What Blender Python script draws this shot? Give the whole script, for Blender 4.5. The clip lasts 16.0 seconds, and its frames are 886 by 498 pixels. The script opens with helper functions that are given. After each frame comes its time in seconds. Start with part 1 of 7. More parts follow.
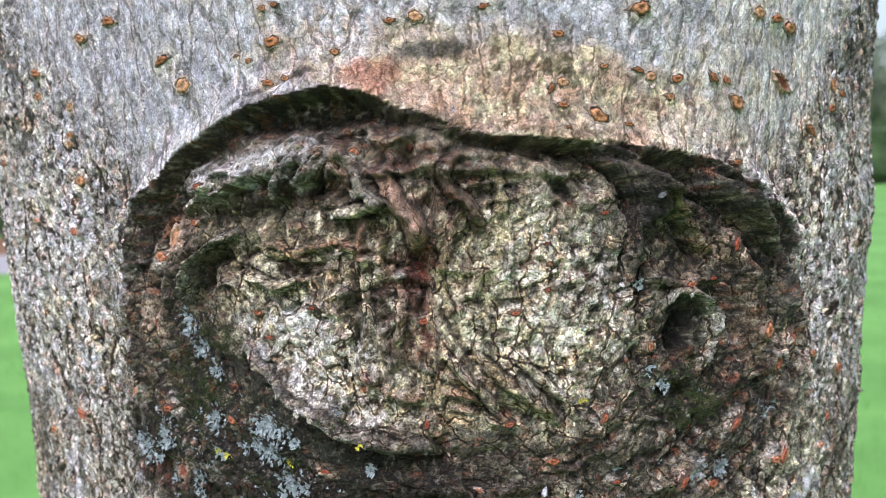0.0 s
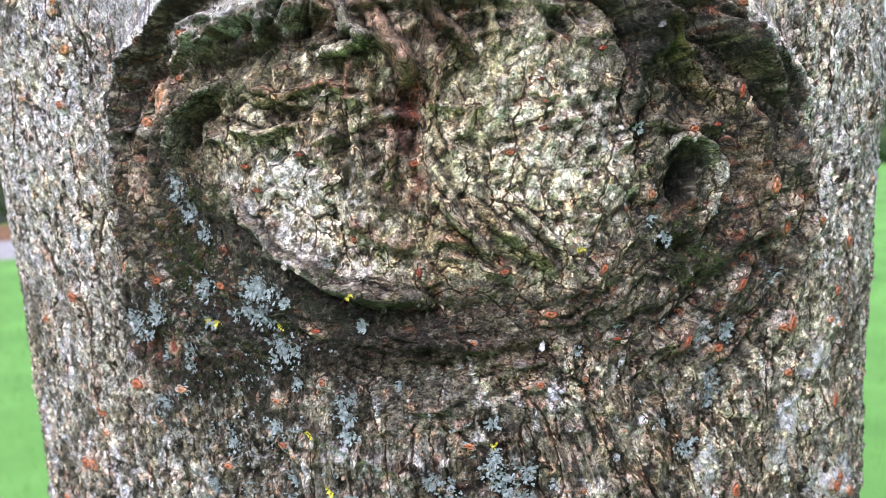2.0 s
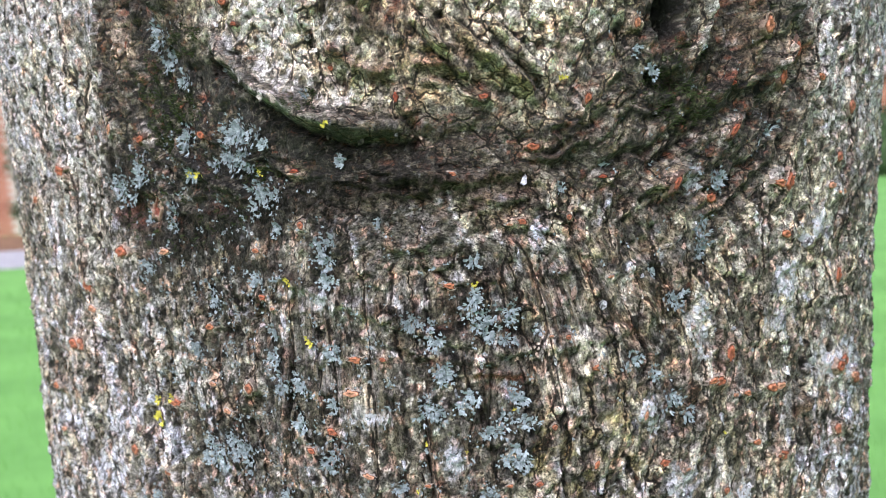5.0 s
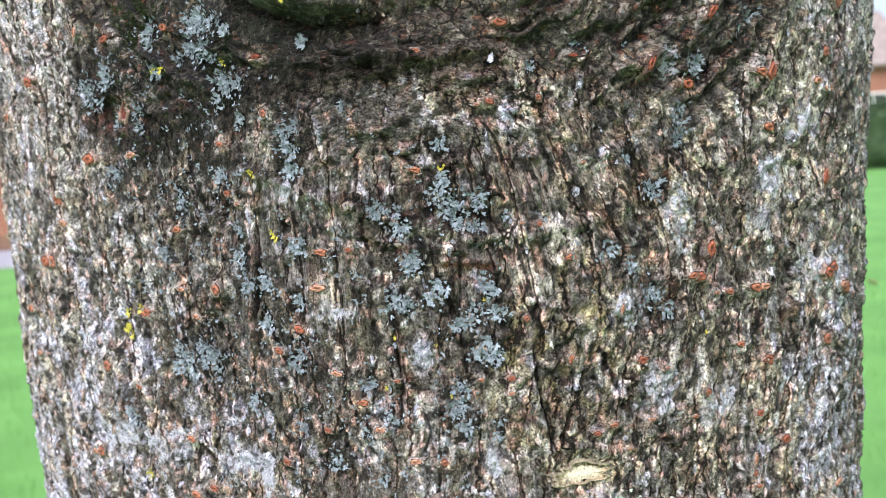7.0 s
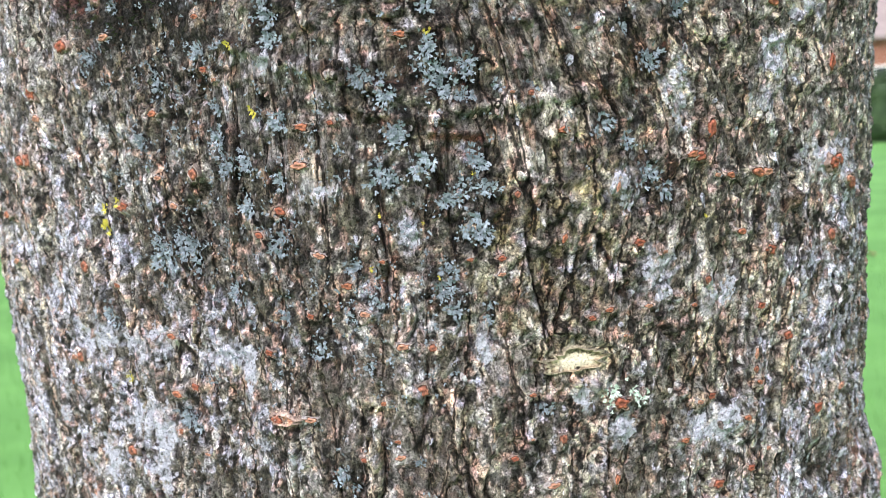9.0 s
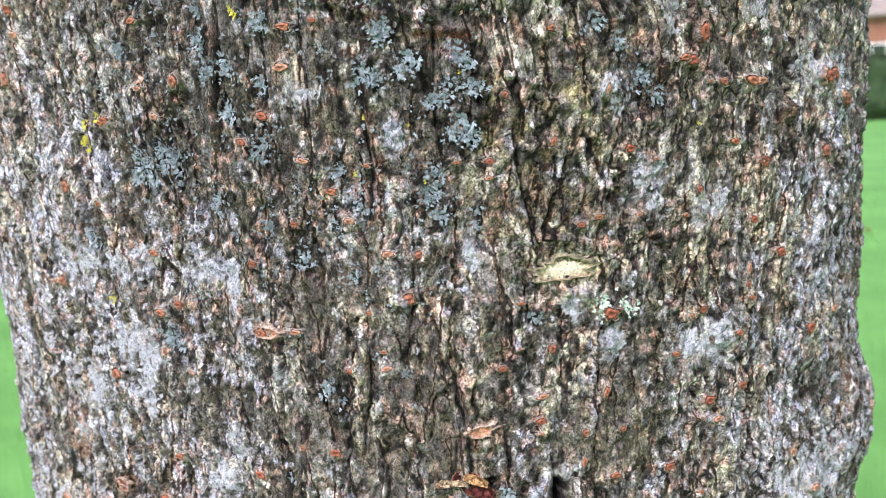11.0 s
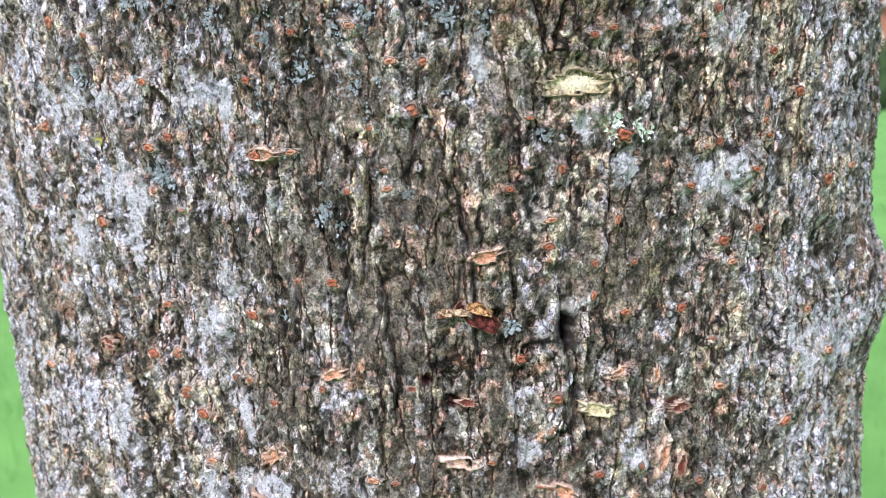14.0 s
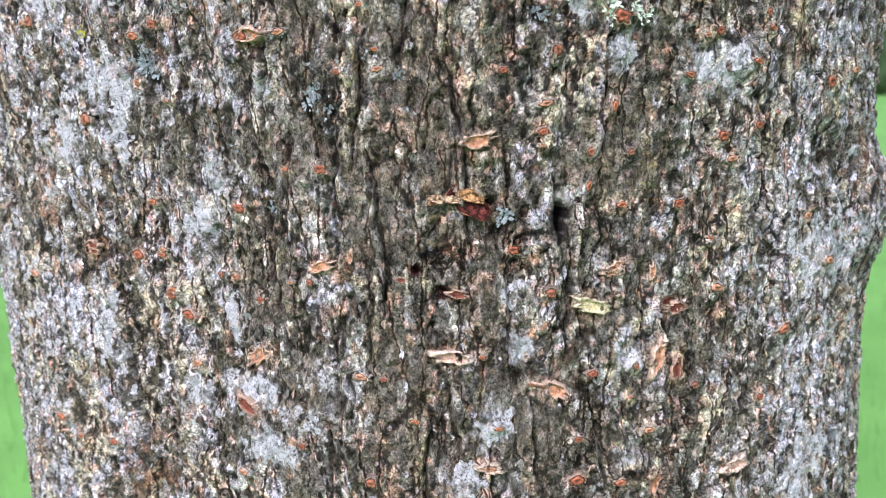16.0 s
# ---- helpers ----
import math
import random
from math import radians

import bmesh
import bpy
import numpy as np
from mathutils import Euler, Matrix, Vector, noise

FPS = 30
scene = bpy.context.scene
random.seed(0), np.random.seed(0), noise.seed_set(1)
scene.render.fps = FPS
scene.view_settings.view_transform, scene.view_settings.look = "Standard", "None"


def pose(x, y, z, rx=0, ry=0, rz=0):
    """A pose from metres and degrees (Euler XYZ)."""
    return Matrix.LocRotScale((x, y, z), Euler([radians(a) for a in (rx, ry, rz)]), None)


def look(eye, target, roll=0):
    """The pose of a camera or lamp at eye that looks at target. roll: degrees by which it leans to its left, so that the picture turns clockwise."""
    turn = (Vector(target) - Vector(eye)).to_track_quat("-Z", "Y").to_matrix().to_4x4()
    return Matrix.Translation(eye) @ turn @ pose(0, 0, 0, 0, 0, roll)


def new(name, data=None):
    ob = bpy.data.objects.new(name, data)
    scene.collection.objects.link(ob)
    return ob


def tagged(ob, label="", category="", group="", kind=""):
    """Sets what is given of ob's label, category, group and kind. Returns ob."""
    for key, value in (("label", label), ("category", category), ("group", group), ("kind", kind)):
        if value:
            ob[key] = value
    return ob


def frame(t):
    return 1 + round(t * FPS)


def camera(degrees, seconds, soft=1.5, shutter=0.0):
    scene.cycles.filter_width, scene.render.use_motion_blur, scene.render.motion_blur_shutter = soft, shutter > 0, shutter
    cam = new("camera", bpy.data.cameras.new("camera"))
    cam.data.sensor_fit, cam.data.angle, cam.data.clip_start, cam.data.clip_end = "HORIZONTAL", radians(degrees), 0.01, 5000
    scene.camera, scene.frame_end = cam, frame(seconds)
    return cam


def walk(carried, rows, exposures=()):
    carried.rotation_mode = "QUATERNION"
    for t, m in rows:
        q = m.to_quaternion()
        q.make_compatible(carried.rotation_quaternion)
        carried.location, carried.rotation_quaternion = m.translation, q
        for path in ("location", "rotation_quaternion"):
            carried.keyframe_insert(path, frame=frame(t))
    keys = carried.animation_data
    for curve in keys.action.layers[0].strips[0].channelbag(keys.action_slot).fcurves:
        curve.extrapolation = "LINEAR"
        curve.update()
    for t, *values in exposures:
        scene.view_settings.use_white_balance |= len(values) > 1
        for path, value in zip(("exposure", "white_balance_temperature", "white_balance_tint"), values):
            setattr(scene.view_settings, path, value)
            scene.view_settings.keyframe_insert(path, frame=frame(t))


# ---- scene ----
cam = camera(56.1, 16.0, soft=0.6)
METRES, EYE, TILT, LEAN, TURN = 0.22, 1.25, -6.2, 2.3, 0.0
ROWS = [
    (0.0, 0.0, 0.0, 0.0, 0.0, 0.0, -0.0),
    (0.5, 0.0114, 0.0107, -0.0331, 0.23, -0.22, 0.1),
    (1.0, 0.0292, 0.0232, -0.0751, 0.52, -0.49, 0.23),
    (1.5, 0.0281, 0.0363, -0.1234, 0.71, -0.9, 0.41),
    (2.0, 0.0213, 0.0333, -0.152, 0.84, -1.09, 0.47),
    (2.5, 0.0282, 0.0331, -0.1789, 1.05, -0.88, 0.55),
    (3.0, 0.04, 0.0428, -0.2206, 1.32, -0.62, 0.52),
    (3.5, 0.0487, 0.0463, -0.2512, 1.6, -0.51, 0.5),
    (4.0, 0.0508, 0.0527, -0.2903, 1.92, -0.28, 0.35),
    (6.5, 0.1105, 0.0649, -0.4306, 3.33, -0.17, 0.68),
    (7.0, 0.1162, 0.0887, -0.4694, 3.41, -0.41, 0.76),
    (7.5, 0.1175, 0.1024, -0.497, 3.43, -0.82, 0.75),
    (8.0, 0.1218, 0.1137, -0.5258, 3.46, -1.08, 0.81),
    (8.5, 0.1219, 0.1238, -0.5529, 3.4, -1.51, 0.85),
    (9.0, 0.1247, 0.1307, -0.5773, 3.33, -2.07, 0.91),
    (11.5, 0.1346, 0.1521, -0.6803, 3.0, -3.79, 1.0),
    (12.0, 0.1296, 0.157, -0.7082, 2.92, -4.05, 1.02),
    (12.5, 0.1217, 0.1591, -0.7365, 2.88, -4.16, 0.92),
    (13.0, 0.1148, 0.17, -0.7725, 2.8, -4.11, 0.74),
    (13.5, 0.119, 0.176, -0.8101, 2.73, -4.2, 0.54),
    (14.0, 0.1181, 0.1815, -0.8376, 2.63, -4.4, 0.32),
    (14.5, 0.1162, 0.1889, -0.8578, 2.54, -4.77, 0.14),
    (15.0, 0.1229, 0.1872, -0.8764, 2.49, -5.1, 0.08),
    (15.5, 0.1222, 0.1923, -0.9044, 2.52, -5.39, -0.07),
    (16.0, 0.1258, 0.1991, -0.9383, 2.61, -5.65, -0.24),
]
walk(cam, [(t, pose(0, 0, EYE, TILT, LEAN, TURN) @ pose(METRES * x, METRES * y, METRES * z, 90 + pitch, roll, yaw)) for t, x, y, z, yaw, pitch, roll in ROWS],
     exposures=[(0.0, 0.94, 6050, 15), (2.0, 1.16, 6050, 15), (7.0, 1.13, 6050, 15), (16.0, 1.07, 6050, 15)])
cam.data.dof.use_dof = True
cam.data.dof.focus_distance = 0.197
cam.data.dof.aperture_fstop = 22.0

# ---- world and light: overcast autumn sky ----
world = bpy.data.worlds.new("overcast_sky")
scene.world = world
world.use_nodes = True
wn = world.node_tree
wn.nodes.clear()
sky = wn.nodes.new("ShaderNodeTexSky")
sky.sky_type = "NISHITA"
sky.sun_disc = False
sky.sun_elevation, sky.sun_rotation = radians(48), radians(195)
sky.air_density, sky.dust_density, sky.ozone_density = 1.0, 4.0, 1.0
sky_grey = wn.nodes.new("ShaderNodeHueSaturation")
sky_grey.inputs["Saturation"].default_value = 0.6
background = wn.nodes.new("ShaderNodeBackground")
background.inputs["Strength"].default_value = 0.125
world_out = wn.nodes.new("ShaderNodeOutputWorld")
wn.links.new(sky.outputs[0], sky_grey.inputs["Color"])
wn.links.new(sky_grey.outputs[0], background.inputs["Color"])
wn.links.new(background.outputs[0], world_out.inputs["Surface"])
sun = new("sun", bpy.data.lights.new("sun", "SUN"))
sun.data.energy, sun.data.angle, sun.data.color = 2.0, radians(18), (1.0, 0.99, 0.98)
sun.matrix_world = look((-2.0, -5.0, 7.0), (0, 0, 1.0))


# ---- noise on arrays ----
def lattice(ix, iy, seed):
    h = ix.astype(np.int64) * 374761393 + iy.astype(np.int64) * 668265263 + seed * 974634599
    h = (h ^ (h >> 13)) & 0xFFFFFFFF
    h = (h * 1274126177) & 0xFFFFFFFF
    h = ((h ^ (h >> 16)) * 2246822519) & 0xFFFFFFFF
    return ((h ^ (h >> 15)) & 0xFFFFFF) / float(0xFFFFFF)


def vnoise(x, y, seed):
    ix, iy = np.floor(x), np.floor(y)
    fx, fy = x - ix, y - iy
    fx, fy = fx * fx * fx * (fx * (fx * 6 - 15) + 10), fy * fy * fy * (fy * (fy * 6 - 15) + 10)
    a, b = lattice(ix, iy, seed), lattice(ix + 1, iy, seed)
    c, d = lattice(ix, iy + 1, seed), lattice(ix + 1, iy + 1, seed)
    return 2 * ((a + (b - a) * fx) * (1 - fy) + (c + (d - c) * fx) * fy) - 1


def fbm(x, y, seed, octaves=4, gain=0.55):
    total, weight, amount = 0.0, 1.0, 0.0
    for n in range(octaves):
        total = total + weight * vnoise(x * 2.03**n + 17.3 * n, y * 2.03**n - 9.1 * n, seed + n)
        amount += weight
        weight *= gain
    return total / amount


def cells(x, y, seed):
    """Distance to the nearest and second nearest cell centre, and a random value for the nearest cell."""
    ix, iy = np.floor(x), np.floor(y)
    f1, f2, who = np.full(x.shape, 9.0), np.full(x.shape, 9.0), np.zeros(x.shape)
    for dx in (-1, 0, 1):
        for dy in (-1, 0, 1):
            cx, cy = ix + dx, iy + dy
            d = np.hypot(cx + lattice(cx, cy, seed) - x, cy + lattice(cx, cy, seed + 1) - y)
            nearer = d < f1
            f2 = np.where(nearer, f1, np.minimum(f2, d))
            who = np.where(nearer, lattice(cx, cy, seed + 2), who)
            f1 = np.where(nearer, d, f1)
    return f1, f2, who


def step(lo, hi, x):
    t = np.clip((x - lo) / (hi - lo), 0, 1)
    return t * t * (3 - 2 * t)


def mix(a, b, t):
    return a + (b - a) * t


# ---- the trunk's form: radius round an upright axis, and arc lengths along its bark ----
AXIS_X, AXIS_Y = -0.0051, 0.3084


def trunk_radius(th, z):
    s = np.clip(z - 1.08, -0.26, 0.27)
    front = (0.1245 - 0.01 * np.cos(th) - 0.0276 * np.cos(2 * th) + 0.0081 * np.sin(2 * th) + 0.0149 * np.cos(3 * th)
             - 0.0007 * np.sin(3 * th) + 0.0319 * s + 0.1386 * s * s + 0.0104 * s * np.cos(2 * th))
    back = 0.155 + 0.03 * s
    front = front - 0.004 * step(0.75, 1.15, th) * step(1.22, 1.28, z)
    r = mix(front, back, step(1.35, 2.2, np.abs(th)))
    r = r + 0.11 * np.exp(-np.maximum(z, 0) / 0.13) * (1 + 0.35 * np.cos(5 * th + 0.6)) - 0.025 * np.clip((z - 1.4) / 1.2, 0, 1.5)
    return r


_th = np.linspace(-math.pi, math.pi, 4001)
_r = trunk_radius(_th, np.full(_th.shape, 1.08))
_px, _py = _r * np.sin(_th), _r * np.cos(_th)
_arc = np.concatenate([[0], np.cumsum(np.hypot(np.diff(_px), np.diff(_py)))])
_arc -= np.interp(0.0, _th, _arc)
ARC_MIN, ARC_MAX = float(_arc[0]), float(_arc[-1])


def arc_angle(a):
    return np.interp(a, _arc, _th)


def on_trunk(a, z, lift=0.0):
    """The place on the bark's mean surface at arc length a (to the right from the front line) and height z."""
    a, z = np.asarray(a, float), np.asarray(z, float)
    th = arc_angle(a)
    r = trunk_radius(th, z) + lift
    return np.stack([AXIS_X + r * np.sin(th), AXIS_Y - r * np.cos(th), z + 0 * r], -1)


def trunk_frame(a, z):
    """Right, up and outward directions of the bark at a place."""
    e = 0.002
    right = on_trunk(a + e, z) - on_trunk(a - e, z)
    up = on_trunk(a, z + e) - on_trunk(a, z - e)
    right, up = right / np.linalg.norm(right), up / np.linalg.norm(up)
    out = np.cross(right, up)
    return right, up, out / np.linalg.norm(out)


# ---- materials ----
def material(name):
    m = bpy.data.materials.new(name)
    m.use_nodes = True
    return m, m.node_tree.nodes, m.node_tree.links, m.node_tree.nodes["Principled BSDF"]


def texture(nodes, links, kind, scale, detail=4.0, coords="Object", stretch=(1, 1, 1), rough=0.6):
    where = nodes.new("ShaderNodeTexCoord")
    mapping = nodes.new("ShaderNodeMapping")
    mapping.inputs["Scale"].default_value = stretch
    tex = nodes.new(kind)
    tex.inputs["Scale"].default_value = scale
    if kind == "ShaderNodeTexNoise":
        tex.inputs["Detail"].default_value, tex.inputs["Roughness"].default_value = detail, rough
    links.new(where.outputs[coords], mapping.inputs["Vector"])
    links.new(mapping.outputs[0], tex.inputs["Vector"])
    return tex


def ramp(nodes, links, source, stops):
    r = nodes.new("ShaderNodeValToRGB")
    while len(r.color_ramp.elements) < len(stops):
        r.color_ramp.elements.new(0.5)
    for e, (p, c) in zip(r.color_ramp.elements, stops):
        e.position, e.color = p, (*c, 1)
    links.new(source, r.inputs[0])
    return r.outputs[0]


def blend(nodes, links, mode, factor, one, two):
    m = nodes.new("ShaderNodeMix")
    m.data_type, m.blend_type = "RGBA", mode
    for value, slot in ((factor, m.inputs[0]), (one, m.inputs[6]), (two, m.inputs[7])):
        if hasattr(value, "links"):
            links.new(value, slot)
        else:
            slot.default_value = value
    return m.outputs[2]


def bumped(nodes, links, shader, height, strength, distance):
    b = nodes.new("ShaderNodeBump")
    b.inputs["Strength"].default_value, b.inputs["Distance"].default_value = strength, distance
    links.new(height, b.inputs["Height"])
    links.new(b.outputs[0], shader.inputs["Normal"])


def mottled(name, low, high, scale, rough=0.8, bump=0.3, distance=0.001, stretch=(1, 1, 1), spec=0.3, vary=0.0):
    """A material of two tones with grain, small relief, and a difference from piece to piece."""
    m, nodes, links, shader = material(name)
    tex = texture(nodes, links, "ShaderNodeTexNoise", scale, 6, stretch=stretch)
    colour = ramp(nodes, links, tex.outputs[0], [(0.3, low), (0.7, high)])
    if vary:
        info = nodes.new("ShaderNodeObjectInfo")
        tone = ramp(nodes, links, info.outputs["Random"], [(0.0, (1 - vary,) * 3), (1.0, (1.0, 1.0, 1.0))])
        colour = blend(nodes, links, "MULTIPLY", 1.0, colour, tone)
    links.new(colour, shader.inputs["Base Color"])
    shader.inputs["Roughness"].default_value = rough
    shader.inputs["Specular IOR Level"].default_value = spec
    fine = texture(nodes, links, "ShaderNodeTexNoise", scale * 3.1, 5, stretch=stretch)
    bumped(nodes, links, shader, fine.outputs[0], bump, distance)
    return m


def chip_material(name, gloss, cracked):
    """For small torn pieces: pigment comes with the mesh; the nodes add flecks, fibres, hair cracks and relief."""
    m, nodes, links, shader = material(name)
    pigment = nodes.new("ShaderNodeAttribute")
    pigment.attribute_name = "pigment"
    fibre = texture(nodes, links, "ShaderNodeTexNoise", 560, 8, stretch=(1, 1, 0.5), rough=0.75)
    fleck = texture(nodes, links, "ShaderNodeTexNoise", 1500, 4, rough=0.7)
    crack = texture(nodes, links, "ShaderNodeTexVoronoi", 330, stretch=(1, 1, 0.28))
    crack.feature = "DISTANCE_TO_EDGE"
    wander = texture(nodes, links, "ShaderNodeTexNoise", 260, 5, rough=0.7)
    bend = nodes.new("ShaderNodeVectorMath")
    bend.operation = "MULTIPLY_ADD"
    bend.inputs[1].default_value = (0.006, 0.006, 0.006)
    links.new(wander.outputs["Color"], bend.inputs[0])
    links.new(crack.inputs["Vector"].links[0].from_socket, bend.inputs[2])
    links.new(bend.outputs[0], crack.inputs["Vector"])
    tone = ramp(nodes, links, fibre.outputs[0], [(0.38, (0.15, 0.14, 0.135)), (0.45, (0.7, 0.69, 0.68)), (0.53, (1.0, 1.0, 1.0)), (0.61, (1.55, 1.55, 1.55))])
    colour = blend(nodes, links, "MULTIPLY", pigment.outputs["Alpha"], pigment.outputs["Color"], tone)
    speck = ramp(nodes, links, fleck.outputs[0], [(0.38, (0.28, 0.27, 0.26)), (0.46, (0.98, 0.98, 0.98)), (0.56, (1.05, 1.05, 1.05)), (0.64, (1.5, 1.5, 1.5))])
    colour = blend(nodes, links, "MULTIPLY", pigment.outputs["Alpha"], colour, speck)
    seam = ramp(nodes, links, crack.outputs["Distance"], [(0.0, (0.10, 0.085, 0.075)), (0.035, (0.35, 0.33, 0.31)), (0.075, (1.0, 1.0, 1.0))])
    amount = nodes.new("ShaderNodeMath")
    amount.operation = "MULTIPLY"
    amount.inputs[1].default_value = cracked
    links.new(pigment.outputs["Alpha"], amount.inputs[0])
    colour = blend(nodes, links, "MULTIPLY", amount.outputs[0], colour, seam)
    links.new(colour, shader.inputs["Base Color"])
    shader.inputs["Roughness"].default_value = 0.55
    shader.inputs["Specular IOR Level"].default_value = gloss
    height = nodes.new("ShaderNodeMath")
    height.operation = "MULTIPLY_ADD"
    edge = nodes.new("ShaderNodeMapRange")
    edge.inputs["From Max"].default_value = 0.09
    links.new(crack.outputs["Distance"], edge.inputs["Value"])
    links.new(edge.outputs[0], height.inputs[0])
    height.inputs[1].default_value = 0.35
    links.new(fibre.outputs[0], height.inputs[2])
    bumped(nodes, links, shader, height.outputs[0], 0.9, 0.0015)
    return m


def mapped(nodes, links, kind, vector, stretch, detail=4.0, rough=0.6):
    """A texture over the bark's own places, which the mesh carries in millimetres across and along the grain."""
    mapping = nodes.new("ShaderNodeMapping")
    mapping.inputs["Scale"].default_value = (*stretch, stretch[0])
    links.new(vector, mapping.inputs["Vector"])
    tex = nodes.new(kind)
    tex.inputs["Scale"].default_value = 1.0
    if kind == "ShaderNodeTexNoise":
        tex.inputs["Detail"].default_value, tex.inputs["Roughness"].default_value = detail, rough
    links.new(mapping.outputs[0], tex.inputs["Vector"])
    return tex


def bark_material(name, gloss, grain, plates, cracks, relief, bits):
    """Pigment and the run of the grain come with the mesh; the nodes add fibres, plates, cracks, specks and relief."""
    m, nodes, links, shader = material(name)
    pigment = nodes.new("ShaderNodeAttribute")
    pigment.attribute_name = "pigment"
    place = nodes.new("ShaderNodeAttribute")
    place.attribute_name = "place"
    vector = place.outputs["Vector"]
    for size, reach in ((0.2, 3.4), (0.7, 1.0)):
        sway = mapped(nodes, links, "ShaderNodeTexNoise", vector, (size, size), 3, 0.6)
        bend = nodes.new("ShaderNodeVectorMath")
        bend.operation = "MULTIPLY_ADD"
        bend.inputs[1].default_value = (reach, reach, reach)
        links.new(sway.outputs["Color"], bend.inputs[0])
        links.new(vector, bend.inputs[2])
        vector = bend.outputs[0]
    fibre = mapped(nodes, links, "ShaderNodeTexNoise", vector, grain, 9, 0.72)
    fleck = texture(nodes, links, "ShaderNodeTexNoise", 1750, 5, rough=0.75)
    plate = mapped(nodes, links, "ShaderNodeTexVoronoi", vector, plates)
    joint = mapped(nodes, links, "ShaderNodeTexVoronoi", vector, plates)
    joint.feature = "DISTANCE_TO_EDGE"
    flat = place.outputs["Vector"]
    crust = mapped(nodes, links, "ShaderNodeTexNoise", flat, (0.16, 0.12), 9, 0.68)
    more = nodes.new("ShaderNodeAttribute")
    more.attribute_name = "crust"
    crack = mapped(nodes, links, "ShaderNodeTexVoronoi", vector, cracks)
    crack.feature = "DISTANCE_TO_EDGE"
    where = mapped(nodes, links, "ShaderNodeTexNoise", vector, (0.1, 0.07), 3)
    pit = mapped(nodes, links, "ShaderNodeTexVoronoi", vector, (0.75, 0.6))
    own = nodes.new("ShaderNodeSeparateColor")
    links.new(plate.outputs["Color"], own.inputs[0])

    def times(one, two):
        k = nodes.new("ShaderNodeMath")
        k.operation = "MULTIPLY"
        for value, slot in ((one, k.inputs[0]), (two, k.inputs[1])):
            if hasattr(value, "links"):
                links.new(value, slot)
            else:
                slot.default_value = value
        return k.outputs[0]

    amount = pigment.outputs["Alpha"]
    colour = pigment.outputs["Color"]
    grey = lambda v: (v, v, v)
    tone = ramp(nodes, links, fibre.outputs[0], [(0.39, (0.12, 0.11, 0.1)), (0.46, (0.7, 0.685, 0.67)), (0.53, grey(1.08)), (0.62, grey(1.9))])
    colour = blend(nodes, links, "MULTIPLY", amount, colour, tone)
    each = ramp(nodes, links, own.outputs[0], [(0.0, grey(0.7)), (0.45, grey(1.0)), (1.0, grey(1.4))])
    colour = blend(nodes, links, "MULTIPLY", amount, colour, each)
    hue = ramp(nodes, links, own.outputs[1], [(0.0, (1.06, 1.0, 0.88)), (0.35, (1.0, 1.0, 0.97)), (0.65, (0.97, 0.98, 1.06)), (0.85, (1.0, 0.98, 1.04)), (1.0, (1.16, 0.95, 0.86))])
    colour = blend(nodes, links, "MULTIPLY", amount, colour, hue)
    speck = ramp(nodes, links, fleck.outputs[0], [(0.39, (0.16, 0.15, 0.14)), (0.46, grey(0.95)), (0.55, grey(1.08)), (0.63, grey(1.8))])
    colour = blend(nodes, links, "MULTIPLY", amount, colour, speck)
    seam = ramp(nodes, links, joint.outputs["Distance"], [(0.0, (0.3, 0.27, 0.25)), (0.04, (0.7, 0.68, 0.66)), (0.07, grey(1.0)), (0.1, grey(1.25)), (0.2, grey(1.0))])
    colour = blend(nodes, links, "MULTIPLY", times(times(amount, ramp(nodes, links, own.outputs[2], [(0.4, grey(0.0)), (0.6, grey(0.9))])), 0.9), colour, seam)
    dots = ramp(nodes, links, pit.outputs["Distance"], [(0.12, grey(0.1)), (0.2, grey(1.0))])
    colour = blend(nodes, links, "MULTIPLY", times(amount, 0.6), colour, dots)
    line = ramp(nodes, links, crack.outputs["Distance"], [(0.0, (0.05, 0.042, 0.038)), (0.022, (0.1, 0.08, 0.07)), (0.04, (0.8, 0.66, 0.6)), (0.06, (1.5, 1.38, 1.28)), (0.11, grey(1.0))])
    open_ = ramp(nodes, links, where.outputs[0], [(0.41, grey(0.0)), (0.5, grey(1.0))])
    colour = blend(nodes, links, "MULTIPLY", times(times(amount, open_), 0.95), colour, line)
    # bits of other bark and grit that stick in the folds
    grit = texture(nodes, links, "ShaderNodeTexNoise", 620, 6, rough=0.72)
    kind_ = texture(nodes, links, "ShaderNodeTexNoise", 330, 3)
    stuck = ramp(nodes, links, kind_.outputs[0], [(0.36, (0.24, 0.08, 0.045)), (0.44, (0.17, 0.13, 0.085)), (0.52, (0.32, 0.29, 0.25)), (0.6, (0.15, 0.14, 0.07)), (0.68, (0.40, 0.39, 0.41))])
    where_stuck = ramp(nodes, links, grit.outputs[0], [(0.55, grey(0.0)), (0.61, grey(1.0))])
    colour = blend(nodes, links, "MIX", times(times(where_stuck, bits), amount), colour, stuck)
    # thin crusts of grey lichen with ragged edges, freckled with black
    sum_ = nodes.new("ShaderNodeMath")
    links.new(crust.outputs[0], sum_.inputs[0])
    links.new(more.outputs["Fac"], sum_.inputs[1])
    film = ramp(nodes, links, sum_.outputs[0], [(0.60, grey(0.0)), (0.63, grey(0.9))])
    skin = ramp(nodes, links, fleck.outputs[0], [(0.36, (0.08, 0.08, 0.085)), (0.41, (0.42, 0.42, 0.47)), (0.46, (0.61, 0.6, 0.69)), (0.6, (0.72, 0.71, 0.78))])
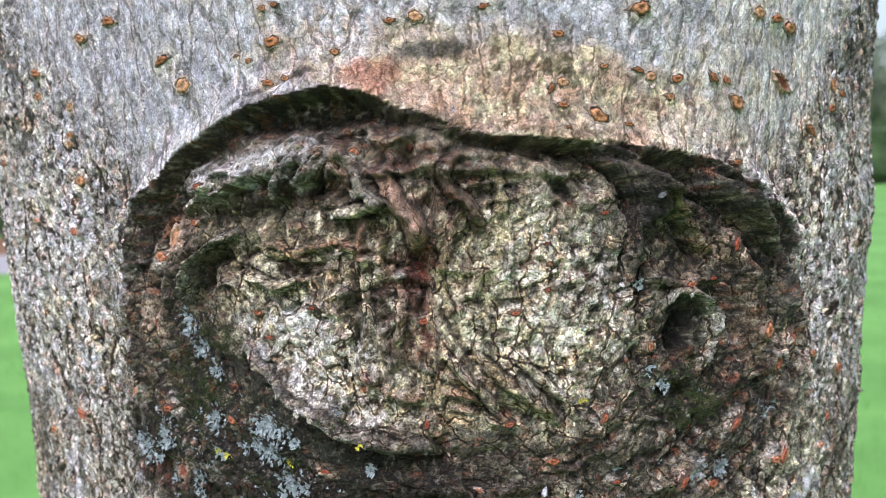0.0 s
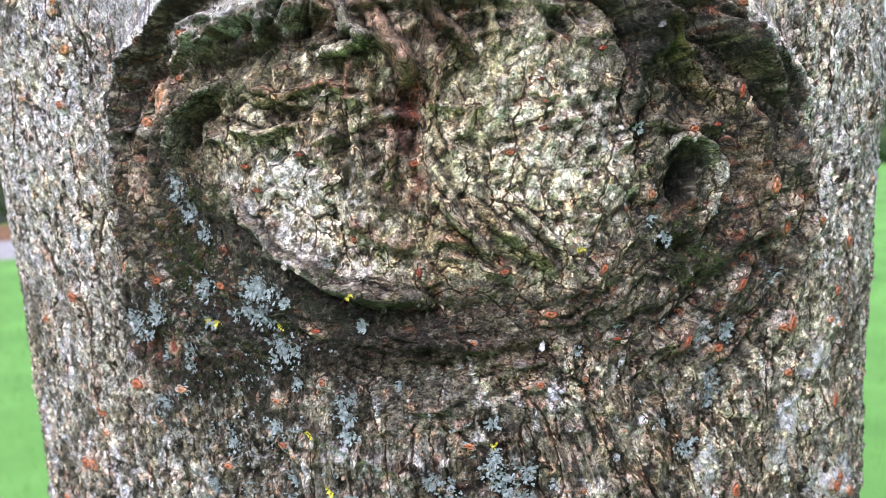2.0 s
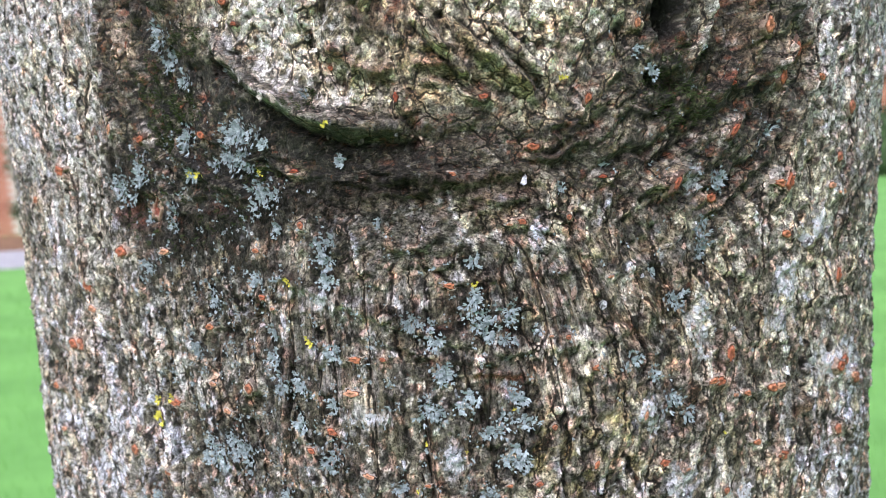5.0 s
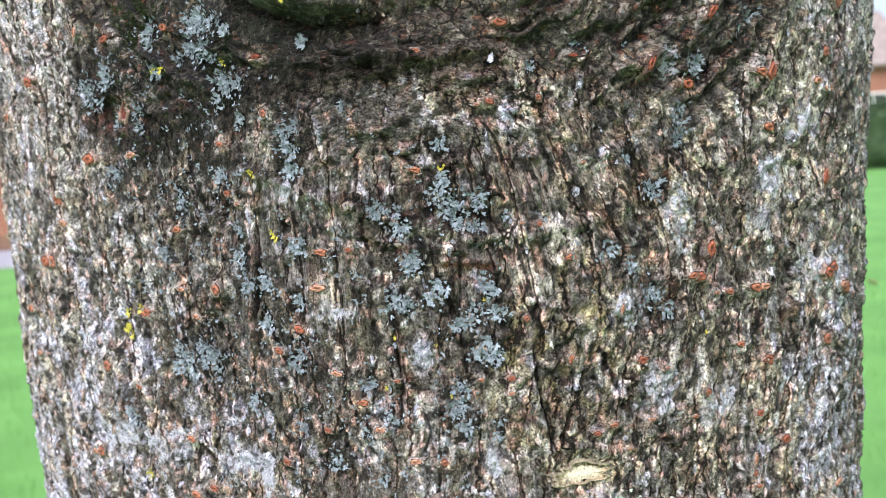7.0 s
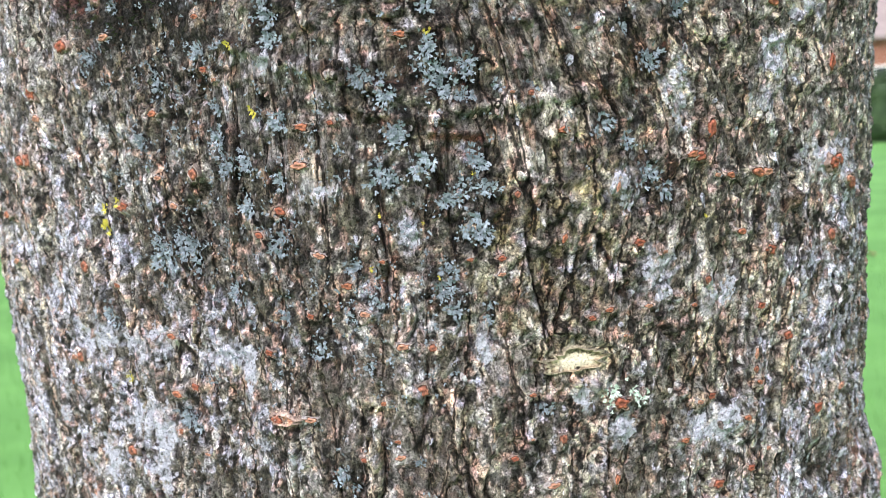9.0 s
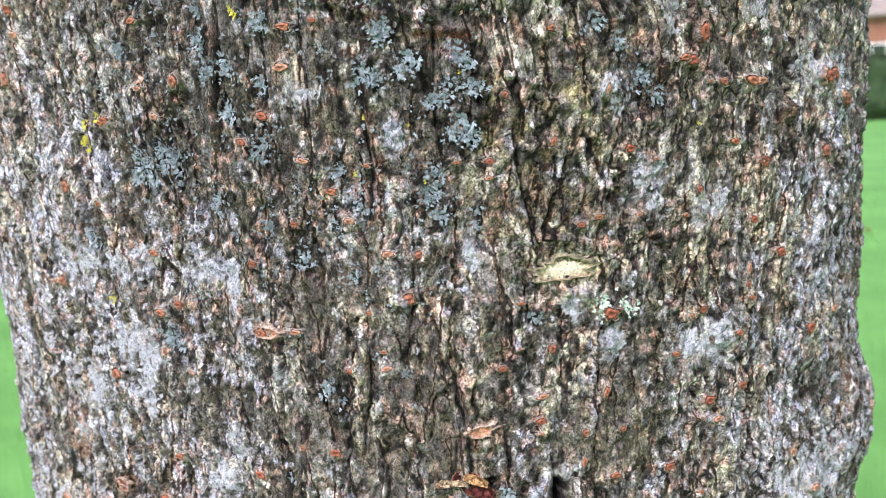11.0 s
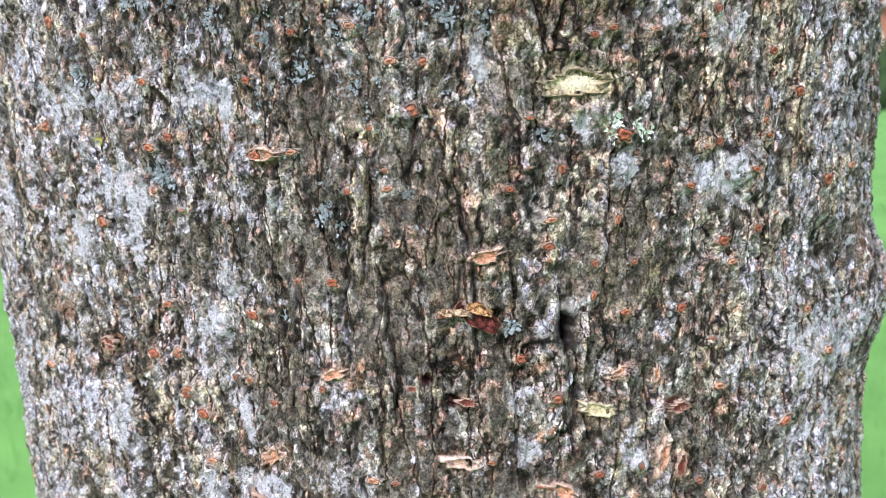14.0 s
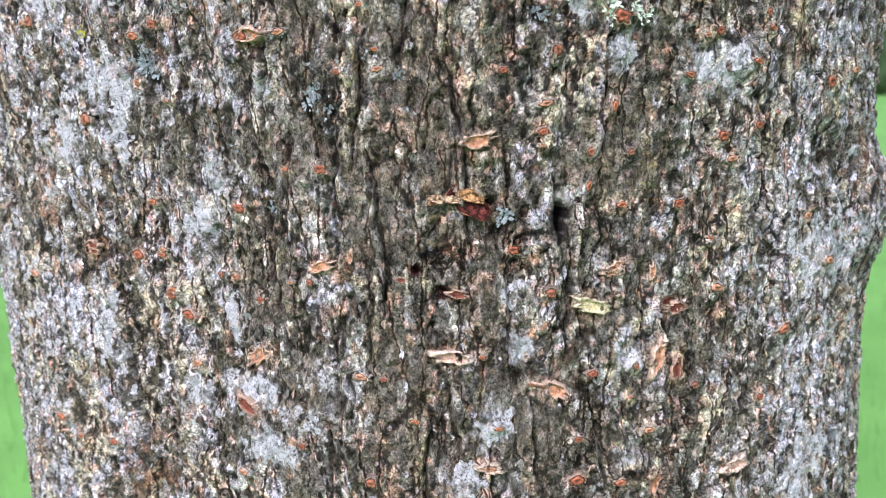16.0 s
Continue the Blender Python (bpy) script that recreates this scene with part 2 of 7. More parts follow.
    holes = ramp(nodes, links, grit.outputs[0], [(0.41, grey(0.0)), (0.46, grey(1.0))])
    colour = blend(nodes, links, "MIX", times(film, holes), colour, skin)
    links.new(colour, shader.inputs["Base Color"])
    shader.inputs["Roughness"].default_value = 0.55
    shader.inputs["Specular IOR Level"].default_value = gloss

    def level(source, top, weight, onto):
        k = nodes.new("ShaderNodeMapRange")
        k.interpolation_type = "SMOOTHSTEP"
        k.inputs["From Max"].default_value, k.inputs["To Max"].default_value = top, weight
        links.new(source, k.inputs["Value"])
        if onto is None:
            return k.outputs[0]
        add = nodes.new("ShaderNodeMath")
        links.new(k.outputs[0], add.inputs[0])
        links.new(onto, add.inputs[1])
        return add.outputs[0]

    height = level(fibre.outputs[0], 1.0, 1.5, None)
    height = level(fleck.outputs[0], 1.0, 0.35, height)
    height = level(joint.outputs["Distance"], 0.14, 0.3, height)
    height = level(crack.outputs["Distance"], 0.09, 0.55, height)
    height = level(own.outputs[2], 1.0, 0.22, height)
    bumped(nodes, links, shader, height, 1.0, relief)
    return m


def mottled_cork(name):
    """Pigment from the mesh, grained and pitted."""
    m, nodes, links, shader = material(name)
    pigment = nodes.new("ShaderNodeAttribute")
    pigment.attribute_name = "pigment"
    fine = texture(nodes, links, "ShaderNodeTexNoise", 1400, 5, rough=0.7)
    tone = ramp(nodes, links, fine.outputs[0], [(0.36, (0.3, 0.27, 0.25)), (0.46, (0.9, 0.9, 0.9)), (0.56, (1.1, 1.1, 1.1)), (0.66, (1.6, 1.6, 1.6))])
    links.new(blend(nodes, links, "MULTIPLY", 0.9, pigment.outputs["Color"], tone), shader.inputs["Base Color"])
    shader.inputs["Roughness"].default_value, shader.inputs["Specular IOR Level"].default_value = 0.6, 0.2
    bumped(nodes, links, shader, fine.outputs[0], 0.7, 0.0006)
    return m


BARK = bark_material("bark", 0.14, (0.62, 0.36), (0.5, 0.27), (0.15, 0.03), 0.001, 0.25)
SCAR = bark_material("scar_wood", 0.3, (0.6, 0.48), (0.5, 0.36), (0.17, 0.1), 0.0012, 0.55)
CORK = mottled_cork("cork")
CHIP = chip_material("torn_bark", 0.14, 0.75)


# ---- building helpers ----
def shaped(bm, verts, faces):
    made = [bm.verts.new(v) for v in verts]
    for f in faces:
        bm.faces.new([made[i] for i in f])
    return made


def part(name, bm, mat, parent=None, label="", smooth=True):
    """One mesh object from a bmesh, under its thing."""
    mesh = bpy.data.meshes.new(name)
    bm.normal_update()
    bm.to_mesh(mesh)
    bm.free()
    mesh.materials.append(mat)
    if smooth:
        mesh.polygons.foreach_set("use_smooth", [True] * len(mesh.polygons))
    ob = new(name, mesh)
    if parent:
        ob.parent = parent
    if label:
        tagged(ob, label)
    return ob


def grid_mesh(name, points, faces, mat, pigment=None, place=None, crust=None):
    mesh = bpy.data.meshes.new(name)
    mesh.vertices.add(len(points))
    mesh.vertices.foreach_set("co", points.astype(np.float32).ravel())
    mesh.loops.add(faces.size)
    mesh.loops.foreach_set("vertex_index", faces.astype(np.int32).ravel())
    mesh.polygons.add(len(faces))
    mesh.polygons.foreach_set("loop_start", np.arange(0, faces.size, faces.shape[1], dtype=np.int32))
    mesh.polygons.foreach_set("use_smooth", np.ones(len(faces), bool))
    mesh.update(calc_edges=True)
    if pigment is not None:
        layer = mesh.attributes.new("pigment", "FLOAT_COLOR", "POINT")
        layer.data.foreach_set("color", (pigment if pigment.shape[1] == 4 else np.concatenate([pigment, np.ones((len(pigment), 1))], 1)).astype(np.float32).ravel())
    if place is not None:
        layer = mesh.attributes.new("place", "FLOAT_VECTOR", "POINT")
        layer.data.foreach_set("vector", place.astype(np.float32).ravel())
        layer = mesh.attributes.new("crust", "FLOAT", "POINT")
        layer.data.foreach_set("value", crust.astype(np.float32).ravel())
    mesh.materials.append(mat)
    return new(name, mesh)


# ---- the trunk: a close grid over the front, a wide one round the back ----
front_a = np.concatenate([np.arange(-0.200, -0.125, 0.0007), np.arange(-0.125, 0.125, 0.00045), np.arange(0.125, 0.2001, 0.0007)])
back_n = 46
cols = np.concatenate([np.linspace(ARC_MIN, -0.200, back_n, endpoint=False), front_a,
                       np.linspace(0.200, ARC_MAX, back_n + 1)[1:-1]])
rows_z = np.concatenate([np.linspace(-0.05, 0.865, 60, endpoint=False), np.arange(0.865, 1.3151, 0.0005),
                         np.linspace(1.3151, 2.6, 50)[1:]])
GA, GZ = np.meshgrid(cols * 1000, (rows_z - 1.0) * 1000)  # millimetres: along the bark, and above 1 m


def line_field(points, reach):
    """For every place of the grid near a line: distance to it (mm), way along it 0..1, and side (+ to the left of its run)."""
    pts = np.array(points, float)
    lo, hi = pts.min(0) - reach, pts.max(0) + reach
    js = np.nonzero((cols * 1000 > lo[0]) & (cols * 1000 < hi[0]))[0]
    is_ = np.nonzero(((rows_z - 1) * 1000 > lo[1]) & ((rows_z - 1) * 1000 < hi[1]))[0]
    box = (slice(is_[0], is_[-1] + 1), slice(js[0], js[-1] + 1))
    x, y = GA[box] + WA[box], GZ[box] + WZ[box]
    best, along, side = np.full(x.shape, 1e9), np.zeros(x.shape), np.zeros(x.shape)
    lengths = np.hypot(*np.diff(pts, axis=0).T)
    total, run = lengths.sum(), 0.0
    for (x0, y0), (x1, y1), length in zip(pts[:-1], pts[1:], lengths):
        ux, uy = (x1 - x0) / length, (y1 - y0) / length
        s = np.clip((x - x0) * ux + (y - y0) * uy, 0, length)
        d = np.hypot(x - x0 - s * ux, y - y0 - s * uy)
        near = d < best
        side = np.where(near, np.sign(ux * (y - y0) - uy * (x - x0)), side)
        along = np.where(near, (run + s) / total, along)
        best = np.where(near, d, best)
        run += length
    return box, best, along, side


def smooth_line(points, n=6):
    """The same line, rounded."""
    p = np.array(points, float)
    out = []
    q = np.vstack([2 * p[0] - p[1], p, 2 * p[-1] - p[-2]])
    for i in range(1, len(q) - 2):
        for t in np.linspace(0, 1, n, endpoint=False):
            out.append(0.5 * (2 * q[i] + (q[i + 1] - q[i - 1]) * t + (2 * q[i - 1] - 5 * q[i] + 4 * q[i + 1] - q[i + 2]) * t * t
                              + (3 * q[i] - q[i - 1] - 3 * q[i + 1] + q[i + 2]) * t**3))
    return np.array(out + [p[-1]])


# a slow wander that keeps every drawn line from being smooth
WA = 1.3 * fbm(GA / 7.0, GZ / 7.0, 11, 3) + 0.15 * fbm(GA / 1.8, GZ / 1.8, 12, 2)
WZ = 1.3 * fbm(GA / 7.0, GZ / 7.0, 21, 3) + 0.15 * fbm(GA / 1.8, GZ / 1.8, 22, 2)
H = np.zeros(GA.shape)  # relief, mm outward
INK = np.zeros((*GA.shape, 3))  # pigment
PLAIN = np.zeros(GA.shape)  # how plain the surface is: crusts and smooth bark show less grain


def ridge(points, width, height, taper=True):
    box, d, t, _ = line_field(smooth_line(points), width * 2.5)
    ends = np.clip(np.minimum(t, 1 - t) * 6, 0, 1) if taper else 1.0
    H[box] += height * np.exp(-((d / width) ** 2)) * ends


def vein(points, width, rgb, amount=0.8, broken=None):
    """Colour along a line: a pale strand, dark wood, painted highlight or fold shade."""
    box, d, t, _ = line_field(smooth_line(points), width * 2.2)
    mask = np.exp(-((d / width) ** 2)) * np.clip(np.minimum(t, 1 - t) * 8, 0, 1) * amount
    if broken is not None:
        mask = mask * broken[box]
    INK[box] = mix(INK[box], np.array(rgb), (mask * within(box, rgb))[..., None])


def strand(points, width, height, rgb, amount=0.85):
    """A cord of healing wood: a round back, and a narrow gap along both sides with shade painted in."""
    box, d, t, _ = line_field(smooth_line(points), width * 2.0)
    ends = np.clip(np.minimum(t, 1 - t) * 7, 0, 1) ** 0.5
    k = d / (width * (0.55 + 0.45 * ends) * (1 + 0.3 * fbm(GA[box] / 3.5, GZ[box] / 3.5, 15, 3)))
    back = np.sqrt(np.clip(1 - k * k, 0, 1))
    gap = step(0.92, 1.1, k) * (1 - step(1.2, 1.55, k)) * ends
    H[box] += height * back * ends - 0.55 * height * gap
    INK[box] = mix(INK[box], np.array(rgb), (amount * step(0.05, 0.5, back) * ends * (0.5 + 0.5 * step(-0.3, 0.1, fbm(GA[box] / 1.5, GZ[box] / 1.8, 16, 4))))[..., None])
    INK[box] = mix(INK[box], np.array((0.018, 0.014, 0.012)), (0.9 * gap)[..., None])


def lip(points, height, drop, width, fall):
    """A rolled edge that stands out above a line and breaks off to its lower side: the line runs with the drop on its right."""
    box, d, t, side = line_field(smooth_line(points), fall * 1.6)
    ends = np.clip(np.minimum(t, 1 - t) * 7, 0, 1)
    upper = height * np.exp(-((d / width) ** 2))
    lower = mix(height, -drop, step(0.0, 3.6, d)) * (1 - step(fall * 0.35, fall, d))
    H[box] += np.where(side > 0, upper, lower) * ends


def near(a, z, reach):
    """The part of the grid within reach of a place."""
    x, y = cols * 1000, (rows_z - 1) * 1000
    j0, j1 = np.searchsorted(x, (a - reach, a + reach))
    i0, i1 = np.searchsorted(y, (z - reach, z + reach))
    return slice(i0, i1), slice(j0, j1)


def hollow(a, z, ra, rz, depth, turn=0.0, edge=0.5):
    box = near(a, z, 1.2 * max(ra, rz) + 3)
    x, y = GA[box] + WA[box] - a, GZ[box] + WZ[box] - z
    c, s = math.cos(radians(turn)), math.sin(radians(turn))
    d = np.hypot((x * c + y * s) / ra, (-x * s + y * c) / rz)
    H[box] -= depth * (1 - step(edge, 1.0, d))


def patch(a, z, ra, rz, soft, turn, rag, seed):
    """A ragged round patch, 1 inside and 0 outside, with the part of the grid that it covers."""
    box = near(a, z, 1.8 * max(ra, rz))
    x, y = GA[box] - a, GZ[box] - z
    c, s = math.cos(radians(turn)), math.sin(radians(turn))
    d = np.hypot((x * c + y * s) / ra, (-x * s + y * c) / rz)
    size = min(max(0.45 * min(ra, rz), 1.2), 6.0)
    return box, 1 - step(1 - soft, 1 + soft, d + 1.6 * rag * fbm(GA[box] / size, GZ[box] / size, seed, 4))


def zone(a, z, ra, rz, soft=0.35, turn=0.0, rag=0.25, seed=5):
    out = np.zeros(GA.shape)
    box, mask = patch(a, z, ra, rz, soft, turn, rag, seed)
    out[box] = mask
    return out


def stain_or_shade(a, z, ra, rz, rgb, amount=0.85, broken=None, soft=0.35, turn=0.0, rag=0.25, seed=5, swell=0.0, plain=0.0):
    """A patch of other pigment, or of shade painted in a hollow, broken up by a mask of the whole bark, and swollen by
    so many mm.
    """
    box, mask = patch(a, z, ra, rz, soft, turn, rag, seed)
    if broken is not None:
        mask = mask * broken[box]
    H[box] += swell * mask
    PLAIN[box] = mix(PLAIN[box], plain, mask) if plain else PLAIN[box]
    INK[box] = mix(INK[box], np.array(rgb), amount * mask[..., None] * within(box, rgb)[..., None])


def within(box, rgb):
    """Dark colour of the scar, wood and painted shade alike, ends at its rim."""
    if max(rgb) > 0.075:
        return np.ones(GA[box].shape)
    return mix(1.0, in_scar[box] * 1.0, step(178, 192, GZ[box]))


def tint(mask, rgb):
    INK[...] = mix(INK, np.array(rgb), mask[..., None])


RIM = [(-93, 180), (-92, 200), (-91, 217), (-82, 238), (-69, 250), (-48, 261), (-34, 266), (-17, 268), (1, 260), (18, 255), (38, 252),
       (55, 250), (72, 246), (85, 238), (99, 226), (105, 211), (110, 194), (108, 178), (100, 165)]
FOOT = [(-49, 204), (-41, 197), (-30, 187), (-18, 182), (-9, 179), (4, 179), (18, 180), (31, 177), (46, 185)]


def inside(points):
    """1 within a closed outline."""
    p = np.array(points, float)
    x, y = GA + WA, GZ + WZ
    odd = np.zeros(x.shape, bool)
    for (x0, y0), (x1, y1) in zip(p, np.roll(p, -1, 0)):
        if y0 != y1:
            odd ^= ((y0 > y) != (y1 > y)) & (x < (x1 - x0) * (y - y0) / (y1 - y0) + x0)
    return odd


OUTLINE = list(smooth_line(RIM)) + [(80, 150), (50, 160), (20, 168), (-10, 168), (-40, 165), (-75, 158)]
in_scar = inside(OUTLINE)


def softened(mask, reach):
    """A mask blurred over so many mm, edged again by the bark's own unevenness."""
    out = mask.astype(float)
    for axis, grid in ((0, rows_z * 1000), (1, cols * 1000)):
        total = np.concatenate([np.zeros_like(out.take([0], axis)), np.cumsum(out * np.gradient(grid)[(slice(None), None) if axis == 0 else (None, slice(None))], axis)], axis)
        edges = np.concatenate([grid, [grid[-1] + 1]])
        hi, lo = np.searchsorted(edges, grid + reach) - 1, np.searchsorted(edges, grid - reach)
        hi = np.clip(hi, lo + 1, len(grid))
        span = np.maximum(edges[np.minimum(hi, len(grid))] - edges[lo], 1e-6)
        out = (total.take(hi, axis) - total.take(lo, axis)) / (span[:, None] if axis == 0 else span[None, :])
    return out


# the scar's lower border fades into the bark; its upper rim is sharp
loose = softened(in_scar, 9.0) + 0.34 * fbm(GA / 6, GZ / 6, 14, 4)
worn = mix(step(0.3, 0.7, loose), in_scar * 1.0, step(172, 190, GZ))
in_disc = inside([(-49, 204), (-41, 197), (-30, 187), (-18, 182), (-9, 178), (4, 178), (18, 179), (31, 177), (46, 185), (49, 209), (48, 228),
                  (39, 244), (15, 250), (-10, 249), (-30, 241), (-52, 232), (-62, 220), (-60, 210)])
near_scar = zone(5, 200, 118, 85, 0.25)

# common bark: warped plates, long furrows, crumbs. The grain slants under the scar's right, and lies level under its middle
above = step(225, 262, GZ + 6 * fbm(GA / 18, GZ / 18, 31, 3) - 0.012 * np.maximum(np.abs(GA - 5) - 62, 0) ** 2)  # the smoother bark above the scar
slant = np.exp(-(((GA - 58) / 34) ** 2) - (((GZ - 132) / 36) ** 2))
level_ = np.exp(-(((GA - 2) / 38) ** 2) - (((GZ - 140) / 24) ** 2))
run = GA + 0.42 * (GZ - 132) * slant
a1 = run + 2.4 * fbm(GA / 6, GZ / 8, 41, 5)
z1 = GZ + 3.4 * fbm(GA / 6, GZ / 8, 42, 5)
f1, f2, who1 = cells(a1 / 4.4, z1 / 9.5, 43)
g1, g2, who2 = cells(a1 / 2.1 + 3, z1 / 3.3, 47)
furrow = np.abs(fbm(a1 / 9.5, z1 / 48, 51, 5))
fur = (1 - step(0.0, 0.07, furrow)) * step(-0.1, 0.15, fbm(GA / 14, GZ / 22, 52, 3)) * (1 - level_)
grain = fbm(GA / 1.4, GZ / 2.2, 53, 4)
lump = fbm(GA / 16, GZ / 26, 55, 3)
stripe = fbm(a1 / 7.5, z1 / 60, 58, 3) * (1 - level_)
wrinkle = fbm(GA / 24, (GZ + 0.0035 * (GA - 10) ** 2 + 2 * fbm(GA / 7, GZ / 7, 59, 3)) / 3.6, 60, 4) * level_
knob = step(0.2, 0.6, fbm(GA / 4.2, GZ / 4.2, 57, 3))
coarse = mix(mix(1.0, 0.26, above), 0.3, worn)
plate = step(0.02, 0.22, f2 - f1)
crumb = step(0.03, 0.26, g2 - g1)
H += coarse * (0.6 * plate * (0.2 + who1) + 0.4 * crumb * (0.2 + who2) - 1.2 * fur + 0.5 * grain + 0.8 * knob + 0.9 * stripe + 1.8 * wrinkle) + 1.2 * lump

# pigment of common bark
n1 = fbm(a1 / 3.2, z1 / 4.6, 61, 5)
n2 = fbm(GA / 9, GZ / 13, 62, 4)
n3 = fbm(GA / 26, GZ / 34, 63, 3)
PALE, LILAC, CREAM = (0.50, 0.48, 0.485), (0.53, 0.52, 0.62), (0.54, 0.48, 0.36)
BROWN, OLIVE, DARK = (0.165, 0.15, 0.134), (0.115, 0.106, 0.08), (0.022, 0.02, 0.018)
PINK = (0.48, 0.32, 0.27)
INK[...] = BROWN
tint(step(-0.15, 0.35, n2 + 0.3 * n1), OLIVE)
flank = step(60, 130, np.abs(GA + 8))
warm_side = step(5, 45, GA) * (1 - step(95, 130, GA)) * step(20, 60, GZ)
cool_side = (1 - step(-60, -15, GA)) * (1 - step(70, 125, GZ)) + step(95, 125, GA) * (1 - step(60, 110, GZ))
chips = 0.30 * stripe + 0.62 * n1 + 0.34 * n2 + 0.26 * (who1 - 0.5) + 0.22 * (who2 - 0.5) + 0.3 * n3 + 0.16 * flank + 0.05 * cool_side + 0.03 * warm_side
pale_chips = step(0.04, 0.17, chips)
tint(pale_chips * 0.85, PALE)
tint(pale_chips * step(0.05, 0.25, fbm(GA / 9, GZ / 11, 64, 4) + 0.32 * cool_side) * 0.85, LILAC)
tint(pale_chips * step(0.12, 0.35, fbm(GA / 12, GZ / 16, 65, 4) + 0.3 * warm_side) * 0.7, CREAM)
tint(step(0.27, 0.38, fbm(GA / 2.8, GZ / 3.6, 67, 4)) * 0.75, PINK)
tint(step(0.22, 0.36, fbm(GA / 2.2, GZ / 2.8, 69, 4) - 0.06 * pale_chips + 0.03) * 0.88, DARK)
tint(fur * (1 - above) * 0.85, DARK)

# where grey crusts lie
CRUST = -0.12 + 0.1 * cool_side - 0.06 * warm_side + 0.06 * flank - 0.06 * level_ - 0.2 * above - 0.25 * worn

# the smooth bark above
tint(above * 0.9, (0.53, 0.52, 0.60))
PLAIN += 0.45 * above
tint(above * step(0.12, 0.34, fbm(a1 / 2.4, z1 / 3.4, 71, 5)) * 0.75, (0.20, 0.195, 0.18))
tint(above * step(0.16, 0.36, fbm(a1 / 2.8, z1 / 3.4, 72, 5)) * 0.6, (0.74, 0.72, 0.77))
tint(above * step(0.3, 0.55, fbm(GA / 9, GZ / 8, 73, 4)) * 0.6, CREAM)
tint(above * step(35, 90, GA) * step(-0.3, 0.2, fbm(a1 / 3, z1 / 5, 74, 4)) * 0.7, (0.70, 0.66, 0.63))
collar = zone(28, 262, 50, 13, 0.35, -12)
tint(collar * 0.8, (0.60, 0.40, 0.29))
tint(collar * step(0.0, 0.3, fbm(GA / 4, GZ / 3, 75, 4)) * 0.8, (0.68, 0.60, 0.44))
tint(collar * step(0.15, 0.4, fbm(GA / 2, GZ / 1.6, 76, 4)) * 0.8, (0.17, 0.12, 0.08))

# the scar: a rolled rim with a trench within, a bulging face
lip(RIM[2:9], 2.2, 4.8, 4.5, 17)
lip(RIM[7:11], 1.6, 2.0, 3.5, 6)
lip(RIM[9:16], 2.2, 2.8, 4.5, 11)
ridge(RIM[:5], 3.0, 2.2)
ridge(RIM[13:], 3.0, 2.2)
H += 3.0 * zone(-2, 214, 58, 36, 0.7, rag=0.12)
lip(FOOT[:6], 1.2, 1.0, 4.0, 10)
lip(FOOT[4:], 0.6, 0.8, 3.0, 8)
spread = np.arctan2(GZ - 224 + WZ, GA + WA)
away = np.hypot(GZ - 224, GA)
streak = fbm(spread * 11 + 0.8 * fbm(GA / 9, GZ / 9, 89, 3), away / 22, 90, 4)
H += worn * (0.7 * fbm(GA / 5, GZ / 5, 86, 4) + 1.1 * (1 - step(0.5, 0.7, np.hypot(GA / 105, (GZ - 205) / 62))) * (0.4 - np.abs(streak) * 1.6) - 0.3 * crumb * coarse)

oval = np.hypot(GA / 105, (GZ - 205) / 62)
folds = fbm(oval * 15 + 0.9 * fbm(GA / 12, GZ / 12, 94, 3), spread * 3.0, 95, 4)
band = worn * step(0.5, 0.62, oval + 0.12 * fbm(GA / 9, GZ / 9, 96, 3))
H += band * 3.4 * (0.3 - 1.5 * np.abs(folds))

disc = zone(-4, 213, 56, 35, 0.4, rag=0.55)
H += worn * (1 - disc) * (0.55 * fbm(GA / 2.6, GZ / 2.2, 110, 3) + 0.8 * (0.3 - np.abs(fbm(GA / 6, GZ / 6, 109, 3))))
scar_grain = fbm(GA / 2.0, GZ / 2.0, 81, 5)
tint(worn * 0.9, (0.10, 0.075, 0.055))
tint(worn * step(-0.1, 0.25, scar_grain), (0.075, 0.05, 0.04))
tint(worn * step(0.1, 0.3, fbm(GA / 2.5, GZ / 2.5, 83, 4)), DARK)
tint(worn * step(0.28, 0.4, fbm(GA / 2.2, GZ / 2.2, 84, 4)) * 0.8, (0.42, 0.38, 0.31))
tint(disc * 0.9, (0.50, 0.445, 0.33))
# its fibres run upright in the middle and bend round the lower left edge
shell = np.hypot((GA + 2) / 56, (GZ - 216) / 36)
bent = fbm(shell * 26 + 1.2 * fbm(GA / 8, GZ / 8, 97, 3), spread * 2.2, 98, 5)
upright = fbm((GA + 2.5 * fbm(GA / 7, GZ / 7, 99, 3)) / 1.5, (GZ + 0.35 * GA) / 8.5, 101, 5)
weigh = step(0.5, 0.75, shell) * (1 - step(-10, 15, GA)) * (1 - step(218, 232, GZ))
fibres = mix(upright, bent, weigh)
H += disc * 1.2 * (0.22 - np.abs(fibres))
clump = fbm(GA / 7, GZ / 6, 102, 4)
tint(disc * step(0.05, 0.3, -streak) * 0.6, (0.62, 0.56, 0.44))
tint(disc * step(0.1, 0.24, fibres) * 0.75, (0.085, 0.06, 0.042))
tint(disc * step(0.06, 0.22, -fibres) * 0.9, (0.78, 0.72, 0.56))
tint(disc * step(0.1, 0.3, clump) * 0.4, (0.13, 0.105, 0.065))
tint(disc * step(0.2, 0.36, scar_grain) * 0.8, (0.06, 0.038, 0.03))
tint(disc * step(0.24, 0.36, fbm(GA / 1.8, GZ / 2.6, 88, 4)) * 0.85, (0.03, 0.024, 0.02))

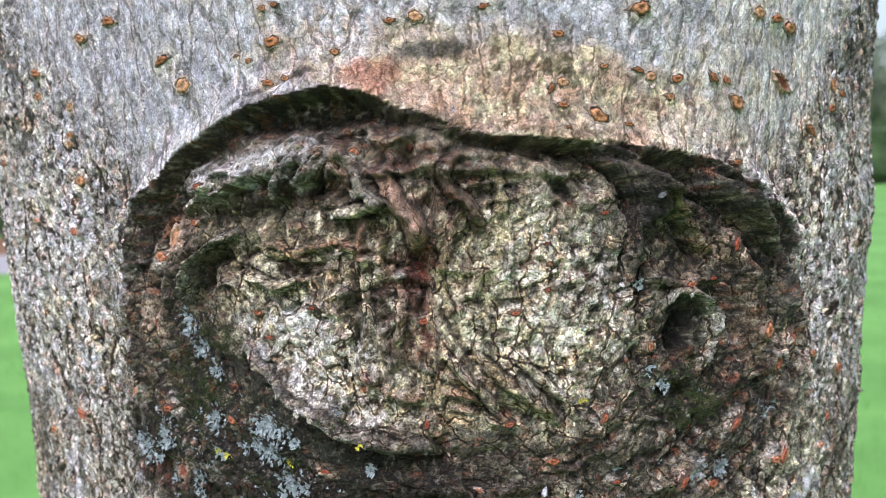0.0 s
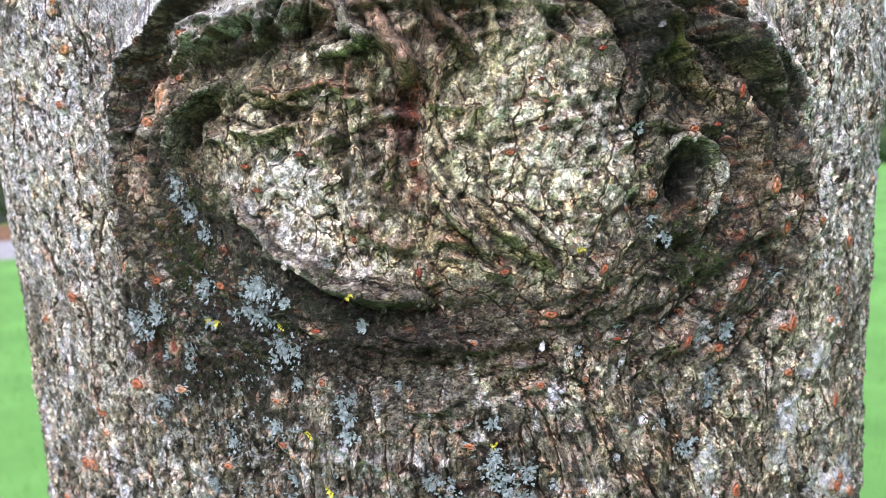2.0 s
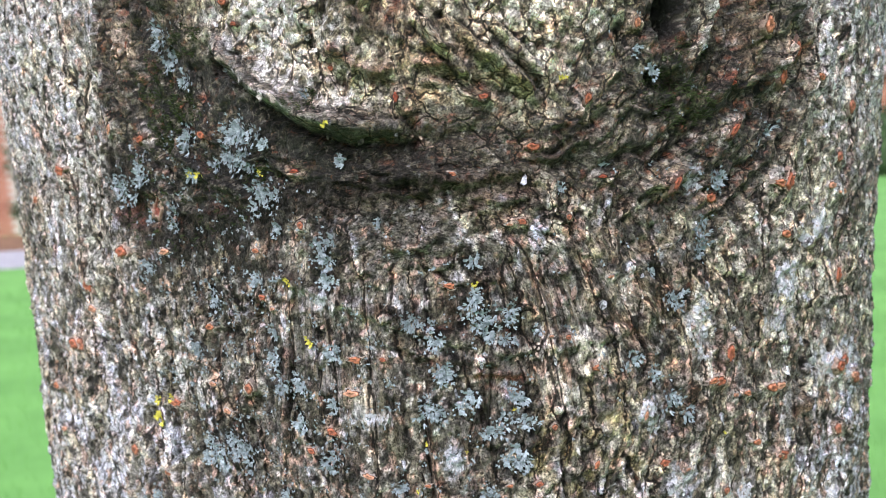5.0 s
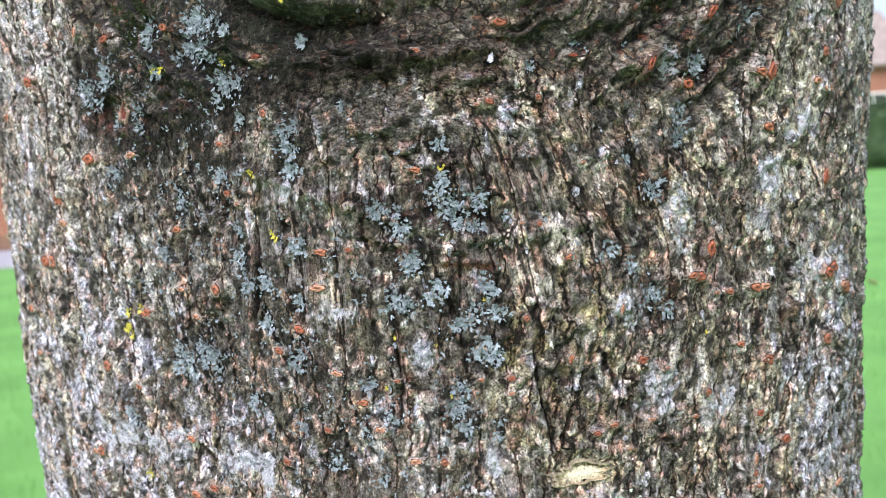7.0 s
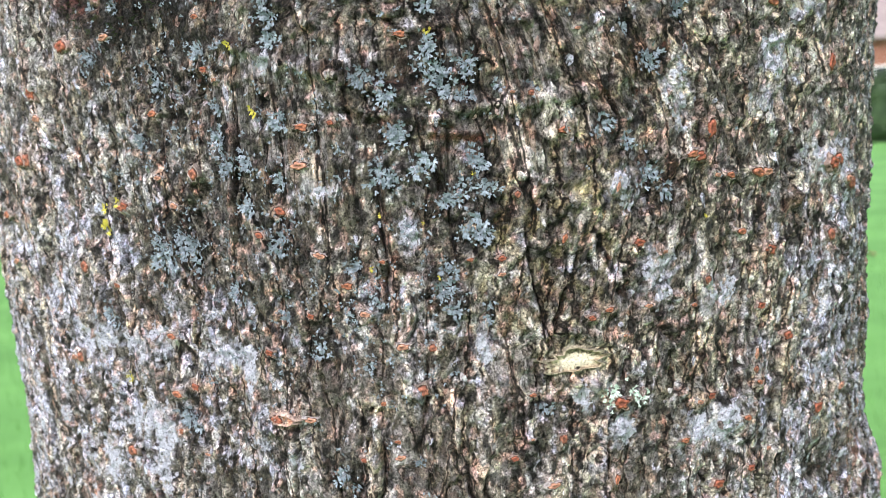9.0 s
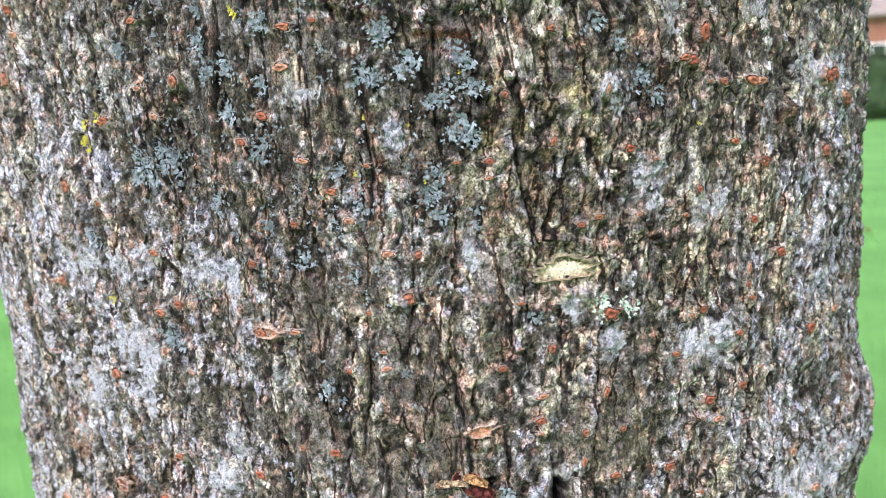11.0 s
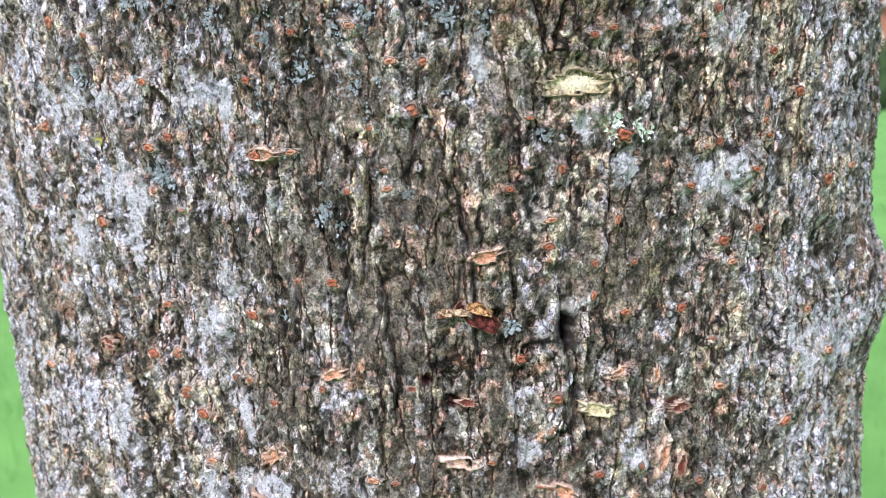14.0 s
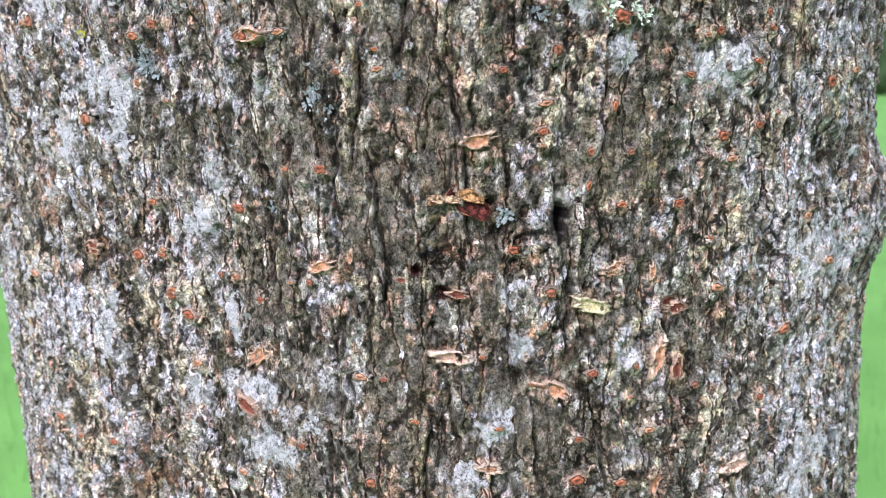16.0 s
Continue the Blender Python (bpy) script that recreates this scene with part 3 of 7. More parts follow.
# strands of healing wood, radiating in the scar's face and running round its outer folds
sr = random.Random(31)
STRAND_TONES = [(0.52, 0.46, 0.34), (0.56, 0.52, 0.46), (0.42, 0.30, 0.21), (0.34, 0.19, 0.14), (0.60, 0.55, 0.50)]
# painted shade for the gaps between strands, reddened against green bounce
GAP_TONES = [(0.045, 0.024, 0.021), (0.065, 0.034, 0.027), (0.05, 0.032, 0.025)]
for n in range(70):
    t, d = sr.uniform(0, 2 * math.pi), sr.uniform(4, 46)
    a, z = d * math.cos(t), 222 + 0.62 * d * math.sin(t) - 6
    turn, length = t + sr.gauss(0, 0.35) + sr.choice((0, 0, 0.6)), sr.uniform(5, 13)
    line = [(a, z), (a + 0.5 * length * math.cos(turn) + sr.uniform(-1, 1), z + 0.5 * length * math.sin(turn) + sr.uniform(-1, 1)),
            (a + length * math.cos(turn + 0.3), z + length * math.sin(turn + 0.3))]
    if n % 2:
        ridge(line, 0.9, sr.uniform(0.9, 2.2))
        vein(line, 0.8, sr.choice(STRAND_TONES), 0.8)
    else:
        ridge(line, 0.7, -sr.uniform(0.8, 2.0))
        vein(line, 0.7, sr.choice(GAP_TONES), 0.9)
for n in range(70):
    t = sr.uniform(-0.9, math.pi + 0.9)
    k = sr.uniform(0.66, 0.97)
    span = sr.uniform(0.08, 0.22)
    line = [(105 * k * math.cos(t + s * span), 205 + 60 * k * math.sin(t + s * span) + sr.uniform(-1, 1)) for s in (-1, -0.3, 0.4, 1)]
    if not all(in_scar[np.searchsorted(rows_z, 1 + z * 0.001), np.searchsorted(cols, a * 0.001)] for a, z in line):
        continue
    if n % 2:
        ridge(line, 1.2, sr.uniform(1.2, 2.8))
        vein(line, 0.9, sr.choice([(0.26, 0.2, 0.16), (0.36, 0.3, 0.25), (0.2, 0.11, 0.08), (0.3, 0.27, 0.22)]), 0.75)
    else:
        ridge(line, 0.9, -sr.uniform(1.2, 2.6))
        vein(line, 1.0, sr.choice(GAP_TONES), 0.9)

# painted shade in the valleys of the outer folds, paler colour on their crests
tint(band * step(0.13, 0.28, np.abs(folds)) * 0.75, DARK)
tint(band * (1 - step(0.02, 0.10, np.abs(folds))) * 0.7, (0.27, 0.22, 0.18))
ridge([(-67.2, 239.3), (-49.9, 248.1), (-37.3, 251.9), (-26.3, 253.9), (-18.2, 252.8)], 5.4, 6.9)  # pale roll of healing wood
ridge([(-65.9, 212.5), (-61, 222.3), (-52.8, 230.2), (-44.9, 233.3)], 1.0, 4.9)
ridge([(-7.1, 244), (-3, 238.5), (-0.8, 233), (-1.9, 227.6)], 1.9, 5.7)  # twisted strand
ridge([(-13.2, 248.3), (-12.3, 242.8), (-7.3, 241.1)], 1.6, 4.6)
ridge([(6.6, 251.4), (5.2, 244.9), (9.8, 236.7), (10.5, 233.3)], 1.6, 4.2)
ridge([(42.9, 250.5), (50.5, 241.3), (52.8, 232.1)], 2.6, 6.0)
ridge([(64.9, 244.8), (77, 234), (86.4, 222.6), (89.9, 209.8)], 2.4, 4.8)
ridge([(78, 221.9), (85.4, 210.3), (88.8, 197.2), (88.8, 184.3)], 2.0, 4.2)
ridge([(55.8, 213.1), (61.8, 213.3), (68.3, 208.6), (71.1, 201.4), (70.2, 193.8)], 1.2, 2.5)  # lip over the hole
ridge([(3.8, 203.6), (11.3, 193.3), (15.8, 188.4)], 1.3, 3.0)
ridge([(10.2, 200.5), (21.9, 191.1), (29.4, 184.3)], 1.3, 3.0)
ridge([(-46.9, 206), (-39.2, 195.9), (-29.7, 188.8), (-17.7, 184), (-10.6, 182.2)], 3.0, 2.7)
ridge([(-7.9, 206.5), (-9.6, 199.3), (-16.7, 197.6)], 1.2, 2.7)
ridge([(-29.7, 250.3), (-32.6, 244.8), (-36.8, 242.7)], 1.2, 3.4)
ridge([(-23.8, 250.7), (-26.5, 245.3), (-29, 242.6)], 1.2, 3.4)
ridge([(-18.4, 249.8), (-20.9, 244.5), (-23.1, 242.5)], 1.2, 3.0)
ridge([(-20.8, 237.6), (-13.9, 238.8), (-7.2, 241.3)], 1.2, 3.0)
ridge([(-48.3, 222.8), (-36.2, 220.3), (-26.5, 222)], 1.0, 2.7)
ridge([(0.8, 224.7), (9.5, 223.1), (15.7, 224.2)], 0.9, 1.9)
ridge([(48.4, 220.4), (58.2, 216.5), (68.6, 217.6), (76.6, 214.5)], 1.4, 3.0)
ridge([(-9.8, 169.9), (3.5, 166.8), (16.5, 166.9), (29.7, 168)], 1.6, 1.8)
ridge([(-6.1, 162.9), (-5.4, 153), (-0.1, 150.1), (6.8, 154.1)], 1.4, 2.2)
ridge([(35.1, 69.8), (42.4, 70.3), (51.3, 67.7), (56, 64)], 1.4, 1.8)
ridge([(37.6, 59.4), (48, 56.5), (55.9, 58.9)], 1.4, 1.5)
ridge([(4, 65.1), (4.2, 58.6), (8.1, 57.7)], 1.6, 1.8)
ridge([(14.9, 60.7), (16.4, 51.3), (14.3, 39.2), (15, 28)], 1.5, 1.7)  # pale upright ribbons
ridge([(26.2, 63.8), (24.6, 50.7), (22.4, 38.7), (23.8, 26)], 2.0, 1.9)
ridge([(40.8, 50.7), (38.9, 37.2), (39.3, 25.9), (36.9, 17.6)], 1.8, 1.7)
ridge([(-5.2, 53.5), (-4.3, 39.8), (-7.5, 28.4)], 1.5, 1.5)
ridge([(-39.9, 51.7), (-37, 46), (-29.8, 44.9), (-29, 37.7)], 1.6, 1.5)
ridge([(77.6, 60.7), (76, 52.5), (78.7, 46.4)], 1.2, 1.7)
ridge([(94, 47.4), (98.2, 42.4), (96.3, 35.1), (93.3, 32.6)], 1.3, 2.0)
ridge([(28.7, 84.5), (31.1, 75.9), (35.1, 69.8)], 1.3, 1.4)
ridge([(41.4, 88.9), (40.4, 77.7), (37.3, 69.5)], 1.2, 1.3)
ridge([(-9.1, -34.7), (-11.4, -45.3), (-11.8, -62.1)], 1.5, 1.5)
ridge([(63.8, -2.1), (60.6, -7.3), (54.4, -8)], 1.5, 1.3)
ridge([(79.6, -22.8), (76.3, -34.3), (80.2, -47.3), (76.7, -59.1)], 1.5, 1.4)
ridge([(-47.1, 120.1), (-51.2, 109.7), (-56.8, 103.5)], 1.4, 1.5)
ridge([(-16.6, 255.1), (-18.4, 249.8), (-15.4, 245.6)], 1.3, 3.4)  # strands of healing wood
ridge([(-12.6, 256.9), (-6.5, 254.6), (-1, 256.3)], 1.4, 3.4)
ridge([(-5.4, 251.9), (-6.9, 248), (-10.8, 246.2)], 1.1, 3.0)
ridge([(1.9, 254.2), (3.5, 249.5), (2.2, 245)], 1.2, 3.4)
ridge([(9, 252.6), (12.4, 247.2), (13.6, 241.8)], 1.1, 2.7)
ridge([(-12.6, 237.4), (-14.4, 230.6), (-12.9, 223.6)], 1.1, 2.7)
ridge([(-7.6, 234.6), (-9.3, 227.7), (-8.4, 220.7)], 1.0, 2.7)
ridge([(-7.2, 217.9), (-7, 210.8), (-8.6, 205.1)], 1.1, 2.7)
ridge([(6.1, 236.8), (4.7, 230.1), (5.8, 224.6)], 1.0, 2.5)
ridge([(-20.2, 227.8), (-22.2, 220.7), (-21.5, 212)], 1.0, 2.3)
ridge([(16, 244.4), (18.3, 233.6), (17, 224.1)], 0.9, 1.9)
ridge([(-28.9, 229.2), (-19.9, 231.3), (-14.5, 229.2)], 1.0, 2.3)
ridge([(-40, 230.5), (-30.4, 229.1), (-24.8, 224.9)], 1.0, 2.3)
ridge([(3.6, 197.9), (11.4, 196.4)], 0.7, 1.9)
ridge([(2.8, 193.5), (12.6, 191.8)], 0.7, 1.9)
ridge([(3.3, 189.1), (11.2, 187.7)], 0.7, 1.9)
ridge([(22.1, 248.1), (31, 243.7), (36.4, 236.6)], 1.2, 2.7)
ridge([(-16.5, 200.5), (-8.6, 193.4), (-0.5, 192.1)], 1.1, 2.5)
ridge([(-45.8, 151.3), (-35.4, 143.6), (-10.6, 134.2), (10.7, 127.8), (23.7, 125), (37.2, 124.7), (51.6, 126.3), (65.8, 130.7)], 1.8, 1.8)  # a fold that sags under the scar
ridge([(-11.1, 128.8), (2.5, 124.2), (22.3, 121.7)], 1.0, 1.3)
ridge([(10.3, 120.4), (18.2, 119.2), (24.8, 119.5)], 0.9, 1.3)
ridge([(-9, 165.9), (3.1, 168.7), (14.1, 165.4)], 1.2, 1.3)
ridge([(-15.7, 167.2), (-4.7, 164.3), (8.6, 164.5)], 1.0, 1.4)
ridge([(12.4, 162.3), (21.5, 161), (29.6, 162.5)], 1.0, 1.3)
ridge([(-59.9, 234.7), (-42.3, 238.9), (-24.6, 242.4), (-17.5, 244.4)], 3.0, -3.1)
ridge([(-60.3, 215.7), (-56.3, 223.7), (-49.2, 228.5)], 1.3, -3.9)
ridge([(-0.4, 255.6), (-2.9, 249.2), (-0.6, 244.4)], 1.5, -2.9)
ridge([(-0.9, 233.7), (-1.7, 224.8), (-2.9, 217.2)], 2.0, -3.6)
ridge([(1, 223.4), (-1.3, 212.2), (0.3, 205.8)], 1.2, -2.6)
ridge([(-16, 223.6), (-15.4, 212.2), (-17.5, 202.7)], 1.0, -2.3)
ridge([(39.1, 249.7), (44.7, 239.6), (49.3, 227.4), (48.3, 214.6)], 1.6, -2.9)
ridge([(47.7, 203), (49.6, 193.9), (53.3, 180.9)], 1.2, -2.1)
ridge([(56.7, 243.5), (64.4, 233.1), (72.4, 223.6), (77.1, 213.6)], 2.6, -3.1)
ridge([(78.5, 239), (92.7, 227.5), (101, 215.6), (105, 201.2)], 2.2, -2.9)
ridge([(91.4, 206.4), (96.4, 187.8), (95.6, 175.5)], 1.7, -4.4)
ridge([(73.2, 217.9), (81, 204.7), (83.1, 191.7)], 1.6, -4.4)
ridge([(1.5, 182), (2.1, 170.5)], 1.6, -3.1)
ridge([(-13.6, 223.6), (-4.3, 224.9), (0.7, 222)], 1.0, -1.6)
ridge([(-27.9, 207.3), (-22.2, 203.2), (-17.1, 193.1)], 1.0, -1.6)
ridge([(10.2, 255.1), (18.5, 251.9), (29.6, 250.1), (38.8, 250.3)], 1.3, -2.6)
ridge([(1.7, 247.7), (2, 241), (-0.1, 234.3)], 1.2, -2.6)
ridge([(-36.5, 258.2), (-23, 260.1), (-12.4, 260.1)], 2.2, -3.9)
ridge([(109.4, 148.7), (119.6, 137.2), (123.7, 126.2)], 0.8, -2.6)
ridge([(-42.9, 137.7), (-49.5, 124.2), (-54.3, 110.4)], 0.7, -2.0)
ridge([(107.1, 161.9), (110, 148.7)], 0.7, -2.1)
ridge([(73.7, 153.5), (78.1, 140.8), (86.6, 133.1)], 0.6, -1.6)
ridge([(29.3, 144.1), (34.8, 133.4), (39.2, 125.5)], 0.7, -1.6)
ridge([(51.3, 156.2), (58, 143.7), (59.9, 137.4)], 0.6, -1.6)
ridge([(66, 110), (72.8, 102.3), (73.7, 97.9)], 0.8, -2.1)
ridge([(66, 74.2), (68.5, 67.9), (72.8, 63.4)], 0.8, -2.1)
ridge([(51.8, 96.1), (51.9, 82), (48.3, 68.1), (42, 57.3)], 0.6, -1.6)
ridge([(122.8, 70.7), (124.9, 50.2), (118, 28.3)], 0.6, -1.7)
ridge([(-7.7, 49.4), (-10.2, 28.4), (-10.7, 13.8)], 0.6, -1.7)
ridge([(-41.5, 70.3), (-47.9, 46.9), (-50.7, 25.3)], 0.6, -1.6)
ridge([(73.2, 63.9), (76, 49.6)], 0.8, -1.8)
ridge([(12.6, 33.8), (11.2, 21.2)], 0.6, -1.6)
ridge([(-88.8, 4.3), (-93.6, -25.1)], 0.6, -1.8)
ridge([(-89.5, -4.3), (-95, -31.5), (-94.9, -48.9)], 0.6, -1.8)
ridge([(12.7, -32.8), (11.8, -59.2)], 0.7, -1.8)
ridge([(-65, -21.4), (-66.3, -44.3)], 0.6, -1.6)
ridge([(62.2, -4.7), (74.5, -33.9)], 0.6, -1.3)
hollow(60.9, 202.8, 4.6, 7.9, 9)
hollow(61.3, 187.6, 6.3, 3.9, 4)
hollow(-47.1, 198.2, 3.5, 3.5, 5)
hollow(-86.1, 161.1, 10.9, 6.4, 2.5)
hollow(-23.7, 244.5, 6.4, 3.4, 2.5)
hollow(33.6, 242.2, 7.3, 4.0, 2.5)
hollow(42.4, 5.8, 2.3, 4.7, 9.0, 0, 0.8)
hollow(23.5, 9.2, 4.2, 2.5, 3.0)
hollow(-48.6, 0.1, 4.0, 5.0, 2.0)
hollow(-94.7, -4.5, 5.2, 4.6, 2.0)
hollow(14.3, -10.4, 1.8, 1.6, 2.5)
hollow(74.1, -18.3, 3.2, 2.2, 2.0)
hollow(129.6, 16.3, 8.2, 8.5, 2.0)
hollow(7.8, -4.8, 1.4, 1.6, 2.0)
hollow(70.5, -67.2, 3.5, 4.0, 2.5)
hollow(-25.9, 78.9, 4.4, 4.5, 1.0)
hollow(45.1, 62.4, 6.0, 1.9, 1.2)
PITS = [(34.0, 216.0), (35.5, 209.9), (36.8, 212.2), (39.5, 219.4), (29.1, 237.7), (37.2, 192.2), (34.9, 198.7), (39.8, 217.6), (36.2, 206.5), (29.9, 223.3), (32.5, 227.3), (38.0, 224.8), (14.3, 211.7), (9.0, 203.4), (18.0, 205.8), (25.9, 196.6)]
for a, z in PITS:
    hollow(a, z, 1.5, 1.2, 1.1, 20)
    # shade painted into each pit
    stain_or_shade(a, z, 1.7, 1.3, DARK, 0.9)
H += 5.5 * zone(180.7, -7.8, 22, 17, 0.7, rag=0.06)  # a burr on the flank
H += 2.2 * zone(91.1, 41.1, 5, 5, 0.5, rag=0.1)
H += 2.2 * zone(115.1, 95.9, 2.6, 2.6, 0.5, rag=0.1)
SPECK = step(-0.15, 0.15, fbm(GA / 1.6, GZ / 1.9, 91, 4))
SPOT = step(-0.05, 0.2, fbm(GA / 3.2, GZ / 3.6, 92, 4))
stain_or_shade(-76.2, 215.2, 21.3, 34.7, (0.07, 0.048, 0.035), 0.85)
stain_or_shade(-61.8, 173.6, 45.3, 27.4, (0.022, 0.02, 0.016), 0.92)
stain_or_shade(-9.8, 172.4, 43.7, 6.9, (0.06, 0.05, 0.04), 0.85)
stain_or_shade(-67.6, 174, 36.6, 20.5, (0.06, 0.05, 0.035), 0.75, SPOT)
stain_or_shade(3.6, 169.5, 28.5, 8.9, (0.10, 0.08, 0.06), 0.85)
stain_or_shade(73.3, 211.8, 21.5, 35.2, (0.035, 0.028, 0.023), 0.85)
stain_or_shade(62.7, 195, 10.9, 20.0, (0.045, 0.045, 0.028), 0.7, SPECK)
stain_or_shade(-19.8, 232, 29.3, 6.3, (0.10, 0.09, 0.045), 0.7, SPECK)
# painted shade of the hollow under the pale roll
stain_or_shade(-24.4, 244.6, 17.4, 4.8, (0.03, 0.027, 0.02), 0.8)
stain_or_shade(-36, 249.1, 13.6, 4.2, PALE, 0.85, SPECK)
stain_or_shade(-54.6, 242.2, 12.5, 5.2, PALE, 0.75, SPECK)
stain_or_shade(-4, 231.7, 7.6, 13.7, (0.10, 0.045, 0.035), 0.7, SPOT)
stain_or_shade(-1.8, 223.4, 2.5, 11.1, (0.07, 0.025, 0.025), 0.9)
stain_or_shade(-3.1, 235.8, 2.2, 6.1, (0.30, 0.17, 0.14), 0.8)
stain_or_shade(-0.4, 210.8, 2.3, 5.0, (0.36, 0.2, 0.15), 0.7, SPECK)
stain_or_shade(-32.9, 205.5, 18.4, 9.8, (0.56, 0.53, 0.50), 0.85, SPECK)
stain_or_shade(-23.2, 191.2, 17.2, 6.8, (0.58, 0.53, 0.50), 0.85, SPECK)
stain_or_shade(-27.5, 211.8, 7.0, 5.2, (0.60, 0.60, 0.58), 0.7)
stain_or_shade(31.3, 206.2, 15.3, 22.9, (0.64, 0.58, 0.54), 0.88, SPECK)
stain_or_shade(17, 228.2, 12.6, 17.7, (0.50, 0.45, 0.31), 0.75, SPOT)
stain_or_shade(7.4, 194.9, 8.5, 8.0, (0.42, 0.31, 0.21), 0.75, SPECK)
stain_or_shade(28.7, 193.5, 11.1, 8.8, (0.60, 0.54, 0.50), 0.7, SPECK)
stain_or_shade(42, 232.1, 8.6, 12.5, (0.22, 0.2, 0.17), 0.6, SPOT)
stain_or_shade(31, 243.7, 13.1, 4.7, (0.09, 0.08, 0.06), 0.5, SPOT)
stain_or_shade(-9.6, 175.5, 43.5, 6.1, (0.13, 0.115, 0.095), 0.75)
stain_or_shade(-9.3, 269.6, 6.7, 4.4, (0.36, 0.17, 0.125), 0.8)
stain_or_shade(6.9, 264.2, 15.3, 5.7, (0.50, 0.33, 0.26), 0.7, SPOT)
stain_or_shade(-22.3, 267.3, 10.1, 3.9, (0.06, 0.06, 0.06), 0.9)
stain_or_shade(3.3, 274.7, 6.9, 2.1, (0.08, 0.075, 0.07), 0.9)
stain_or_shade(25.7, 269.9, 14.0, 2.5, (0.11, 0.10, 0.055), 0.7, SPOT)
stain_or_shade(68.3, 246.8, 7.2, 4.3, (0.42, 0.26, 0.19), 0.7)
stain_or_shade(64.2, 254.6, 13.8, 4.2, (0.62, 0.55, 0.50), 0.6)
stain_or_shade(-18.3, 282.4, 7.0, 3.8, (0.55, 0.42, 0.34), 0.7, SPECK)
stain_or_shade(-89.9, 266.7, 9.3, 6.2, (0.40, 0.33, 0.28), 0.7, SPECK)
stain_or_shade(70.3, 244.5, 5.5, 3.6, (0.04, 0.04, 0.042), 0.8)
stain_or_shade(42.3, 247.2, 2.8, 4.1, (0.04, 0.04, 0.042), 0.8)
stain_or_shade(79.3, 270, 26.6, 11.2, (0.42, 0.36, 0.29), 0.5, SPOT)
# shade under the rim, the roll and the foot, painted red-brown against green bounce
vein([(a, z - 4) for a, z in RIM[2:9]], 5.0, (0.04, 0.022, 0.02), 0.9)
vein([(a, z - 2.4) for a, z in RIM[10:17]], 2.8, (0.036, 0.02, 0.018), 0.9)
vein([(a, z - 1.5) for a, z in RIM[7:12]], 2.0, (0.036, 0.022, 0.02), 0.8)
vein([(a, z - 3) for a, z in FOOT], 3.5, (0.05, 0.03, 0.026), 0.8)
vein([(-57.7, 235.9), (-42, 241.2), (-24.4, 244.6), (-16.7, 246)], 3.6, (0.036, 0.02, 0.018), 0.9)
# dark lines in the grooves: painted shade, and red-brown wood
vein([(-60.3, 215.7), (-56.3, 223.7), (-49.2, 228.5)], 1.4, (0.02, 0.017, 0.014), 0.9)
vein([(-0.9, 233.7), (-1.7, 224.8), (-2.9, 217.2)], 2.2, (0.09, 0.028, 0.024), 0.9)
vein([(1, 223.4), (-1.3, 212.2), (0.3, 205.8)], 1.3, (0.07, 0.03, 0.024), 0.8)
vein([(-16, 223.6), (-15.4, 212.2), (-17.5, 202.7)], 1.1, (0.03, 0.025, 0.02), 0.9)
vein([(39.1, 249.7), (44.7, 239.6), (49.3, 227.4), (48.3, 214.6)], 2.0, (0.022, 0.02, 0.016), 0.85)
vein([(47.7, 203), (49.6, 193.9), (53.3, 180.9)], 1.4, (0.022, 0.02, 0.016), 0.8)
vein([(56.7, 243.5), (64.4, 233.1), (72.4, 223.6), (77.1, 213.6)], 4.0, (0.02, 0.017, 0.014), 0.9)
vein([(78.5, 239), (92.7, 227.5), (101, 215.6), (105, 201.2)], 3.2, (0.02, 0.018, 0.016), 0.9)
vein([(91.4, 206.4), (96.4, 187.8), (95.6, 175.5)], 2.0, (0.02, 0.018, 0.015), 0.9)
vein([(73.2, 217.9), (81, 204.7), (83.1, 191.7)], 2.0, (0.02, 0.018, 0.015), 0.9)
vein([(1.5, 182), (2.1, 170.5)], 1.8, (0.09, 0.03, 0.025), 0.9)
vein([(10.2, 255.1), (18.5, 251.9), (29.6, 250.1), (38.8, 250.3)], 1.3, (0.03, 0.024, 0.02), 0.9)
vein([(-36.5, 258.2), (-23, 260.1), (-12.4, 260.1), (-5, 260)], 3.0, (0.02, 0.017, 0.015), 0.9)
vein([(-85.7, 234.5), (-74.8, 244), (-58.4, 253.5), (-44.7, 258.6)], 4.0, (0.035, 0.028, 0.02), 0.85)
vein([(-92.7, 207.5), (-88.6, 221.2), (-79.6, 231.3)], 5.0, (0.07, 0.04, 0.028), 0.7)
vein([(-0.4, 255.6), (-2.9, 249.2), (-0.6, 244.4)], 1.6, (0.05, 0.03, 0.025), 0.8)
vein([(-67.2, 239.6), (-49.9, 248.1), (-37.3, 251.9), (-26.3, 253.9), (-18.2, 252.8)], 2.6, (0.58, 0.56, 0.57), 0.85)
vein([(-65.9, 212.5), (-61, 222.3), (-52.8, 230.2), (-44.9, 233.3)], 0.9, (0.42, 0.41, 0.38), 0.9)
vein([(-7.1, 244), (-3, 238.5), (-0.8, 233), (-1.9, 227.6)], 1.6, (0.46, 0.28, 0.22), 0.85)
vein([(-13.2, 248.3), (-12.3, 242.8), (-7.3, 241.1)], 1.3, (0.46, 0.42, 0.34), 0.8)
vein([(42.9, 250.5), (50.5, 241.3), (52.8, 232.1)], 2.2, (0.42, 0.31, 0.2), 0.85)
# highlight painted on the crest of the right rim
vein([(71.1, 246.7), (84.8, 237.9), (98.9, 226.9), (107.7, 210.7)], 2.2, (0.66, 0.62, 0.62), 0.85)
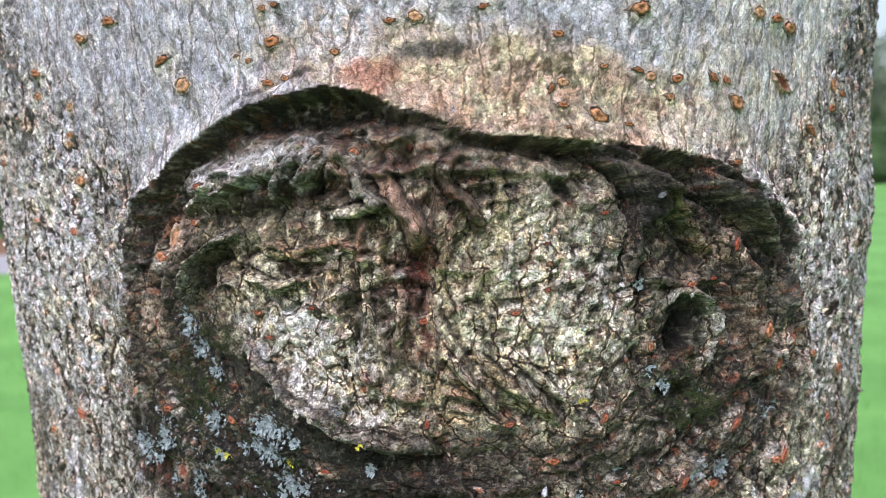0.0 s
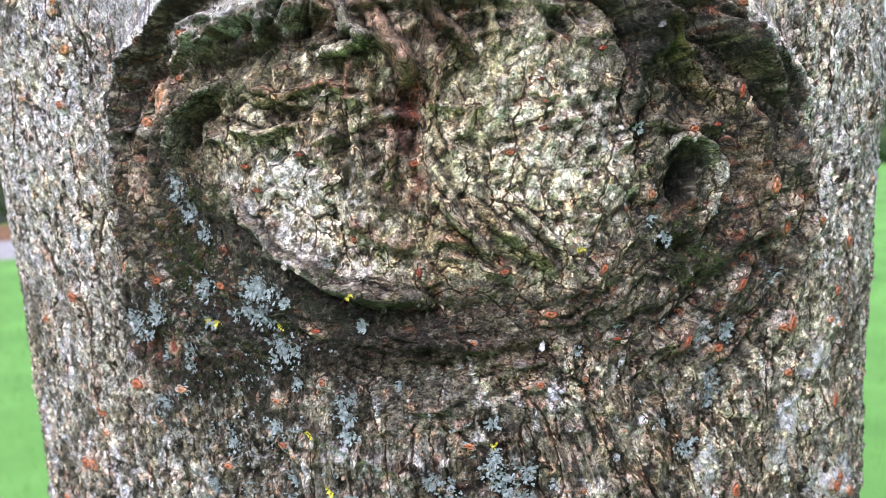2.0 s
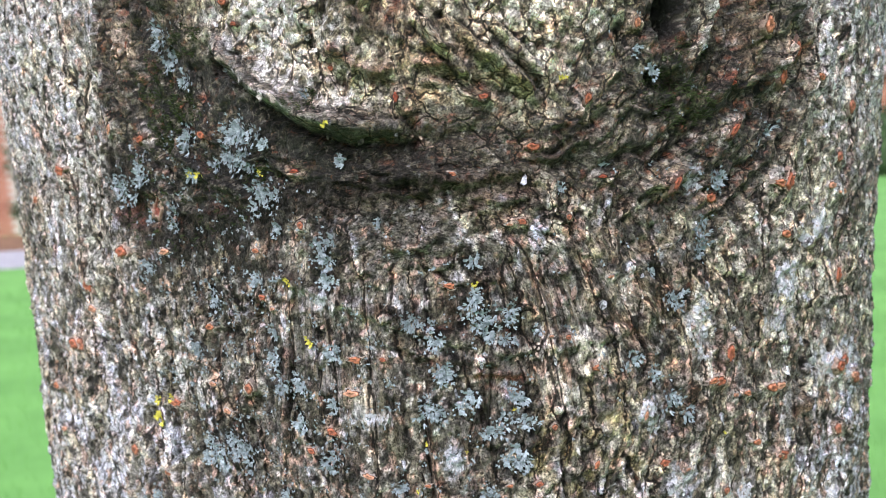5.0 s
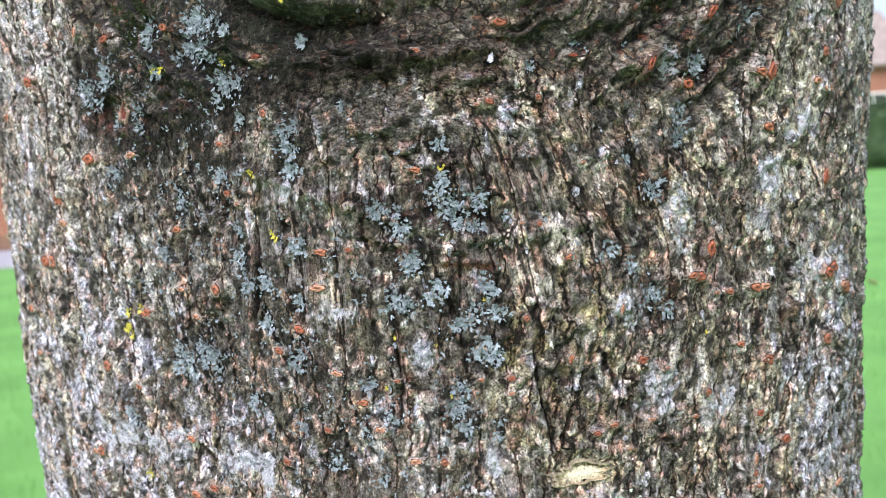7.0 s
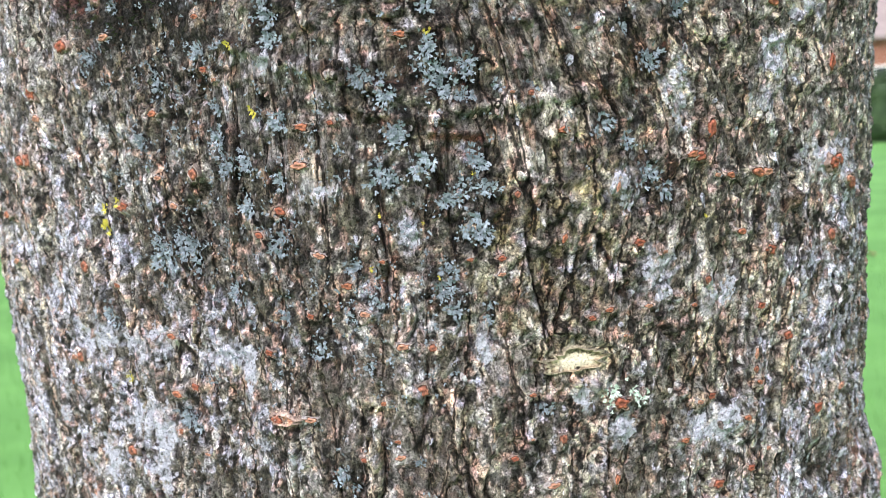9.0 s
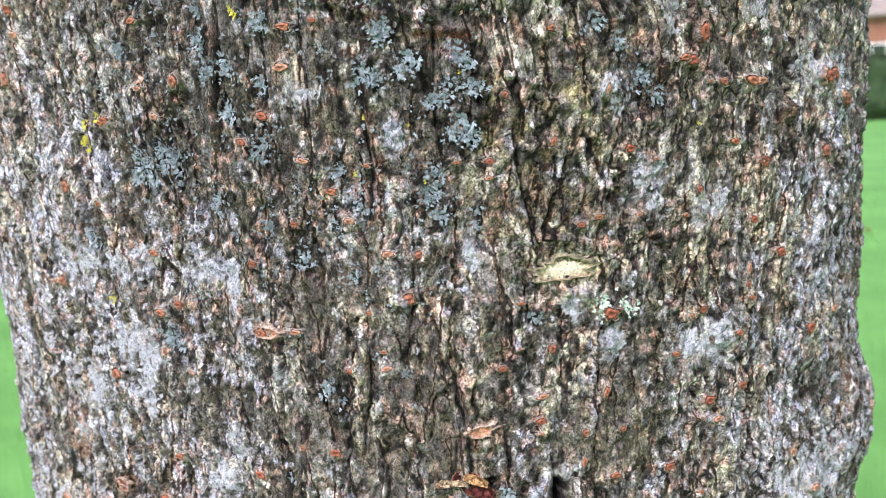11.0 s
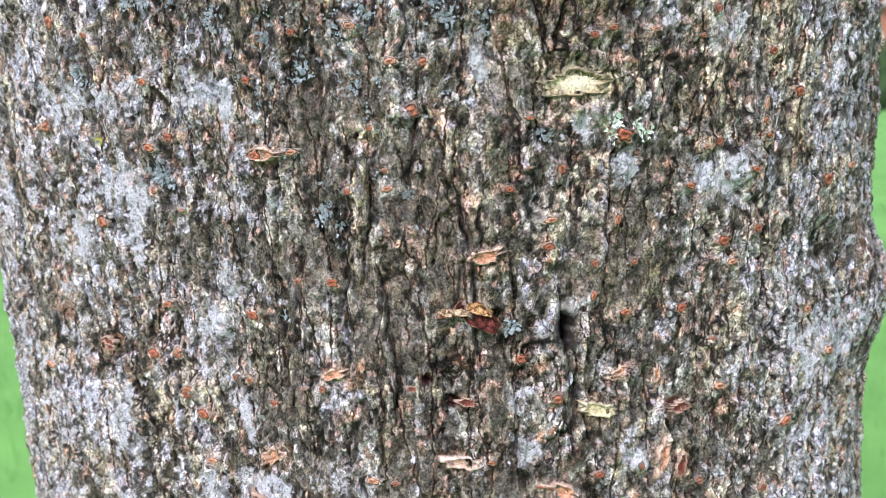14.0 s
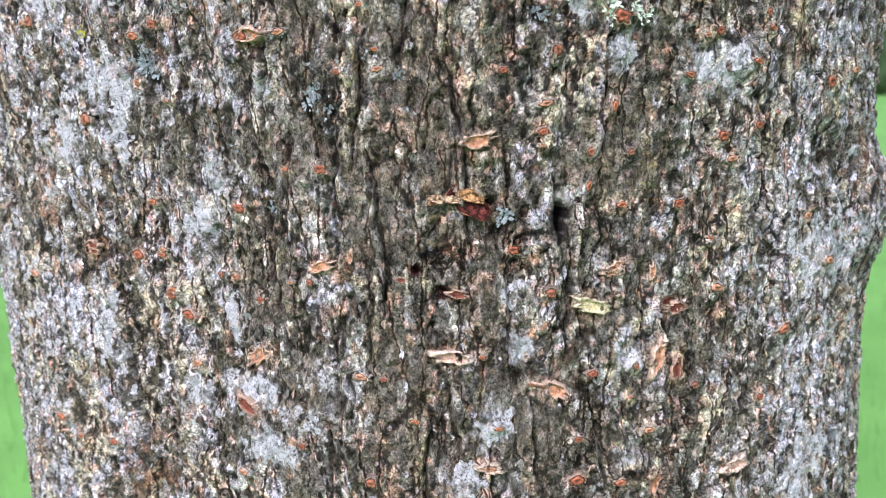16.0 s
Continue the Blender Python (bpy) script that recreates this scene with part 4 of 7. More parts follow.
vein([(55.8, 213.1), (61.8, 213.3), (68.3, 208.6), (71.1, 201.4), (70.2, 193.8)], 1.0, (0.36, 0.35, 0.31), 0.85)
vein([(-29.7, 250.3), (-32.6, 244.8), (-36.8, 242.7)], 0.9, (0.52, 0.5, 0.47), 0.8)
vein([(-23.8, 250.7), (-26.5, 245.3), (-29, 242.6)], 0.9, (0.5, 0.48, 0.46), 0.8)
vein([(-20.8, 237.6), (-13.9, 238.8), (-7.2, 241.3)], 1.2, (0.55, 0.53, 0.46), 0.7)
vein([(-48.3, 222.8), (-36.2, 220.3), (-26.5, 222)], 1.2, (0.55, 0.5, 0.36), 0.8)
vein([(-46.9, 206), (-39.2, 195.9), (-29.7, 188.8), (-17.7, 184), (-10.6, 182.2)], 2.6, (0.58, 0.53, 0.5), 0.7)
vein([(-39.7, 191.2), (-30.2, 183.7), (-18.2, 177.9), (-3.9, 177.2)], 2.4, (0.16, 0.155, 0.14), 0.8)
vein([(-1, 181), (8.4, 181.9), (16.4, 179)], 2.0, (0.09, 0.085, 0.07), 0.8)
vein([(-18.6, 171.7), (-1.5, 170.5), (17.6, 170), (31.6, 170.8)], 3.4, (0.05, 0.042, 0.034), 0.75)
vein([(3.8, 203.6), (11.3, 193.3), (15.8, 188.4)], 1.2, (0.44, 0.34, 0.24), 0.8)
vein([(62.8, 237.8), (67, 227.4), (71.4, 219.6)], 1.2, (0.4, 0.33, 0.24), 0.7)
vein([(78, 221.9), (85.4, 210.3), (88.8, 197.2), (88.8, 184.3)], 1.4, (0.16, 0.12, 0.09), 0.8)
vein([(-16.6, 255.1), (-18.4, 249.8), (-15.4, 245.6)], 1.04, (0.46, 0.34, 0.25), 0.8)
vein([(-12.6, 256.9), (-6.5, 254.6), (-1, 256.3)], 1.12, (0.5, 0.46, 0.37), 0.8)
vein([(-5.4, 251.9), (-6.9, 248), (-10.8, 246.2)], 0.88, (0.36, 0.2, 0.15), 0.8)
vein([(1.9, 254.2), (3.5, 249.5), (2.2, 245)], 0.96, (0.46, 0.34, 0.25), 0.8)
vein([(9, 252.6), (12.4, 247.2), (13.6, 241.8)], 0.88, (0.5, 0.46, 0.37), 0.8)
vein([(-12.6, 237.4), (-14.4, 230.6), (-12.9, 223.6)], 0.88, (0.36, 0.2, 0.15), 0.8)
vein([(-7.6, 234.6), (-9.3, 227.7), (-8.4, 220.7)], 0.8, (0.46, 0.34, 0.25), 0.8)
vein([(-7.2, 217.9), (-7, 210.8), (-8.6, 205.1)], 0.88, (0.5, 0.46, 0.37), 0.8)
vein([(6.1, 236.8), (4.7, 230.1), (5.8, 224.6)], 0.8, (0.36, 0.2, 0.15), 0.8)
vein([(-20.2, 227.8), (-22.2, 220.7), (-21.5, 212)], 0.8, (0.46, 0.34, 0.25), 0.8)
vein([(16, 244.4), (18.3, 233.6), (17, 224.1)], 0.72, (0.5, 0.46, 0.37), 0.8)
vein([(-28.9, 229.2), (-19.9, 231.3), (-14.5, 229.2)], 0.8, (0.36, 0.2, 0.15), 0.8)
vein([(-40, 230.5), (-30.4, 229.1), (-24.8, 224.9)], 0.8, (0.46, 0.34, 0.25), 0.8)
vein([(3.6, 197.9), (11.4, 196.4)], 0.56, (0.5, 0.46, 0.37), 0.8)
vein([(2.8, 193.5), (12.6, 191.8)], 0.56, (0.36, 0.2, 0.15), 0.8)
vein([(3.3, 189.1), (11.2, 187.7)], 0.56, (0.46, 0.34, 0.25), 0.8)
vein([(22.1, 248.1), (31, 243.7), (36.4, 236.6)], 0.96, (0.5, 0.46, 0.37), 0.8)
vein([(-16.5, 200.5), (-8.6, 193.4), (-0.5, 192.1)], 0.88, (0.36, 0.2, 0.15), 0.8)
# the sagging fold: shade painted above it, a lit edge painted below
vein([(-45.5, 152.7), (-35.1, 145.3), (-10.4, 135.9), (10.8, 129.4), (23.8, 126.7), (37.2, 126.5)], 1.4, (0.05, 0.038, 0.032), 0.8)
vein([(-43.1, 143.9), (-10.7, 133.1), (10.7, 126.7), (29, 124), (51.6, 125.2)], 1.2, (0.42, 0.37, 0.33), 0.6)
vein([(-11.3, 127.4), (2.4, 122.8), (22.2, 120.4)], 0.8, (0.05, 0.03, 0.025), 0.8)
vein([(10.2, 119), (26.1, 117.6)], 0.9, (0.2, 0.08, 0.055), 0.8)
vein([(14, 115.4), (26, 113.9)], 0.9, (0.24, 0.11, 0.08), 0.7)
vein([(-11.2, 260.1), (-6.3, 257.8), (-0.3, 258.8)], 1.8, (0.05, 0.03, 0.022), 0.8)
vein([(-9.3, 249.4), (-5.9, 244), (-4.9, 237.2)], 1.4, (0.05, 0.03, 0.022), 0.8)
vein([(4.1, 247.5), (6.3, 240.8), (4.8, 234.2)], 1.6, (0.04, 0.028, 0.02), 0.85)
vein([(12.5, 249.8), (14.8, 243.1)], 1.4, (0.05, 0.035, 0.025), 0.8)
vein([(-23.8, 234.8), (-16.8, 235.4), (-8.8, 237.3)], 1.2, (0.04, 0.035, 0.02), 0.8)
vein([(-12.4, 220.7), (-11.6, 212.2), (-13.4, 205)], 1.0, (0.05, 0.035, 0.025), 0.8)
vein([(-4.6, 217.9), (-4.5, 206.6), (-8.2, 200.8)], 1.3, (0.06, 0.03, 0.025), 0.8)
vein([(-8.2, 200.8), (2.4, 200.8), (11.4, 197.6)], 1.6, (0.08, 0.06, 0.04), 0.7)
vein([(12.8, 200.4), (21.9, 192.6), (30.1, 187.4)], 1.2, (0.06, 0.05, 0.035), 0.8)
# near-black for the depth of the hole: its shade is painted
stain_or_shade(63.2, 204, 4.5, 6.8, (0.015, 0.013, 0.011), 0.95)
stain_or_shade(61.3, 187.6, 7.2, 3.9, (0.03, 0.035, 0.018), 0.8)
stain_or_shade(-47.1, 198.2, 3.2, 3.2, (0.012, 0.011, 0.01), 0.95)
stain_or_shade(-86.1, 161.1, 12.1, 6.4, (0.10, 0.04, 0.03), 0.8)
stain_or_shade(42.9, 5.6, 1.8, 4.3, (0.012, 0.006, 0.012), 0.97)
stain_or_shade(-48.6, 0.1, 4.0, 5.0, (0.03, 0.028, 0.022), 0.8)
stain_or_shade(-94.7, -4.5, 5.2, 4.6, (0.05, 0.025, 0.018), 0.8)
stain_or_shade(14.3, -10.4, 1.6, 1.5, (0.04, 0.01, 0.012), 0.95)
stain_or_shade(7.8, -4.8, 1.4, 1.5, (0.05, 0.012, 0.014), 0.95)
stain_or_shade(70.5, -68, 3.2, 3.5, (0.06, 0.03, 0.022), 0.9)
stain_or_shade(92.1, 40.3, 3.1, 3.0, (0.04, 0.035, 0.03), 0.8)
stain_or_shade(115.1, 95.9, 3.4, 2.4, (0.1, 0.07, 0.045), 0.8)
stain_or_shade(85.4, 231.9, 19.0, 11.5, (0.04, 0.034, 0.028), 0.8, SPOT)
stain_or_shade(73.6, 172.7, 28.4, 17.9, (0.05, 0.042, 0.034), 0.75, SPOT)
stain_or_shade(-80.9, 208.3, 17.3, 33.8, (0.035, 0.024, 0.019), 0.8, SPOT)
stain_or_shade(-31.6, 169.4, 33.6, 10.4, (0.04, 0.035, 0.028), 0.85, SPOT)
stain_or_shade(-5.6, 248, 20.9, 10.6, (0.17, 0.10, 0.07), 0.55, SPOT)
stain_or_shade(-18.8, 165.8, 33.1, 13.5, (0.055, 0.047, 0.038), 0.8, SPOT)
stain_or_shade(-56.4, 152.3, 31.6, 20.8, (0.07, 0.06, 0.05), 0.55, SPOT)
stain_or_shade(40.7, -43.6, 28.8, 19.1, (0.10, 0.09, 0.075), 0.55, SPOT)
stain_or_shade(-16.7, 108.4, 30.7, 18.0, (0.06, 0.052, 0.045), 0.5, SPOT)
stain_or_shade(19.5, 90.8, 10.7, 20.6, (0.07, 0.06, 0.04), 0.5, SPOT)
CRUSTS_A = [(70.6, 162.8, 3.1, 6.7), (72.8, 125.4, 3.1, 7.8), (-47.7, 155.2, 3.0, 2.3), (-25.5, 137.7, 5.0, 3.5), (105.3, 133.1, 5.2, 5.0), (103.4, 121.9, 6.4, 3.4), (-16.0, 107.1, 6.2, 3.5), (59.6, 103.6, 3.9, 5.6), (67.7, 81.3, 4.7, 7.3), (86.9, 73.8, 5.9, 6.1), (7.1, 96.2, 2.7, 4.1), (-46.4, 63.9, 8.7, 5.6), (23.8, 68.0, 2.7, 4.3), (84.0, 38.7, 7.9, 5.5), (58.0, 42.8, 4.1, 4.5), (47.9, 53.5, 3.4, 4.0), (-79.6, 28.2, 4.1, 7.1), (-38.9, 45.9, 3.9, 6.7), (-28.0, 38.4, 2.3, 3.7), (83.4, 38.5, 6.6, 5.9), (-45.6, 18.1, 3.6, 7.2), (-54.1, 5.8, 4.5, 5.0), (130.9, -14.9, 19.9, 8.0), (-40.8, -38.5, 7.2, 4.8)]
CRUSTS_B = [(-20.0, -32.7, 5.9, 4.5), (-26.3, -44.0, 6.3, 3.9), (-36.6, -53.5, 8.0, 4.9), (30.5, -11.3, 3.5, 4.1), (32.4, -25.4, 4.9, 3.5), (60.9, -28.8, 4.1, 5.9), (62.7, -56.2, 3.7, 4.6), (26.3, -43.5, 5.0, 5.9), (17.3, -57.9, 5.0, 4.5), (123.6, -76.8, 7.4, 8.1), (-94.4, -24.6, 6.3, 9.5), (-60.3, -41.7, 4.6, 4.2), (-44.2, -19.0, 4.1, 7.7), (-101.7, 65.9, 6.7, 4.9), (-81.1, 43.7, 10.8, 4.1), (-104.9, 26.9, 8.4, 6.2), (-81.0, 64.6, 8.8, 5.2), (-80.8, 38.8, 10.1, 5.4), (-11.5, 68.7, 1.5, 1.5), (121.2, 147.0, 6.5, 5.1), (135.8, 105.7, 13.6, 4.6)]
CHIPPED = 0.4 + 0.6 * step(-0.22, 0.0, fbm(GA / 2.2, GZ / 4.0, 103, 4))
FINE = step(-0.5, -0.15, fbm(GA / 1.1, GZ / 1.3, 93, 3) + 0.12)
for n, (a, z, ra, rz) in enumerate(CRUSTS_A + CRUSTS_B):
    stain_or_shade(a, z, ra, rz, (0.56, 0.57, 0.66) if n % 3 else (0.60, 0.57, 0.60), 0.5, FINE * CHIPPED, 0.3, 0.0, 0.8, 300 + n, 0.15, 0.4)
    box, mask = patch(a, z, 1.15 * ra, 1.15 * rz, 0.6, 0.0, 0.3, 300 + n)
    CRUST[box] = np.maximum(CRUST[box], mix(CRUST[box], 0.13, mask))
stain_or_shade(41.4, 88.9, 16.6, 23.0, (0.17, 0.15, 0.06), 0.55, SPOT)
stain_or_shade(45.1, 62.7, 8.3, 3.2, (0.58, 0.50, 0.38), 0.8)
stain_or_shade(51.9, 103, 6.8, 8.3, (0.50, 0.43, 0.26), 0.5, SPECK)
stain_or_shade(64.9, 16.3, 2.9, 7.4, (0.52, 0.47, 0.22), 0.7, SPECK)
stain_or_shade(-2.9, 62.8, 6.2, 9.2, (0.17, 0.15, 0.128), 0.75, plain=0.1)
stain_or_shade(7.9, 45, 6.1, 13.6, (0.17, 0.15, 0.128), 0.75, plain=0.1)
stain_or_shade(-16.7, 56.3, 6.2, 9.6, (0.17, 0.15, 0.128), 0.75, plain=0.1)
stain_or_shade(-20.3, 25, 7.5, 11.8, (0.17, 0.15, 0.128), 0.75, plain=0.1)
stain_or_shade(14.9, 25.2, 8.2, 15.5, (0.17, 0.15, 0.128), 0.75, plain=0.1)
stain_or_shade(-1.6, 11.2, 8.8, 11.8, (0.17, 0.15, 0.128), 0.75, plain=0.1)
stain_or_shade(30.1, 60.9, 5.3, 7.9, (0.17, 0.15, 0.128), 0.75, plain=0.1)
stain_or_shade(56.7, 20.6, 12.8, 13.1, (0.17, 0.15, 0.128), 0.75, plain=0.1)
stain_or_shade(23.5, 33.1, 3.0, 20.8, (0.60, 0.52, 0.43), 0.8, SPECK)
stain_or_shade(16.4, 51.3, 2.0, 10.7, (0.60, 0.52, 0.43), 0.8, SPECK)
stain_or_shade(3.7, 61.2, 1.6, 5.9, (0.60, 0.52, 0.43), 0.8, SPECK)
stain_or_shade(39.5, 31.5, 2.5, 11.2, (0.60, 0.52, 0.43), 0.8, SPECK)
stain_or_shade(-41.2, 44.3, 2.0, 6.7, (0.60, 0.52, 0.43), 0.8, SPECK)
stain_or_shade(-5.5, 34.2, 2.2, 9.9, (0.60, 0.52, 0.43), 0.8, SPECK)
stain_or_shade(-23.9, -37.6, 10.5, 9.1, (0.165, 0.145, 0.125), 0.7, plain=0.1)
stain_or_shade(1.2, -35.7, 7.2, 16.0, (0.165, 0.145, 0.125), 0.7, plain=0.1)
stain_or_shade(27, -16.5, 6.9, 8.3, (0.165, 0.145, 0.125), 0.7, plain=0.1)
stain_or_shade(34.8, -45.8, 8.7, 10.3, (0.165, 0.145, 0.125), 0.7, plain=0.1)
stain_or_shade(56.1, -22.3, 6.3, 8.6, (0.165, 0.145, 0.125), 0.7, plain=0.1)
stain_or_shade(-35.5, -12.2, 11.4, 8.9, (0.165, 0.145, 0.125), 0.7, plain=0.1)
stain_or_shade(-115.9, 11.5, 6.4, 10.4, (0.42, 0.24, 0.17), 0.7, SPECK)
stain_or_shade(-82.6, -69.6, 15.8, 11.0, (0.24, 0.13, 0.085), 0.65, SPOT)
stain_or_shade(129.6, 16.3, 9.2, 9.3, (0.03, 0.027, 0.024), 0.8, SPECK)
stain_or_shade(155.1, 10.6, 10.0, 12.9, (0.26, 0.12, 0.08), 0.7, SPECK)
stain_or_shade(-13.7, -4.4, 5.7, 3.8, (0.48, 0.28, 0.2), 0.7, SPECK)
stain_or_shade(-79.5, 165.7, 8.2, 8.2, (0.12, 0.045, 0.03), 0.8, SPOT)
stain_or_shade(16.3, 162.1, 13.2, 6.2, (0.22, 0.16, 0.13), 0.6, SPOT)
stain_or_shade(51.5, 141.6, 21.1, 14.8, (0.32, 0.26, 0.20), 0.55, SPOT)
stain_or_shade(72.7, 113.6, 17.3, 8.4, (0.36, 0.28, 0.25), 0.5, SPOT)
stain_or_shade(-56.7, 206, 4.0, 2.6, (0.035, 0.045, 0.014), 0.6, SPECK)
stain_or_shade(-74.6, 200.4, 5.3, 3.3, (0.035, 0.045, 0.014), 0.6, SPECK)
stain_or_shade(-70.5, 192.5, 4.9, 3.2, (0.035, 0.045, 0.014), 0.6, SPECK)
stain_or_shade(-71.5, 180.6, 3.8, 2.5, (0.035, 0.045, 0.014), 0.6, SPECK)
stain_or_shade(-23.5, 187.4, 2.6, 2.2, (0.035, 0.045, 0.014), 0.6, SPECK)
stain_or_shade(67.2, 181.9, 6.9, 4.9, (0.035, 0.045, 0.014), 0.6, SPECK)
stain_or_shade(-40.3, 170.5, 2.9, 2.2, (0.035, 0.045, 0.014), 0.6, SPECK)
stain_or_shade(-62.6, 188.5, 4.2, 2.8, (0.035, 0.045, 0.014), 0.6, SPECK)
# upright ribbons of pale bark with a crack along one side
for n in range(240):
    a, z, length = sr.uniform(-150, 150), sr.uniform(-115, 235), sr.uniform(10, 46)
    if abs(a) < 108 and z + length > 140 and z < 262:
        continue
    lean, hand = sr.gauss(0, 0.08), sr.choice((-1, 1))
    line = [(a + lean * s * length + sr.gauss(0, 0.8), z + s * length) for s in (0, 0.3, 0.6, 1)]
    crack = [(x + hand * sr.uniform(1.0, 1.6), y) for x, y in line]
    if n % 3:
        ridge(line, 1.0, sr.uniform(0.5, 1.3))
        vein(line, 0.9, sr.choice([PALE, CREAM, LILAC, PINK, (0.66, 0.62, 0.60)]), 0.75, SPECK)
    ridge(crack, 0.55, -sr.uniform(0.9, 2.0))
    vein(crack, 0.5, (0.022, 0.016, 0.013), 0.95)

# steep faces in the scar: shade and less green bounce painted as dark red-brown
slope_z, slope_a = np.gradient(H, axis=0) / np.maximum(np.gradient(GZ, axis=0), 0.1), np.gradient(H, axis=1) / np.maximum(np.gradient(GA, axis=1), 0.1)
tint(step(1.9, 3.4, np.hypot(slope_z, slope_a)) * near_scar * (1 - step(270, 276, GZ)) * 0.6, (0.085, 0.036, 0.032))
GNAW = 0.35 + 0.65 * step(-0.3, 0.05, fbm(GA / 1.4, GZ / 1.8, 104, 4))
stain_or_shade(45.1, 62.7, 9.8, 4.4, (0.40, 0.36, 0.25), 0.5, SPECK)
# the low hole's inside, its shade painted black
stain_or_shade(42.4, 5.9, 2.8, 5.8, (0.008, 0.005, 0.008), 0.98, plain=0.9)
stain_or_shade(44.4, 10.8, 4.5, 1.9, (0.66, 0.6, 0.62), 0.8)
stain_or_shade(14.3, -10.4, 1.6, 1.5, (0.04, 0.01, 0.012), 0.95)
stain_or_shade(7.8, -4.8, 1.4, 1.5, (0.05, 0.012, 0.014), 0.95)
stain_or_shade(-62.3, 170.2, 43.3, 22.4, (0.02, 0.018, 0.015), 0.8, SPOT)
stain_or_shade(-21.8, 169.9, 26.8, 7.1, (0.035, 0.03, 0.025), 0.75, SPOT)
stain_or_shade(82, 171, 28.7, 20.7, (0.04, 0.034, 0.028), 0.75, SPOT)
stain_or_shade(-85.7, 201.2, 13.0, 28.5, (0.04, 0.026, 0.02), 0.7, SPOT)
stain_or_shade(-109.8, 241.6, 24.8, 26.1, (0.60, 0.58, 0.64), 0.55, SPECK)
stain_or_shade(119.9, 226.7, 28.3, 33.5, (0.64, 0.60, 0.56), 0.85, SPECK)
# painted shade again in the scar's hole
stain_or_shade(63.1, 204.8, 4.0, 6.4, (0.012, 0.01, 0.009), 0.95, plain=0.7)
stain_or_shade(61.3, 187.3, 5.4, 2.6, (0.02, 0.018, 0.013), 0.85)
stain_or_shade(-37.6, 249.1, 15.5, 2.8, (0.60, 0.58, 0.58), 0.8, SPECK)
stain_or_shade(-61.1, 239, 7.0, 4.6, (0.52, 0.42, 0.36), 0.7, SPECK)
stain_or_shade(-31.7, 203.5, 10.7, 8.2, (0.60, 0.58, 0.55), 0.75, SPECK, plain=0.3)
stain_or_shade(-18.5, 187.9, 11.2, 3.7, (0.62, 0.57, 0.54), 0.75, SPECK, plain=0.3)
stain_or_shade(27.3, 222.1, 7.1, 15.0, (0.62, 0.57, 0.50), 0.6, SPECK)
stain_or_shade(-4.5, 235.7, 16.4, 8.6, (0.13, 0.10, 0.065), 0.6, SPOT)
stain_or_shade(-6.3, 204.2, 8.0, 12.7, (0.09, 0.07, 0.05), 0.6, SPOT)
stain_or_shade(-61.3, 177, 36.3, 27.3, (0.016, 0.014, 0.011), 0.72)
stain_or_shade(-10, 167.8, 31.9, 6.9, (0.02, 0.017, 0.014), 0.6, SPOT)
stain_or_shade(123.4, 163, 38.1, 24.1, (0.2, 0.18, 0.15), 0.5, SPOT)
stain_or_shade(-31.7, 168.6, 26.4, 7.2, (0.02, 0.017, 0.014), 0.7)
stain_or_shade(-89.1, 279.1, 48.9, 18.1, (0.32, 0.31, 0.37), 0.4)
stain_or_shade(-141, 164.8, 34.0, 27.5, (0.2, 0.18, 0.16), 0.45, SPOT)
stain_or_shade(116.6, 163, 43.1, 21.8, (0.15, 0.13, 0.11), 0.5, SPOT)
stain_or_shade(40.7, -43.6, 28.8, 19.1, (0.12, 0.105, 0.09), 0.45, SPOT, plain=0.3)
# folds: crests in their own colours, grooves with painted shade
ridge([(36.1, 251.2), (46.1, 243.5), (49.3, 235.8), (48.4, 228.1)], 2.4, 3.0)
vein([(36.1, 251.2), (46.1, 243.5), (49.3, 235.8), (48.4, 228.1)], 2.4, (0.03, 0.026, 0.024), 0.85, GNAW)
vein([(38.8, 248.9), (47.6, 242.4), (51.1, 234.3), (50.6, 226)], 0.9, (0.34, 0.29, 0.22), 0.85, GNAW)
ridge([(46, 245.6), (53.4, 238.9), (61.5, 231.8), (70.5, 223.1)], 2.0, 2.6)
vein([(46, 245.6), (53.4, 238.9), (61.5, 231.8), (70.5, 223.1)], 2.0, (0.30, 0.24, 0.15), 0.85, GNAW)
ridge([(48.8, 241.2), (56, 234), (62.9, 226.6), (67.6, 221.9)], 1.6, -3.6)
vein([(48.8, 241.2), (56, 234), (62.9, 226.6), (67.6, 221.9)], 1.6, (0.016, 0.014, 0.012), 0.85, GNAW)
ridge([(66.1, 245), (80.3, 234.2), (93.7, 222.5), (98.1, 208.3), (96.2, 198.4)], 3.4, 3.6)
vein([(66.1, 245), (80.3, 234.2), (93.7, 222.5), (98.1, 208.3), (96.2, 198.4)], 3.4, (0.055, 0.05, 0.046), 0.85, GNAW)
# highlight painted on this fold's outer edge
ridge([(74.6, 245.9), (88.5, 236.1), (99, 225.8)], 1.3, 0.8)
vein([(74.6, 245.9), (88.5, 236.1), (99, 225.8)], 1.3, (0.52, 0.50, 0.52), 0.85, GNAW)
ridge([(61.2, 242.1), (74.3, 231.6), (85.3, 220.4), (88.7, 207.8)], 1.6, -3.4)
vein([(61.2, 242.1), (74.3, 231.6), (85.3, 220.4), (88.7, 207.8)], 1.6, (0.014, 0.012, 0.011), 0.85, GNAW)
ridge([(101.9, 223.7), (106.2, 210.6), (107.4, 195.8), (106, 182.8)], 1.2, -2.4)
vein([(101.9, 223.7), (106.2, 210.6), (107.4, 195.8), (106, 182.8)], 1.2, (0.02, 0.017, 0.015), 0.85, GNAW)
